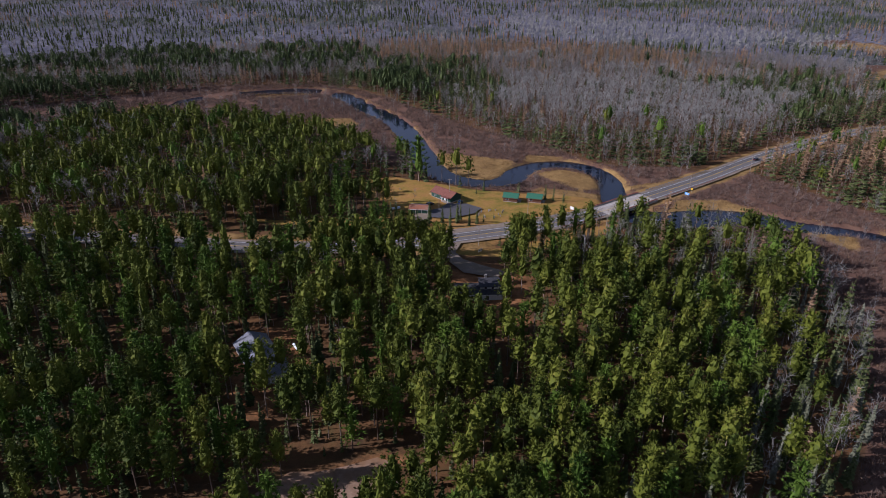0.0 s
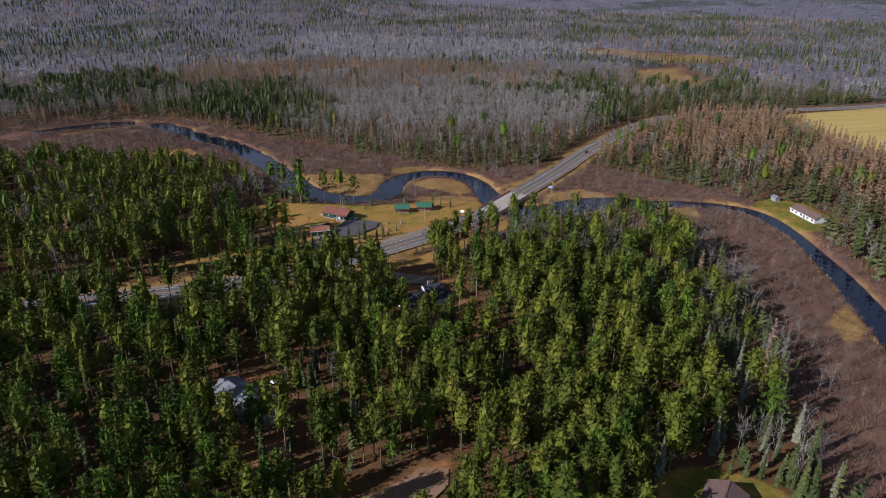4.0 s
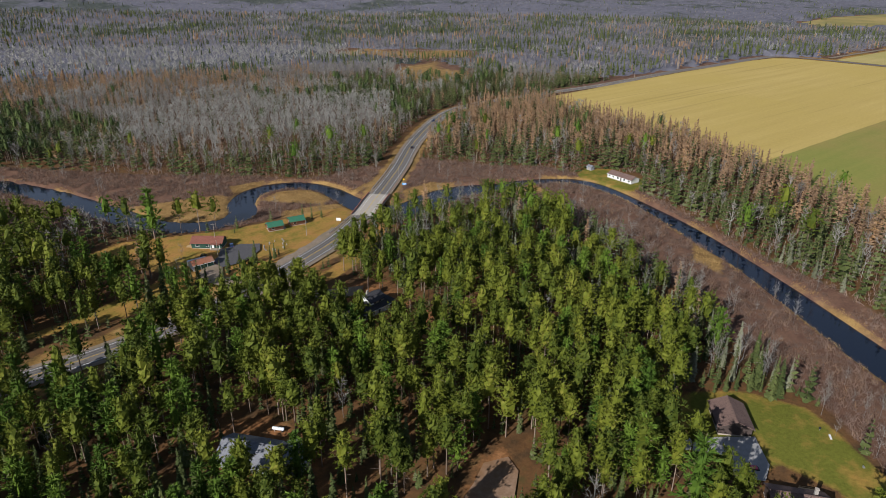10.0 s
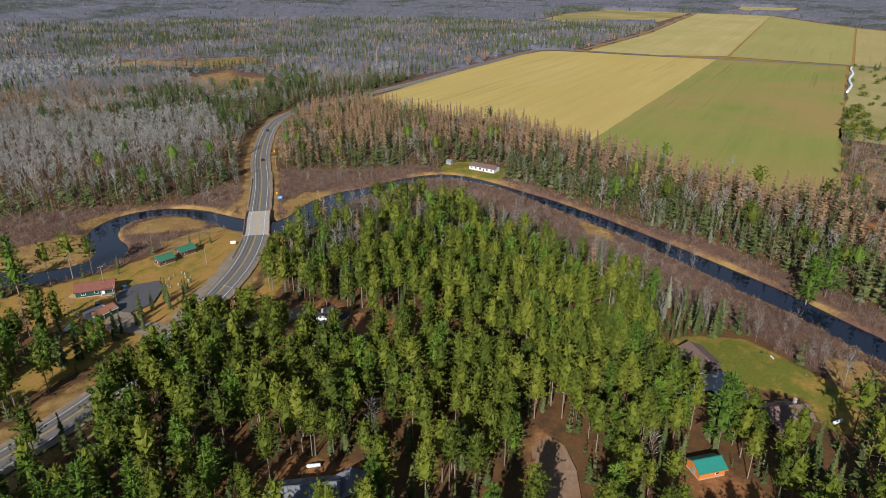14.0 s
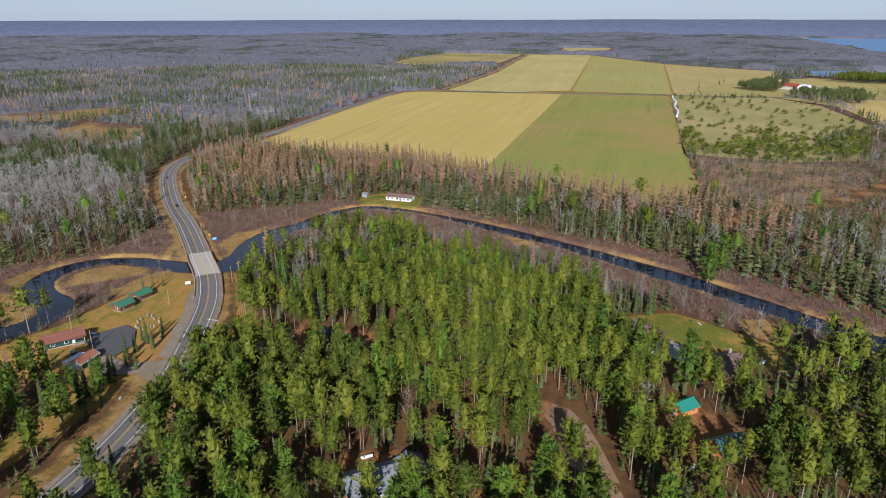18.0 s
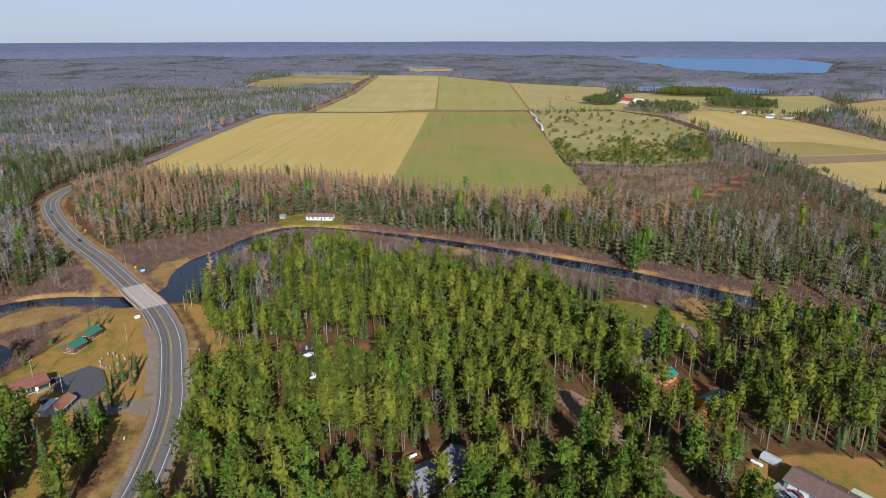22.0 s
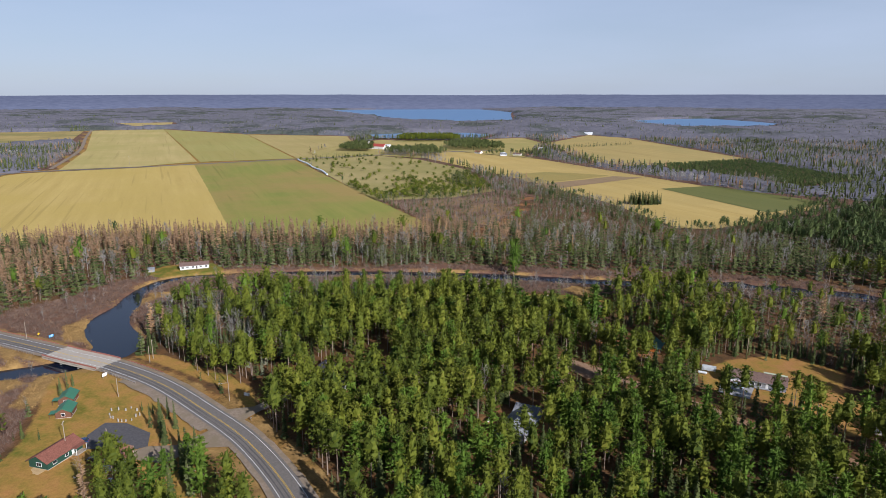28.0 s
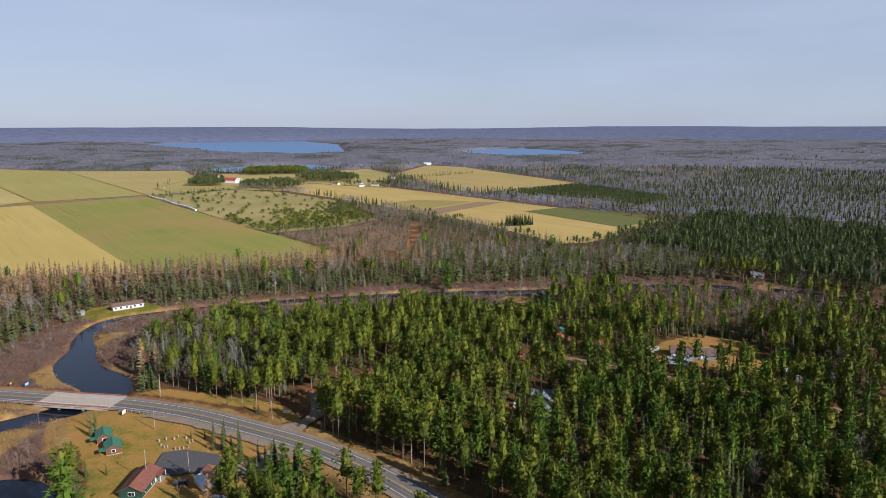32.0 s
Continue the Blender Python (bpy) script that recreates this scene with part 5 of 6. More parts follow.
def blades(rnd, c, d, length, width):
    """Slim triangles from c along d."""
    n = len(c)
    side = unit(np.cross(d, rnd.normal(size=(n, 3)))) * (np.asarray(width).reshape(-1, 1) * 0.5)
    v = np.stack([c - side, c + side, c + d * np.asarray(length).reshape(-1, 1)], axis=1).reshape(-1, 3)
    return v, np.arange(3 * n).reshape(-1, 3)


def stem(h, r0, r1, sides=5, lean=0.0):
    a = np.arange(sides) / sides * 2 * np.pi
    ring = np.column_stack([np.cos(a), np.sin(a)])
    v = np.vstack([np.column_stack([ring * r0, np.full(sides, -0.4)]), np.column_stack([ring * (0.55 * r0 + 0.45 * r1) + lean * 0.4, np.full(sides, h * 0.5)]), np.column_stack([ring * r1 + lean, np.full(sides, h)])])
    f = []
    for k in range(2):
        for i in range(sides):
            j = (i + 1) % sides
            f += [(k * sides + i, k * sides + j, k * sides + sides + j), (k * sides + i, k * sides + sides + j, k * sides + sides + i)]
    return v, np.array(f)


def join(parts):
    v, f, o = [], [], 0
    for a, b in parts:
        v.append(a), f.append(b + o)
        o += len(a)
    return np.vstack(v), np.vstack(f)


def around(rnd, n, up=0.0):
    d = rnd.normal(size=(n, 3))
    d[:, 2] += up
    return unit(d)


def brushes(rnd, c, out, points, length, width, spread=0.8):
    """Bottle-brush sprays: slim needle bunches that fan out from each point of c about the way out."""
    k = np.repeat(np.arange(len(c)), points)
    d = unit(out[k] + rnd.normal(size=(len(k), 3)) * spread)
    return blades(rnd, c[k] - d * 0.12, d, np.asarray(length)[k] * rnd.uniform(0.7, 1.2, len(k)), np.asarray(length)[k] * width * rnd.uniform(0.8, 1.25, len(k)))


def lumpy(rnd, z, radius, sides=7):
    """The dense heart of a crown: uneven rings of boughs, closed at both ends."""
    k = len(z)
    a = np.arange(sides) / sides * 6.283 + rnd.uniform(-0.3, 0.3, (k, sides))
    rr = np.asarray(radius)[:, None] * rnd.uniform(0.62, 1.25, (k, sides))
    zz = np.asarray(z)[:, None] + rnd.uniform(-0.45, 0.45, (k, sides))
    v = np.vstack([np.stack([np.cos(a) * rr, np.sin(a) * rr, zz], -1).reshape(-1, 3), [[0, 0, z[0] - 0.4], [0, 0, z[-1] + 0.6]]])
    f = []
    for j in range(sides):
        q = (j + 1) % sides
        f += [(k * sides, q, j), (k * sides + 1, (k - 1) * sides + j, (k - 1) * sides + q)]
        for i in range(k - 1):
            f += [(i * sides + j, i * sides + q, (i + 1) * sides + q), (i * sides + j, (i + 1) * sides + q, (i + 1) * sides + j)]
    f = np.array(f)
    return v[f].reshape(-1, 3), np.arange(f.size).reshape(-1, 3)


def pine(seed, whorls=8, points=8, size=1.0, plume=False, boughs=6, sprays=3, width=0.36, rings=9):
    """A tall pine: whorls of boughs round a dense heart, needles in brushes along them: (trunk, crown)."""
    r = np.random.RandomState(seed)
    h = 19.0
    low = r.uniform(0.36, 0.54) if not plume else 0.2
    w = np.repeat((np.arange(whorls) + 0.3) / whorls, boughs) + r.uniform(-0.4, 0.4, whorls * boughs) / whorls
    w = np.clip(w, 0.01, 0.99)
    wide = (3.75 if not plume else 4.4) * r.uniform(0.82, 1.18)

    def outline(v):
        if plume:
            return wide * np.clip(1 - v, 0, 1) ** 0.8 * np.clip(0.6 + 1.6 * v, 0, 1) + 0.12
        return wide * np.clip(1 - np.clip(v, 0, 1) ** 1.9, 0, 1) ** 0.72 * np.clip(0.62 + 1.5 * v, 0, 1) + 0.15

    u = low + (0.97 - low) * w
    n = len(w)
    ang = np.tile(np.arange(boughs) / boughs * 6.283, whorls) + np.repeat(r.uniform(0, 6.283, whorls), boughs) + r.uniform(-0.4, 0.4, n)
    one_side = 1 + 0.14 * np.cos(ang - r.uniform(0, 6.283))
    length = outline(w) * r.uniform(0.84 if not plume else 0.66, 1.1, n) * one_side
    rise = (0.05 + 0.25 * w) if plume else (0.05 + 0.5 * w)
    root = np.column_stack([0 * u, 0 * u, u * h - 0.6])
    tip = np.column_stack([np.cos(ang) * length, np.sin(ang) * length, u * h - 0.6 + rise * length])
    out = unit(np.column_stack([np.cos(ang), np.sin(ang), (0.35 + 0.5 * w) * (1.0 if not plume else 0.5)]))
    crown = []
    for k in range(sprays):
        c = root + (tip - root) * (1.0 - 0.27 * k) + r.normal(size=(n, 3)) * np.array([0.28, 0.28, 0.22])
        crown.append(brushes(r, c, out, points, r.uniform(0.7, 1.05, n) * size * (1.35 if plume else 1.0), width, 0.65 if not plume else 0.45))
    v = (np.arange(rings) + 0.4) / rings
    crown.append(lumpy(r, (low + (0.97 - low) * v) * h, outline(v) * (0.5 if not plume else 0.32), 9 if rings > 4 else 6))
    pick = np.arange(0, n, 2)
    limb = blades(r, root[pick], unit(tip[pick] - root[pick]), length[pick], [0.13] * len(pick))
    dead = r.uniform(0.2, low + 0.12, 12)
    stubs = blades(r, np.column_stack([0 * dead, 0 * dead, dead * h]), unit(around(r, 12) * np.array([1, 1, 0.3])), r.uniform(0.8, 2.6, 12), [0.1] * 12)
    return join([stem(h * 0.97, 0.22, 0.05, 4), limb, stubs]), join(crown)


def spruce(seed, rows=15, per=10, slim=1.0, droop=0.55, gaps=0.1, leaf=1.0):
    r = np.random.RandomState(seed)
    h = 14.0
    n = rows * per
    u = np.repeat(0.06 + 0.9 * (np.arange(rows) / rows) ** 0.9, per) + r.uniform(-0.02, 0.02, n)
    rad = 1.95 * slim * (1.02 - u) ** 0.85 * r.uniform(0.6, 1.2, n) + 0.12
    a = np.tile(np.arange(per) / per * 6.283, rows) + np.repeat(r.uniform(0, 6, rows), per) + r.uniform(-0.25, 0.25, n)
    keep = r.uniform(size=n) > gaps
    u, rad, a = u[keep], rad[keep], a[keep]
    c = np.column_stack([0 * a, 0 * a, u * h + 0.25])
    d = unit(np.column_stack([np.cos(a), np.sin(a), -droop + r.normal(size=len(a)) * 0.15]))
    side = np.column_stack([-np.sin(a), np.cos(a), r.normal(size=len(a)) * 0.25]) * (rad * (2.2 / per * 1.6) * leaf + 0.08)[:, None]
    mid_ = c + d * (rad * 0.62)[:, None]
    v1 = np.stack([c, mid_ - side, c + d * (rad * 1.15)[:, None], c, c + d * (rad * 1.15)[:, None], mid_ + side], axis=1).reshape(-1, 3)
    tip = blades(r, np.array([[0, 0, h * 0.9]] * 4), unit(around(r, 4, 5)), [1.5] * 4, [0.4] * 4)
    return stem(h * 0.97, 0.15, 0.03, 3), join([(v1, np.arange(len(v1)).reshape(-1, 3)), tip])


def larch(seed, n=130, slim=1.0):
    """A narrow feathery larch: thin level twigs at every height of the stem."""
    r = np.random.RandomState(seed)
    h = 17.0
    u = r.uniform(0.12, 0.98, n) ** 0.9
    a = np.arange(n) * 2.4 + r.uniform(-0.4, 0.4, n)
    rad = 2.7 * slim * (1.03 - u) ** 0.62 * r.uniform(0.55, 1.2, n) + 0.15
    d = unit(np.column_stack([np.cos(a), np.sin(a), r.normal(size=n) * 0.22 + 0.12]))
    return stem(h * 0.97, 0.14, 0.03, 3), blades(r, np.column_stack([0 * u, 0 * u, u * h]), d, rad, 0.42 + 0.16 * rad)


def broadleaf(seed, limbs=16, twigs=7, wide=1.0, thick=1.0, h=15.0):
    """A leafless tree: pale stem, steep limbs, a soft upright crown of fine twigs."""
    r = np.random.RandomState(seed)
    u = np.sort(r.uniform(0.26, 0.92, limbs))
    a = np.arange(limbs) * 2.4 + r.uniform(-0.5, 0.5, limbs)
    c = np.column_stack([0 * u, 0 * u, u * h])
    d = unit(np.column_stack([np.cos(a) * 0.55 * wide, np.sin(a) * 0.55 * wide, r.uniform(0.8, 1.3, limbs)]))
    ln = h * (0.36 - 0.26 * (u - 0.3)) * r.uniform(0.7, 1.1, limbs)
    limb = blades(r, c, d, ln, [0.12 * thick] * limbs)
    k = np.repeat(np.arange(limbs), twigs)
    s = r.uniform(0.25, 1.0, len(k))
    tc = c[k] + d[k] * (ln[k] * s)[:, None]
    td = unit(d[k] + 1.1 * around(r, len(k), 0.2))
    tw = blades(r, tc, td, r.uniform(1.0, 2.6, len(k)), r.uniform(0.08, 0.15, len(k)) * thick)
    return join([stem(h * 0.85, 0.11, 0.03, 3), limb]), tw


def far_conifer(seed):
    r = np.random.RandomState(seed)
    a = np.arange(9) / 9 * 6.283 + r.uniform(-0.2, 0.2, 9)
    u = np.tile([0.12, 0.35, 0.6], 3)
    rad = 2.5 * (1.05 - u)
    c = np.column_stack([-np.cos(a) * 0.2 * rad, -np.sin(a) * 0.2 * rad, u * 13 + 3.2])
    d = unit(np.column_stack([np.cos(a), np.sin(a), np.full(9, -0.75)]))
    tip = blades(r, np.array([[0, 0, 6.0], [0, 0, 7.0]]), unit(around(r, 2, 9)), [8.0, 7.0], [2.0, 1.8])
    return None, join([blades(r, c, d, rad * 1.5, rad * 1.1), tip])


def far_broadleaf(seed):
    r = np.random.RandomState(seed)
    n = 15
    a = r.uniform(0, 6.283, n)
    d = unit(np.column_stack([np.cos(a) * 0.8, np.sin(a) * 0.8, r.uniform(0.2, 1.2, n)]))
    c = np.column_stack([r.normal(size=(n, 2)) * 0.9, r.uniform(3.0, 9.5, n)])
    pole = blades(r, np.array([[0.0, 0, 0]]), np.array([[0.0, 0, 1]]), [11.0], [0.3])
    return None, join([blades(r, c, d, r.uniform(2.4, 4.2, n), r.uniform(0.55, 1.1, n)), pole])


def shrub(seed, n=18):
    r = np.random.RandomState(seed)
    d = unit(np.column_stack([r.normal(size=(n, 2)) * 0.55, np.ones(n)]))
    c = np.column_stack([r.normal(size=(n, 2)) * 0.55, np.full(n, -0.1)])
    return None, blades(r, c, d, r.uniform(1.1, 2.9, n), r.uniform(0.09, 0.22, n))


def grass(seed, n=11):
    r = np.random.RandomState(seed)
    d = unit(np.column_stack([r.normal(size=(n, 2)) * 0.5, np.ones(n)]))
    c = np.column_stack([r.normal(size=(n, 2)) * 0.6, np.full(n, -0.05)])
    return None, blades(r, c, d, r.uniform(0.4, 0.95, n), r.uniform(0.12, 0.26, n))


def scattered(name, makers, pts, scale, mats, label, category, seed=0, kind="stuff"):
    """Many plants joined into one mesh."""
    if not len(pts):
        return None
    r = np.random.RandomState(seed)
    pick = r.randint(0, len(makers), len(pts))
    vs, fs, ms, ts, o = [], [], [], [], 0
    z = ground_height(pts[:, 0], pts[:, 1])
    turn, tint = r.uniform(0, 6.283, len(pts)), r.uniform(0, 1, len(pts))
    fat = scale * r.uniform(0.85, 1.15, len(pts))
    for k, (trunk, crown) in enumerate(makers):
        w = np.where(pick == k)[0]
        if not len(w):
            continue
        both = [p for p in (trunk, crown) if p is not None]
        tv, tf = join(both)
        tm = np.concatenate([np.full(len(p[1]), i if len(both) > 1 else 1) for i, p in enumerate(both)])
        c, s = np.cos(turn[w])[:, None], np.sin(turn[w])[:, None]
        x = (tv[None, :, 0] * c - tv[None, :, 1] * s) * fat[w][:, None] + pts[w, 0][:, None]
        y = (tv[None, :, 0] * s + tv[None, :, 1] * c) * fat[w][:, None] + pts[w, 1][:, None]
        zz = tv[None, :, 2] * scale[w][:, None] + z[w][:, None]
        vs.append(np.stack([x, y, zz], -1).reshape(-1, 3))
        fs.append((tf[None] + (np.arange(len(w)) * len(tv))[:, None, None]).reshape(-1, 3) + o)
        ms.append(np.tile(tm, len(w)))
        ts.append(np.repeat(tint[w], len(tv)))
        o += len(w) * len(tv)
    me = raw_mesh(name, np.vstack(vs), np.vstack(fs), mats, np.concatenate(ms), np.concatenate(ts))
    return tagged(new(name, me), label, category, kind=kind)


def jitter(x0, x1, y0, y1, step, seed):
    r = np.random.RandomState(seed)
    gx, gy = np.meshgrid(np.arange(x0, x1, step), np.arange(y0, y1, step * 0.9))
    gx = gx + (np.arange(gx.shape[0]) % 2)[:, None] * step * 0.5
    return np.column_stack([gx.ravel(), gy.ravel()]) + r.uniform(-0.42, 0.42, (gx.size, 2)) * step


def in_view(p):
    a = np.degrees(np.arctan2(p[:, 0] + 30, p[:, 1] - 30))
    b = np.degrees(np.arctan2(p[:, 0] + 150, p[:, 1] - 400))
    return ((a > -31) & (a < 120)) | ((b > 60) & (b < 182)) | (np.hypot(p[:, 0] + 20, p[:, 1] - 200) < 190)


HOUSE_SPOTS = [(45, 213, 14), (39, 194, 5), (-32, 179, 11), (59, 83, 10), (35, 61, 11), (5, 85, 6), (-16, 79, 8), (-65, 76, 15), (265, 200, 14), (47, 314, 12), (31, 297, 9), (80, 306, 7), (92, 304, 7), (-118, 74, 13), (-22, 185, 4), (37, 46, 5), (-56, -136, 10), (50, 236, 12), (38, 248, 7), (-3, 77, 5), (43, 75, 10), (-24, 88, 5), (-18, 80, 10), (-2, 93, 5), (-62, 90, 11), (-74, 90, 11), (-82, 78, 9), (48, 48, 8), (54, 66, 8), (26, 60, 10), (48, 86, 8), (40, 80, 7), (-26, 134, 6), (-18, 132, 6), (-27, 91, 6), (31, 80, 6), (30, 289, 5)]


def open_ground(p):
    """True where no tree stands."""
    x, y = p[:, 0], p[:, 1]
    bad = np.zeros(len(p), bool)
    close = (np.abs(x + 60) < 420) & (np.abs(y - 250) < 420)
    bad[close] = gap(x[close], y[close], RIVER) < 2.5
    bad |= inside(x, y, FARMLAND)
    bad |= gap(x, y, ROAD[::4]) < np.where(y < np.interp(x, ROAD[:170:4, 0], ROAD[:170:4, 1]), np.where(x < -55, 9.5, np.where(x < 25, 11.0, 12.5)), 14.5)
    bad |= gap(x, y, DIRT_ROAD) < np.where(x > -60, 6.5, 5)
    bad |= gap(x, y, EAST_TRAIL) < 6
    for poly in list(FIELDS.values()) + LAKES + LAWNS + CLEARINGS[:2]:
        bad |= inside(x, y, poly)
    for hx, hy, hr in HOUSE_SPOTS:
        bad |= np.hypot(x - hx, y - hy) < hr
    return bad


def any_inside(p, polys):
    out = np.zeros(len(p), bool)
    for poly in polys:
        out |= inside(p[:, 0], p[:, 1], poly)
    return out


PINES = [pine(k, n) for k, n in ((1, 7), (2, 6), (3, 7), (4, 7), (5, 6), (6, 8), (7, 7), (8, 7))]
WHITE_PINES = [pine(k, 9, 7, 1.0, True, 6, 3, 0.3) for k in (11, 12, 13)]
SPRUCES = [spruce(k, slim=s) for k, s in ((21, 1.0), (22, 0.8), (23, 1.15), (24, 0.65))]
LARCHES = [larch(k) for k in (31, 32, 33)]
BARES = [broadleaf(k, wide=w) for k, w in ((41, 0.8), (42, 1.1), (43, 1.3))]
MID_PINES = [pine(k, 6, 4, 1.35, False, 5, 2, 0.5, 3) for k in (51, 52, 53)]
LOW_PINES = [(None, pine(k, 4, 4, 1.7, False, 5, 2, 0.55, 3)[1]) for k in (54, 55, 56)]
MID_SPRUCES = [spruce(k, 6, 5, s, leaf=1.5) for k, s in ((61, 1.25), (62, 1.0), (63, 0.8))]
MID_LARCHES = [larch(k, 100, w) for k, w in ((71, 1.0), (72, 0.85), (73, 1.15))]
MID_BARES = [broadleaf(k, 8, 10, w, 2.0) for k, w in ((81, 0.9), (82, 1.2), (83, 0.75))]
FAR_CONIFERS = [far_conifer(k) for k in (91, 92)]
FAR_BARES = [far_broadleaf(k) for k in (93, 94, 95)]


def regions(p):
    """Shares of pine, white pine, spruce, larch and bare trees at points of the plan."""
    x, y = p[:, 0], p[:, 1]
    n1, n2, n3 = wave(x, y, 110, 11), wave(x, y, 60, 12), wave(x, y, 260, 13)
    share = np.zeros((len(p), 5))
    river = gap(x, y, RIVER)
    north_side = (y > np.interp(x, ROAD[:170:4, 0], ROAD[:170:4, 1]))
    east = inside(x, y, [(150, 305), (345, 405), (470, 395), (480, 330), (400, 200), (280, 60), (255, -20), (420, -60), (380, -200), (100, -178), (20, -190), (-40, -150), (-10, -92), (20, -66), (80, 10), (165, 88), (245, 190), (248, 235), (190, 270)])
    south = (y < 30) & ~east & (x < 200)
    home = ~east & ~north_side & (x < 260) & (y > -95)
    west = north_side & (x < 70) & (y < 620) & (gap(x, y, ROAD) < 330)
    stand = n3 + 0.45 * n1 + 0.2 * n2
    share[:] = (0.0, 0.005, 0.13, 0.03, 0.83)
    share[stand > 0.05] = (0.02, 0.02, 0.62, 0.05, 0.29)
    share[stand > 0.4] = (0.1, 0.05, 0.72, 0.02, 0.11)
    share[(stand < -0.5) & (stand > -0.85)] = (0.0, 0.01, 0.2, 0.55, 0.24)
    share[stand < -0.85] = (0.0, 0.0, 0.04, 0.0, 0.96)
    pine_belt = inside(x, y, [(-420, 680), (-290, 690), (-150, 670), (-80, 640), (0, 640), (40, 600), (70, 640), (20, 700), (-80, 720), (-160, 770), (-190, 1110), (-330, 1150), (-420, 900)])
    share[pine_belt] = (0.2, 0.15, 0.2, 0.0, 0.45)
    share[inside(x, y, [(-183, 1281), (51, 1328), (34, 1088), (-87, 1082)])] = (0.3, 0.2, 0.3, 0.0, 0.2)
    share[inside(x, y, RUSTY)] = (0.0, 0.0, 0.25, 0.5, 0.25)
    share[any_inside(p, ASPENS)] = (0.0, 0.005, 0.07, 0.015, 0.91)
    along_road = (gap(x, y, ROAD) < 55) & (x > 330) & north_side
    edge_belt = north_side & (river < 70) & (x > -20)
    share[edge_belt] = (0.01, 0.01, 0.6, 0.04, 0.34)
    share[along_road] = (0.01, 0.01, 0.86, 0.02, 0.1)
    share[west] = np.column_stack([np.clip(0.62 - 0.4 * n1, 0.1, 1), 0.05 + 0 * x, 0.3 + 0 * x, 0.01 + 0 * x, np.clip(0.08 + 0.3 * n1, 0, 1)])[west]
    share[east] = np.column_stack([0.02 + 0 * x, 0.012 + 0 * x, np.clip(0.5 - 0.3 * n1, 0.25, 0.8) + 0.2 * (river < 60) + 0.5 * (1 - smooth(-10, 60, y)), np.clip(1.35 + 0.5 * n1, 0.3, 1.8) * smooth(-50, 10, y) * smooth(42, 95, river) * (1 - 0.6 * (gap(x, y, ROAD) < 45)), np.clip(0.08 - 0.2 * n2, 0.02, 0.4) + 0.12 * (1 - smooth(-10, 60, y))])[east]
    wet = home & (river < 62) & (x > 40)
    share[home] = np.column_stack([np.clip(0.74 + 0.2 * n1, 0.3, 1), 0.09 + 0 * x, np.clip(0.15 - 0.2 * n1, 0.02, 0.5), 0.0 * x, 0.02 + 0 * x])[home]
    share[wet] = (0.16, 0.03, 0.52, 0.03, 0.26)
    share[south & ~home] = (0.3, 0.1, 0.53, 0.0, 0.07)
    share[home & (x < -22) & (y > 105)] = (0.42, 0.24, 0.33, 0.0, 0.01)
    share[home & (y < 66)] = (0.46, 0.08, 0.44, 0.0, 0.02)
    share[wet] = (0.16, 0.03, 0.52, 0.03, 0.26)
    share[inside(x, y, WET_WOOD)] = (0.14, 0.03, 0.56, 0.03, 0.24)
    return share / share.sum(1, keepdims=True)


def kinds(p, seed):
    share = regions(p).cumsum(1)
    return (np.random.RandomState(seed).uniform(size=len(p))[:, None] > share).sum(1).clip(0, 4)


def plant_thing(name, pair, mats, label, category, group):
    """One tree that can be picked: an empty with its trunk and crown."""
    top = tagged(new(name), label, category, group)
    for part_name, geo, mat in (("trunk", pair[0], mats[0]), ("crown", pair[1], mats[1])):
        ob = new(part_name, raw_mesh(name + "_" + part_name, geo[0], geo[1], [mat]))
        ob.parent = top
    return top


TREE_LOOK = [
    ("red_pine", PINES, MID_PINES, (M["bark"], M["pine"]), "tall red pine with bare lower trunk and olive crown", "pine tree", "pines of the near wood"),
    ("white_pine", WHITE_PINES, MID_PINES, (M["bark"], M["white_pine"]), "bright green white pine with layered plumes", "pine tree", "white pines of the near wood"),
    ("spruce", SPRUCES, MID_SPRUCES, (M["bark"], M["spruce"]), "slender dark grey-green spruce", "spruce tree", "spruces of the near wood"),
    ("larch", LARCHES, MID_LARCHES, (M["bark"], M["larch"]), "rust-brown larch with thin twigs", "larch tree", "larches by the river"),
    ("bare_tree", BARES, MID_BARES, (M["pale_bark"], M["bare"]), "leafless grey tree with pale stem and fine twigs", "bare tree", "bare trees by the river"),
]
SINGLES = (300, 110, 230, 30, 90)
FIRST = {}

near = jitter(-330, 340, -145, 620, 5.9, 1)
near = near[in_view(near) & ~open_ground(near) & ~any_inside(near, MARSH)]
centre = np.hypot(near[:, 0] - 10, near[:, 1] - 190)
thin = np.random.RandomState(5).uniform(size=len(near))
near = near[(~any_inside(near, YARDS) | (thin < np.where(any_inside(near, YARDS[2:3]), 0.06, np.where(any_inside(near, YARDS[1:2]), 0.6, 0.36)))) & (thin < 0.9 + 0.2 * wave(near[:, 0], near[:, 1], 45, 22)) & ((near[:, 0] > -165) | (near[:, 1] > 240))]
centre = np.hypot(near[:, 0] - 10, near[:, 1] - 190)
near = near[centre < 330]
centre = centre[centre < 330]
sort = kinds(near, 6)
sizes = np.random.RandomState(7).triangular(0.66, 1.0, 1.22, len(near))
sizes = np.where((gap(near[:, 0], near[:, 1], ROAD[::4]) < 26) & (near[:, 0] < 25) & (near[:, 1] < np.interp(near[:, 0], ROAD[:170:4, 0], ROAD[:170:4, 1])), np.maximum(sizes, 1.16), sizes)
sizes = np.where(inside(near[:, 0], near[:, 1], WET_WOOD), 0.75 * sizes, sizes)
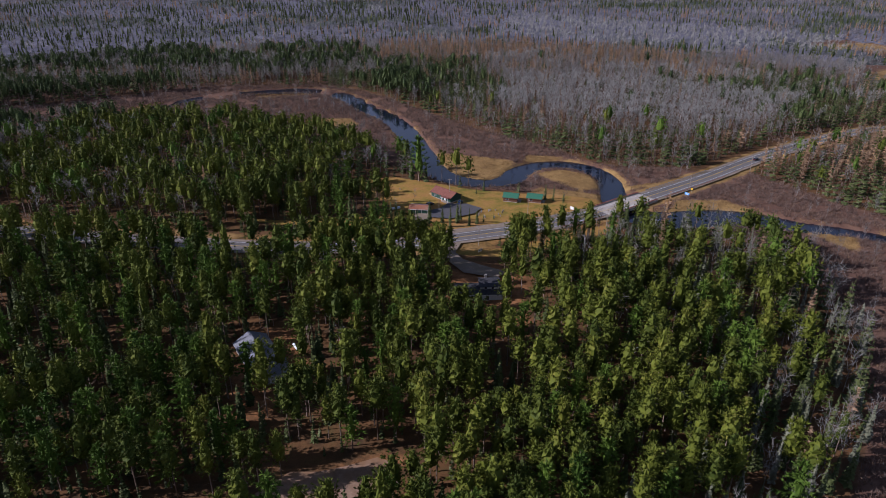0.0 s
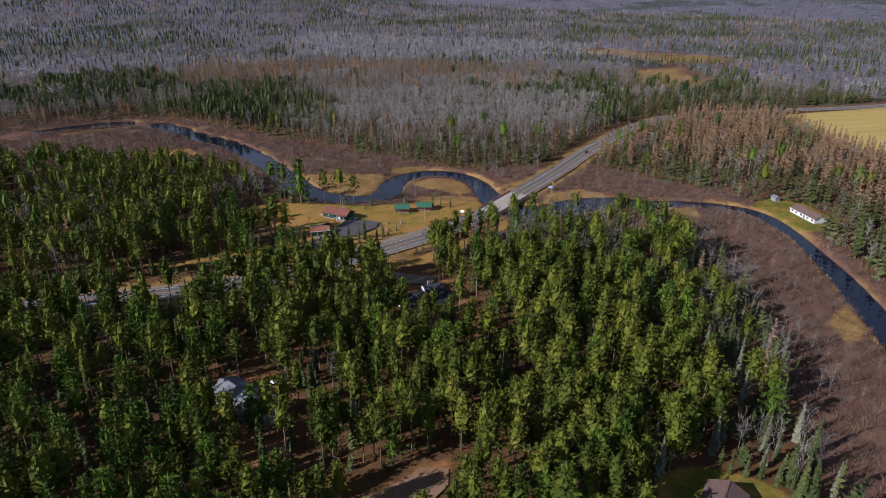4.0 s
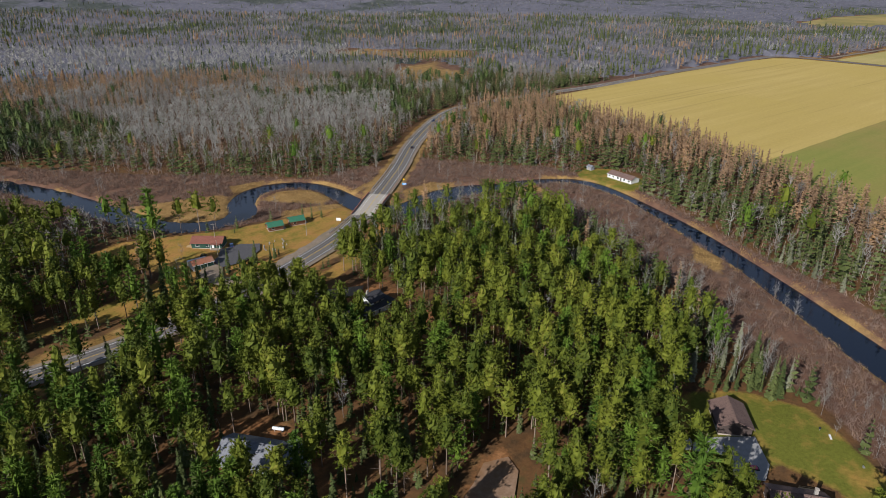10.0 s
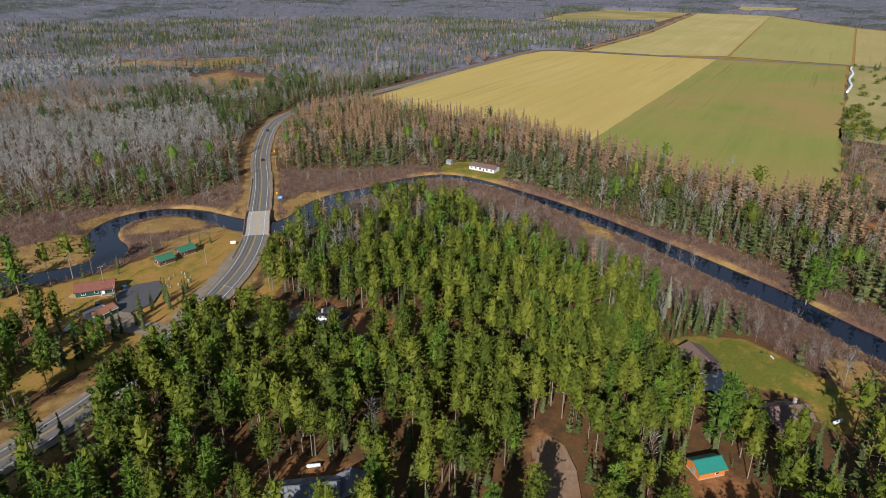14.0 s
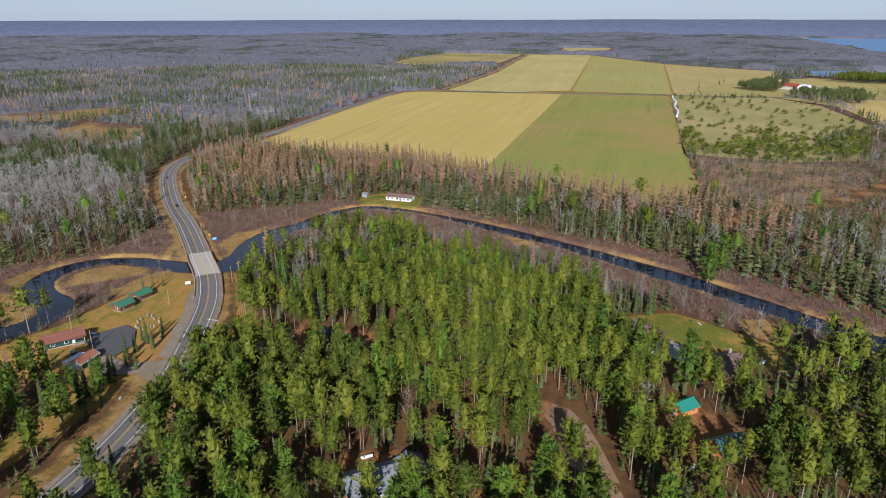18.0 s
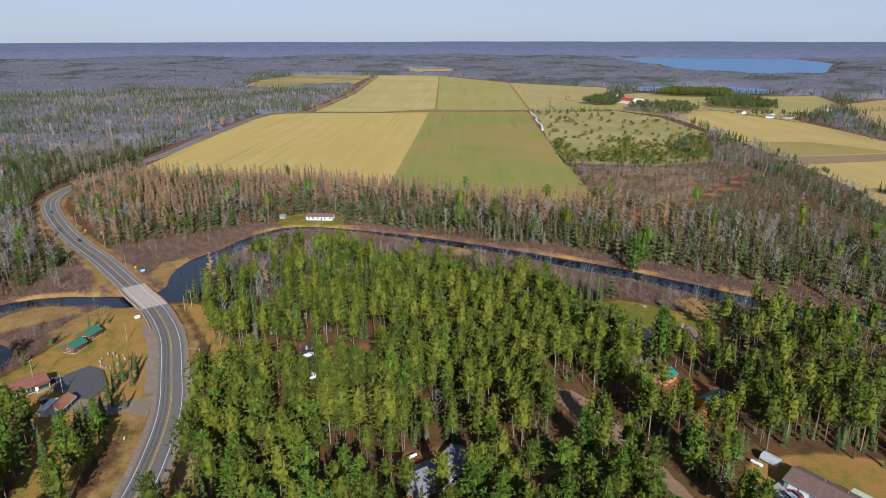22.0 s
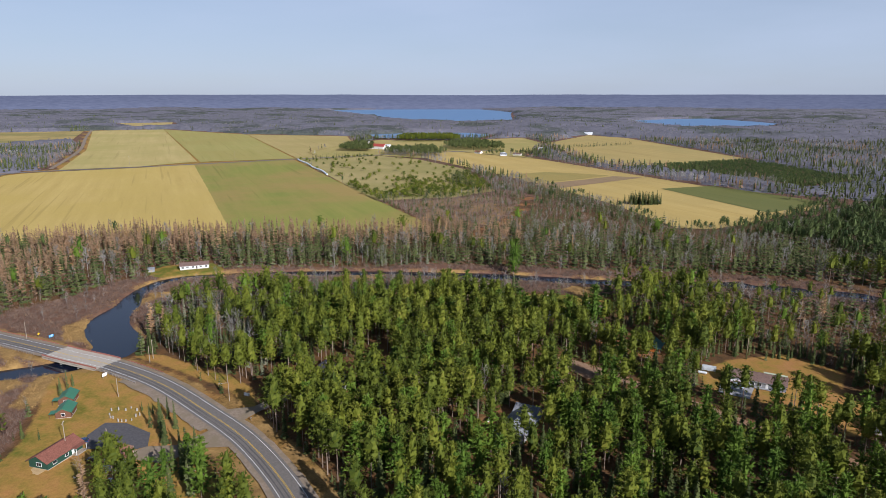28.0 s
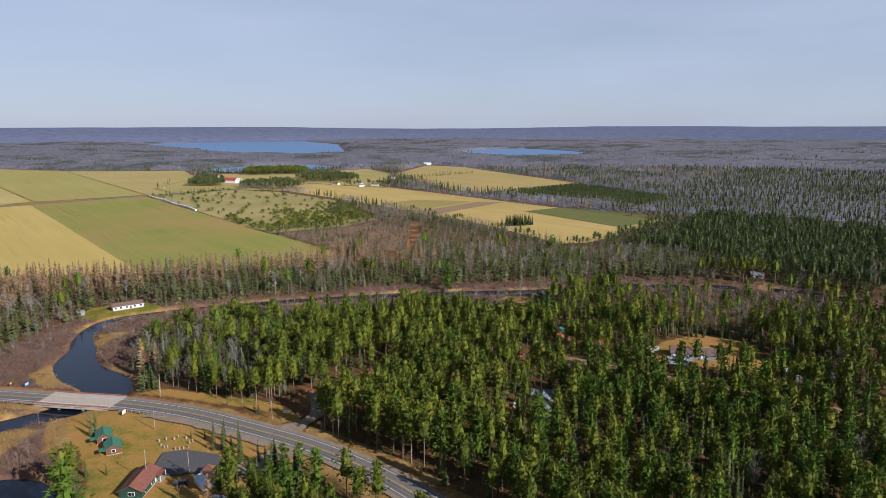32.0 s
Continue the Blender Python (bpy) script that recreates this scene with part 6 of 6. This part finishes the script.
for k, (name, full, mid, mats, label, category, group) in enumerate(TREE_LOOK):
    w = np.where(sort == k)[0]
    w = w[np.argsort(centre[w])]
    first = FIRST.setdefault(k, {})
    rnd = np.random.RandomState(100 + k)
    for i in w[:SINGLES[k]]:
        j = rnd.randint(len(full))
        s = sizes[i] * (0.8 if k == 2 and rnd.uniform() < 0.5 else 1.0)
        m = Matrix.LocRotScale((near[i, 0], near[i, 1], ground_height(near[i:i + 1, 0], near[i:i + 1, 1])[0]), Euler((0, 0, rnd.uniform(0, 6.28))), None)
        if j not in first:
            first[j] = plant_thing(name, full[j], mats, label, category, group)
            ob = first[j]
            ob.matrix_basis = m
        else:
            ob = copy_thing(first[j], m)
        ob.scale = (s * rnd.uniform(0.9, 1.1), s * rnd.uniform(0.9, 1.1), s)
    rest = w[SINGLES[k]:]
    detail = np.minimum(centre, np.hypot(near[:, 0] + 85, near[:, 1] - 160))
    close = rest[detail[rest] < 140]
    scattered(name + "_wood", full, near[close], sizes[close], mats, "dense stand: " + label, "wood", 20 + k)
    wide_ = rest[detail[rest] >= 140]
    if k == 4:
        pale = any_inside(near[wide_], ASPENS)
        scattered("aspen_wood_behind", mid, near[wide_[pale]], sizes[wide_[pale]] * 1.05, (M["pale_bark"], M["aspen"]), "block of pale leafless aspens behind the marsh", "wood", 36)
        wide_ = wide_[~pale]
    scattered(name + "_wood_behind", mid, near[wide_], sizes[wide_], mats, "dense stand: " + label, "wood", 30 + k)

# single trees on lawns, banks and verges
LANDMARKS = [(1, 36.5, 342, 1.45), (1, 120, 37, 1.3), (1, 126, 29, 1.25), (1, 78, 229, 0.95), (1, 20, 96, 1.2), (1, 16, 81, 1.4), (2, 98, 306, 0.6), (2, 101.5, 303, 0.65), (2, 69, 322, 0.5), (2, 64, 317.5, 0.32), (2, 106, 300.5, 0.4), (4, 107.5, 303, 0.5),
             (2, 48, 281.5, 0.81), (2, 44, 277.5, 0.78), (2, 41, 283, 0.62), (2, 29, 280.5, 0.65), (2, 27, 276, 0.56), (2, 53, 277.5, 0.65), (2, 57, 279.5, 0.55), (2, 50, 284.5, 0.72), (2, 35, 283.5, 0.85), (2, 23, 282, 0.68),
             (2, 19, 281, 0.91), (2, 20, 288, 0.65), (2, 17, 286, 0.78), (1, 14, 281.5, 0.72), (2, 10, 285, 0.85), (1, 11, 290, 0.65), (2, 5, 284, 1.04), (1, 8, 279.5, 0.78), (2, 0, 286, 0.98), (1, -6, 284.5, 1.04), (2, -2, 292, 1.04),
             (0, -43, 172, 1.0), (0, -47, 181, 1.05), (0, -44.5, 190, 0.95), (0, -39, 164, 0.9), (1, -49, 174, 0.9), (4, 199, 220, 0.75), (4, 193.5, 228, 0.6), (4, 69.5, 57.5, 0.42), (4, 31, 311, 0.5), (4, 20, 297, 0.55), (2, 72, 91, 0.6), (2, 75, 88.5, 0.55), (2, 77.5, 86, 0.6), (2, 79.5, 82.5, 0.6), (2, 81, 79.5, 0.55),
             (2, 60.5, 281, 0.3), (2, 66, 283.5, 0.28), (2, 33, 346, 0.9), (2, 41, 345, 0.7), (0, 38, 241, 0.9), (0, 70, 249, 0.95), (0, 76, 252, 0.9), (0, 82, 253, 1), (0, 66, 245, 1), (0, 90, 255, 0.95), (1, 96, 254, 0.9)]
for n_, (k, x, y, s) in enumerate(LANDMARKS):
    base = FIRST[k][sorted(FIRST[k])[n_ % len(FIRST[k])]]
    ob = copy_thing(base, Matrix.LocRotScale((x, y, ground_height(np.array([x * 1.0]), np.array([y * 1.0]))[0]), Euler((0, 0, n_ * 1.9)), None))
    ob.scale = (s * (1.1 if k == 1 else 1.0), s * (1.1 if k == 1 else 1.0), s)

# grey lichen-hung spruces along the wet edge
hoary = jitter(40, 200, 60, 260, 11, 33)
hoary = hoary[~open_ground(hoary) & ~any_inside(hoary, MARSH) & ~any_inside(hoary, YARDS) & (gap(hoary[:, 0], hoary[:, 1], RIVER) < 85)]
scattered("lichen_spruces", SPRUCES, hoary, np.random.RandomState(34).uniform(0.6, 1.0, len(hoary)), (M["bark"], M["lichen"]), "pale grey lichen-hung spruces at the wood edge", "wood", 69)

# saplings and brush under the trees
young = jitter(-170, 260, 20, 420, 6.0, 25)
young = young[in_view(young) & ~open_ground(young) & ~any_inside(young, MARSH) & ~any_inside(young, YARDS)]
rnd = np.random.RandomState(26)
young = young[rnd.uniform(size=len(young)) < 0.8]
scattered("spruce_saplings", MID_SPRUCES, young, rnd.uniform(0.22, 0.58, len(young)), (M["bark"], M["spruce"]), "young dark spruces under the pines", "saplings", 66)
brush = jitter(-300, 700, -240, 800, 5.5, 27)
rc = np.hypot(brush[:, 0] - 10, brush[:, 1] - 190)
brush = brush[(rc > 170) & (rc < 600) & in_view(brush)]
brush = brush[(regions(brush)[:, :2].sum(1) < 0.3)]
brush = brush[~open_ground(brush) & ~any_inside(brush, MARSH)]
scattered("brushwood", [shrub(k, 10) for k in (7, 8, 9)], brush, rnd.uniform(1.0, 2.0, len(brush)), (M["bark"], M["brush"]), "brown leafless brush under the bare trees", "shrubs", 67)

ring = jitter(-560, 720, -420, 900, 5.3, 2)
rc = np.hypot(ring[:, 0] - 10, ring[:, 1] - 190)
ring = ring[(rc >= 330) & (rc < 640) & in_view(ring)]
ring = ring[~open_ground(ring) & ~any_inside(ring, MARSH) & ~inside(ring[:, 0], ring[:, 1], PLANTATION)]
bushy = inside(ring[:, 0], ring[:, 1], CLEARINGS[2])
scrubby = inside(ring[:, 0], ring[:, 1], [(60, 20), (225, 20), (420, -60), (380, -225), (100, -178), (40, -90)])
ring = ring[np.random.RandomState(28).uniform(size=len(ring)) < np.where(bushy, 0.35, np.where(scrubby, 0.62, 1.0))]
sort = kinds(ring, 8)
small = np.where(inside(ring[:, 0], ring[:, 1], CLEARINGS[2]) | ((ring[:, 1] < 20) & (ring[:, 0] > 60)), 0.55, 0.9)
sizes = np.random.RandomState(9).uniform(0.75, 1.18, len(ring)) * small
for k, (name, full, mid, mats, label, category, group) in enumerate(TREE_LOOK):
    w = np.where(sort == k)[0]
    if k == 4:
        pale = any_inside(ring[w], ASPENS) | ((wave(ring[w, 0], ring[w, 1], 150, 41) > 0.45) & (ring[w, 1] > 250))
        scattered("aspen_wood_across", mid, ring[w[pale]], sizes[w[pale]] * 1.05, (M["pale_bark"], M["aspen"]), "block of pale leafless aspens across the river", "wood", 47)
        w = w[~pale]
    if k < 2:
        mats, label = (M["bark"], M["dark_pine"]), "tall dark green pines"
    scattered(name + "_wood_across", mid, ring[w], sizes[w], mats, "wood across the river: " + label, "wood", 40 + k)

far = jitter(-1400, 2000, -1500, 2000, 9.5, 3)
rc = np.hypot(far[:, 0] - 10, far[:, 1] - 190)
far = far[(rc >= 640) & (rc < 1500) & in_view(far)]
far = far[~open_ground(far) & ~inside(far[:, 0], far[:, 1], PLANTATION)]
sort = kinds(far, 10)
sizes = np.random.RandomState(11).uniform(0.75, 1.15, len(far))
dark, rusty = sort <= 2, sort == 3
scattered("far_spruce_wood", FAR_CONIFERS, far[dark], sizes[dark], (M["bark"], M["spruce"]), "distant dark spruce wood", "wood", 51)
scattered("far_larch_wood", FAR_CONIFERS, far[rusty], sizes[rusty], (M["bark"], M["larch"]), "distant rusty larch wood", "wood", 52)
bare = ~dark & ~rusty
pale = bare & (any_inside(far, ASPENS) | (wave(far[:, 0], far[:, 1], 190, 42) > 0.8))
bare &= ~pale
scattered("far_aspen_wood", FAR_BARES, far[pale], sizes[pale] * 1.1, (M["bark"], M["aspen"]), "distant blocks of pale leafless aspens", "wood", 57)
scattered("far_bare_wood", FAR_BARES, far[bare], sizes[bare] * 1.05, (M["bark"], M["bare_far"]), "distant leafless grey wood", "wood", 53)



def canopy(name, p, step, low, high, material, label, seed):
    """The closed roof of distant woods: a bumpy sheet over the wooded ground."""
    r = np.random.RandomState(seed)
    ij = np.round(p / step).astype(int)
    keep = sorted({(a, b) for a, b in ij.tolist()})
    index, v, f = {}, [], []
    for a, b in keep:
        quad = []
        for da, db in ((0, 0), (1, 0), (1, 1), (0, 1)):
            key = (a + da, b + db)
            if key not in index:
                index[key] = len(index)
                v.append(key)
            quad.append(index[key])
        f.append(quad)
    v = np.array(v, float) * step - step / 2
    v = v + r.uniform(-0.4, 0.4, v.shape) * step
    used = np.bincount(np.array(f).ravel(), minlength=len(v))
    z = ground_height(v[:, 0], v[:, 1]) + np.where(used == 4, r.uniform(low, high, len(v)), -1.5)
    me = raw_mesh(name, np.column_stack([v, z]), np.array(f), [material])
    tagged(new(name, me), label, "wood", kind="stuff")


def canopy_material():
    m, nt, b = nodes("haze_tinted_canopy", 1.0, 0, 0.0)
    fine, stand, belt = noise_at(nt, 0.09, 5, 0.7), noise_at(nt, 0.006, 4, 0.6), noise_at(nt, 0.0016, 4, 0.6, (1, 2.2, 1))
    # bluish mauve over the twigs' own grey: distance haze put into the colour
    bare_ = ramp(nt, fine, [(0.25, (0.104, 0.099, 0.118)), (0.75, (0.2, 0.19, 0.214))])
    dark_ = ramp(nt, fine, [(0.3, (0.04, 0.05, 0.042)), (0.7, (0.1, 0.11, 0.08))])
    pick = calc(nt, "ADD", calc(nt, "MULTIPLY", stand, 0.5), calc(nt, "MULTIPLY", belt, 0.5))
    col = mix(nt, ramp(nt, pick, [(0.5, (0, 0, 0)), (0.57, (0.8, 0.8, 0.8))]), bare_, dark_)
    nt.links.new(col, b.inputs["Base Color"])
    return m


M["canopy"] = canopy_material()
rim = np.vstack([np.array(np.meshgrid(np.arange(-1540, 1600, 14.0), np.arange(-1400, 1800, 14.0))).reshape(2, -1).T,
                 np.array(np.meshgrid(np.arange(-4400, 4500, 22.0), np.arange(-4400, 4700, 22.0))).reshape(2, -1).T])
first_grid = np.arange(len(rim)) < len(np.arange(-1540, 1600, 14.0)) * len(np.arange(-1400, 1800, 14.0))
rc = np.hypot(rim[:, 0] - 10, rim[:, 1] - 190)
keep = in_view(rim) & np.where(first_grid, (rc >= 660) & (rc < 1500), (rc >= 1480) & (rc < 4450))
rim, first_grid = rim[keep], first_grid[keep]
shut = open_ground(rim) | inside(rim[:, 0], rim[:, 1], PLANTATION)
for poly in list(FIELDS.values()) + LAKES + [FARMLAND] + CLEARINGS[:2]:
    shut |= edge(rim[:, 0], rim[:, 1], poly) < 15
rim, first_grid = rim[~shut], first_grid[~shut]
rc = np.hypot(rim[:, 0] - 10, rim[:, 1] - 190)
canopy("distant_woods", rim[first_grid], 14, 2.5, 7.5, M["canopy"], "closed grey-mauve crown layer of distant leafless woods, tinted for haze", 54)
canopy("horizon_woods", rim[~first_grid], 22, 5.0, 13.0, M["canopy"], "mauve-grey woods reaching to the horizon, tinted for haze", 55)
rnd = np.random.RandomState(12)
spot = rim[(rc > 1450) & (rc < 3200)]
spot = spot[rnd.uniform(size=len(spot)) < np.clip(0.1 + 0.5 * wave(spot[:, 0], spot[:, 1], 260, 15), 0.01, 0.7)]
leafless = rim[(rc > 1450) & (rc < 2300)]
leafless = leafless[rnd.uniform(size=len(leafless)) < np.clip(0.4 + 0.4 * wave(leafless[:, 0], leafless[:, 1], 300, 16), 0.1, 0.8)]
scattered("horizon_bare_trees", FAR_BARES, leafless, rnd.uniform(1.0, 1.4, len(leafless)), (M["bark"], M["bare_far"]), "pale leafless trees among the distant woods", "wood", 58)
scattered("horizon_conifers", FAR_CONIFERS, spot, rnd.uniform(0.9, 1.3, len(spot)), (M["bark"], M["spruce"]), "dark conifers among the distant woods", "wood", 56)

# brown brush on the old clearing
thick = jitter(200, 425, -190, -5, 3.6, 29)
thick = thick[inside(thick[:, 0], thick[:, 1], CLEARINGS[2]) & ~open_ground(thick)]
scattered("clearing_brush", [shrub(k, 9) for k in (11, 12, 13)], thick, np.random.RandomState(30).uniform(0.8, 1.6, len(thick)), (M["bark"], M["brush"]), "brown leafless brush on an old clearing", "shrubs", 68)


def line_of_trees(name, points, width, step, makers, mats, low, high, label, seed):
    """A hedge or row of trees along a line."""
    line = spline(points, step)
    r = np.random.RandomState(seed)
    p = np.repeat(line, max(1, int(width / step)), 0) + r.uniform(-0.5, 0.5, (len(line) * max(1, int(width / step)), 2)) * width
    scattered(name, makers, p, r.uniform(low, high, len(p)), mats, label, "trees", seed)


line_of_trees("yard_spruce_belt", [(-34, 66), (-42, 55), (-54, 42), (-70, 33), (-92, 30)], 11, 3.2, SPRUCES, (M["bark"], M["spruce"]), 0.35, 0.65, "belt of young spruces behind the ranch yard", 82)
line_of_trees("pasture_edge_spruces", [(540, -310), (525, -250), (470, -205), (405, -228), (340, -228), (262, -206), (200, -186), (140, -172)], 22, 5, MID_SPRUCES, (M["bark"], M["spruce"]), 0.4, 0.95, "dark spruces along the pasture edge", 71)
line_of_trees("field_hedge", [(690, -545), (640, -540), (450, -472), (304, -452), (231, -455), (101, -440)], 24, 6, MID_BARES, (M["pale_bark"], M["brush"]), 0.3, 0.6, "brown leafless hedge between the fields", 72)
line_of_trees("field_tree_row", [(779, -749), (743, -917)], 12, 6, MID_SPRUCES, (M["bark"], M["spruce"]), 0.5, 0.8, "row of dark conifers on the meadow", 73)
line_of_trees("lane_tree_row", [(2100, -20), (2184, -48), (2300, -60)], 40, 12, FAR_CONIFERS, (M["bark"], M["spruce"]), 0.8, 1.1, "distant conifer row", 74)
def grove(name, poly, step, makers, mats, low, high, label, seed):
    """Trees that fill a patch of the plan."""
    a = np.array(poly, float)
    p = jitter(a[:, 0].min(), a[:, 0].max(), a[:, 1].min(), a[:, 1].max(), step, seed)
    p = p[inside(p[:, 0], p[:, 1], poly)]
    scattered(name, makers, p, np.random.RandomState(seed).uniform(low, high, len(p)), mats, label, "trees", seed)


grove("far_field_spruces", [(1790, 362), (1790, 300), (1967, 325), (2200, 212), (2230, 300), (1930, 400)], 14, FAR_CONIFERS, (M["bark"], M["spruce"]), 0.9, 1.2, "dark conifer block behind the distant hay field", 84)
line_of_trees("far_field_row", [(2275, 210), (2290, 74), (2255, -75)], 30, 10, FAR_CONIFERS, (M["bark"], M["spruce"]), 0.7, 1.0, "row of dark conifers behind the distant fields", 85)
grove("farm_windbreak", [(1010, -325), (975, -340), (955, -372), (1060, -440), (1110, -425)], 6, LOW_PINES, (M["bark"], M["spruce"]), 0.6, 0.9, "dark pines round the farm", 75)
grove("farm_grove", [(905, -362), (865, -365), (800, -380), (800, -440), (905, -480), (930, -415)], 6.5, LOW_PINES, (M["bark"], M["spruce"]), 0.55, 0.9, "dark pine grove before the farm", 76)
grove("farm_grove_behind", [(1150, -560), (1110, -600), (1050, -690), (1160, -740), (1230, -640)], 8, LOW_PINES, (M["bark"], M["pine"]), 0.8, 1.0, "green pine plantation behind the farm", 83)
grove("farm_grove_south", [(965, -560), (880, -520), (800, -590), (880, -650), (1000, -670)], 8, LOW_PINES, (M["bark"], M["spruce"]), 0.65, 0.95, "dark pine grove beside the farm", 77)
line_of_trees("farm_yard_trees", [(880, -345), (840, -360), (790, -372), (730, -371)], 26, 7, MID_BARES, (M["pale_bark"], M["bare"]), 0.5, 0.9, "bare and dark trees before the farm", 78)
line_of_trees("pasture_spruce_row", [(885, -205), (880, -250), (875, -305)], 14, 5, MID_SPRUCES, (M["bark"], M["spruce"]), 0.5, 0.8, "row of spruces on the pasture", 79)
line_of_trees("pond_spruces", [(242, -252), (232, -262), (224, -275)], 12, 2.4, SPRUCES, (M["bark"], M["spruce"]), 0.7, 1.1, "clump of dark spruces at the field pond", 80)
line_of_trees("house_yard_trees", [(760, -500), (740, -560), (690, -570)], 20, 7, LOW_PINES, (M["bark"], M["spruce"]), 0.4, 0.7, "trees among the distant houses", 81)

# marsh shrubs and sedge
wet = jitter(-420, 300, -130, 630, 2.3, 13)
wet = wet[in_view(wet) & any_inside(wet, MARSH)]
wet = wet[(gap(wet[:, 0], wet[:, 1], RIVER) > 1.8) & (gap(wet[:, 0], wet[:, 1], ROAD) > 11) & ~any_inside(wet, LAWNS)]
sedgy = any_inside(wet, SEDGE) | ((gap(wet[:, 0], wet[:, 1], RIVER) < 4.5) & (wave(wet[:, 0], wet[:, 1], 60, 23) > -0.3))
rnd = np.random.RandomState(14)
patch = wave(wet[:, 0], wet[:, 1], 30, 16)
woody = wet[~sedgy & (patch > -0.75)]
scattered("alder_thicket", [shrub(k, 17) for k in (1, 2, 3, 4)], woody, rnd.uniform(0.6, 1.25, len(woody)), (M["bark"], M["shrub"]), "mauve-brown leafless alder thicket in the marsh", "shrubs", 61)
sedges = wet[sedgy]
scattered("sedge_marsh", [grass(k) for k in (1, 2, 3)], sedges, rnd.uniform(0.7, 1.3, len(sedges)), (M["bark"], M["sedge"]), "tan dry sedge along the river", "grass", 62)
tall = wet[~sedgy & (rnd.uniform(size=len(wet)) < 0.02)]
scattered("marsh_bare_trees", BARES, tall, rnd.uniform(0.35, 0.8, len(tall)), (M["pale_bark"], M["bare"]), "scattered leafless trees in the marsh", "trees", 63)

# young pines of the plantation and shrubs of the dry pasture
rows = jitter(150, 460, -800, -520, 7, 17)
rows = rows[inside(rows[:, 0], rows[:, 1], PLANTATION)]
scattered("pine_plantation", [(None, (c[0] * np.array([1.5, 1.5, 0.75]) - np.array([0, 0, 3.0]), c[1])) for t_, c in LOW_PINES], rows, np.full(len(rows), 0.5), (M["bark"], M["dark_pine"]), "dense young green pine plantation", "wood", 64)
bushes = jitter(380, 910, -370, -40, 7.5, 18)
bushes = bushes[inside(bushes[:, 0], bushes[:, 1], FIELDS["scrub"])]
keep = np.random.RandomState(19).uniform(size=len(bushes)) < np.clip(0.07 + 0.5 * (1 - smooth(420, 640, bushes[:, 0])) * (1 + wave(bushes[:, 0], bushes[:, 1], 90, 20)) + 0.5 * (bushes[:, 0] < 480), 0, 0.8)
bushes = bushes[keep]
scattered("pasture_pines", [(None, (c[0] * np.array([1.7, 1.7, 0.75]) - np.array([0, 0, 3.0]), c[1])) for t_, c in LOW_PINES], bushes, np.random.RandomState(21).uniform(0.3, 0.65, len(bushes)), (M["bark"], M["pine"]), "low bushy pines on dry pasture", "trees", 65)
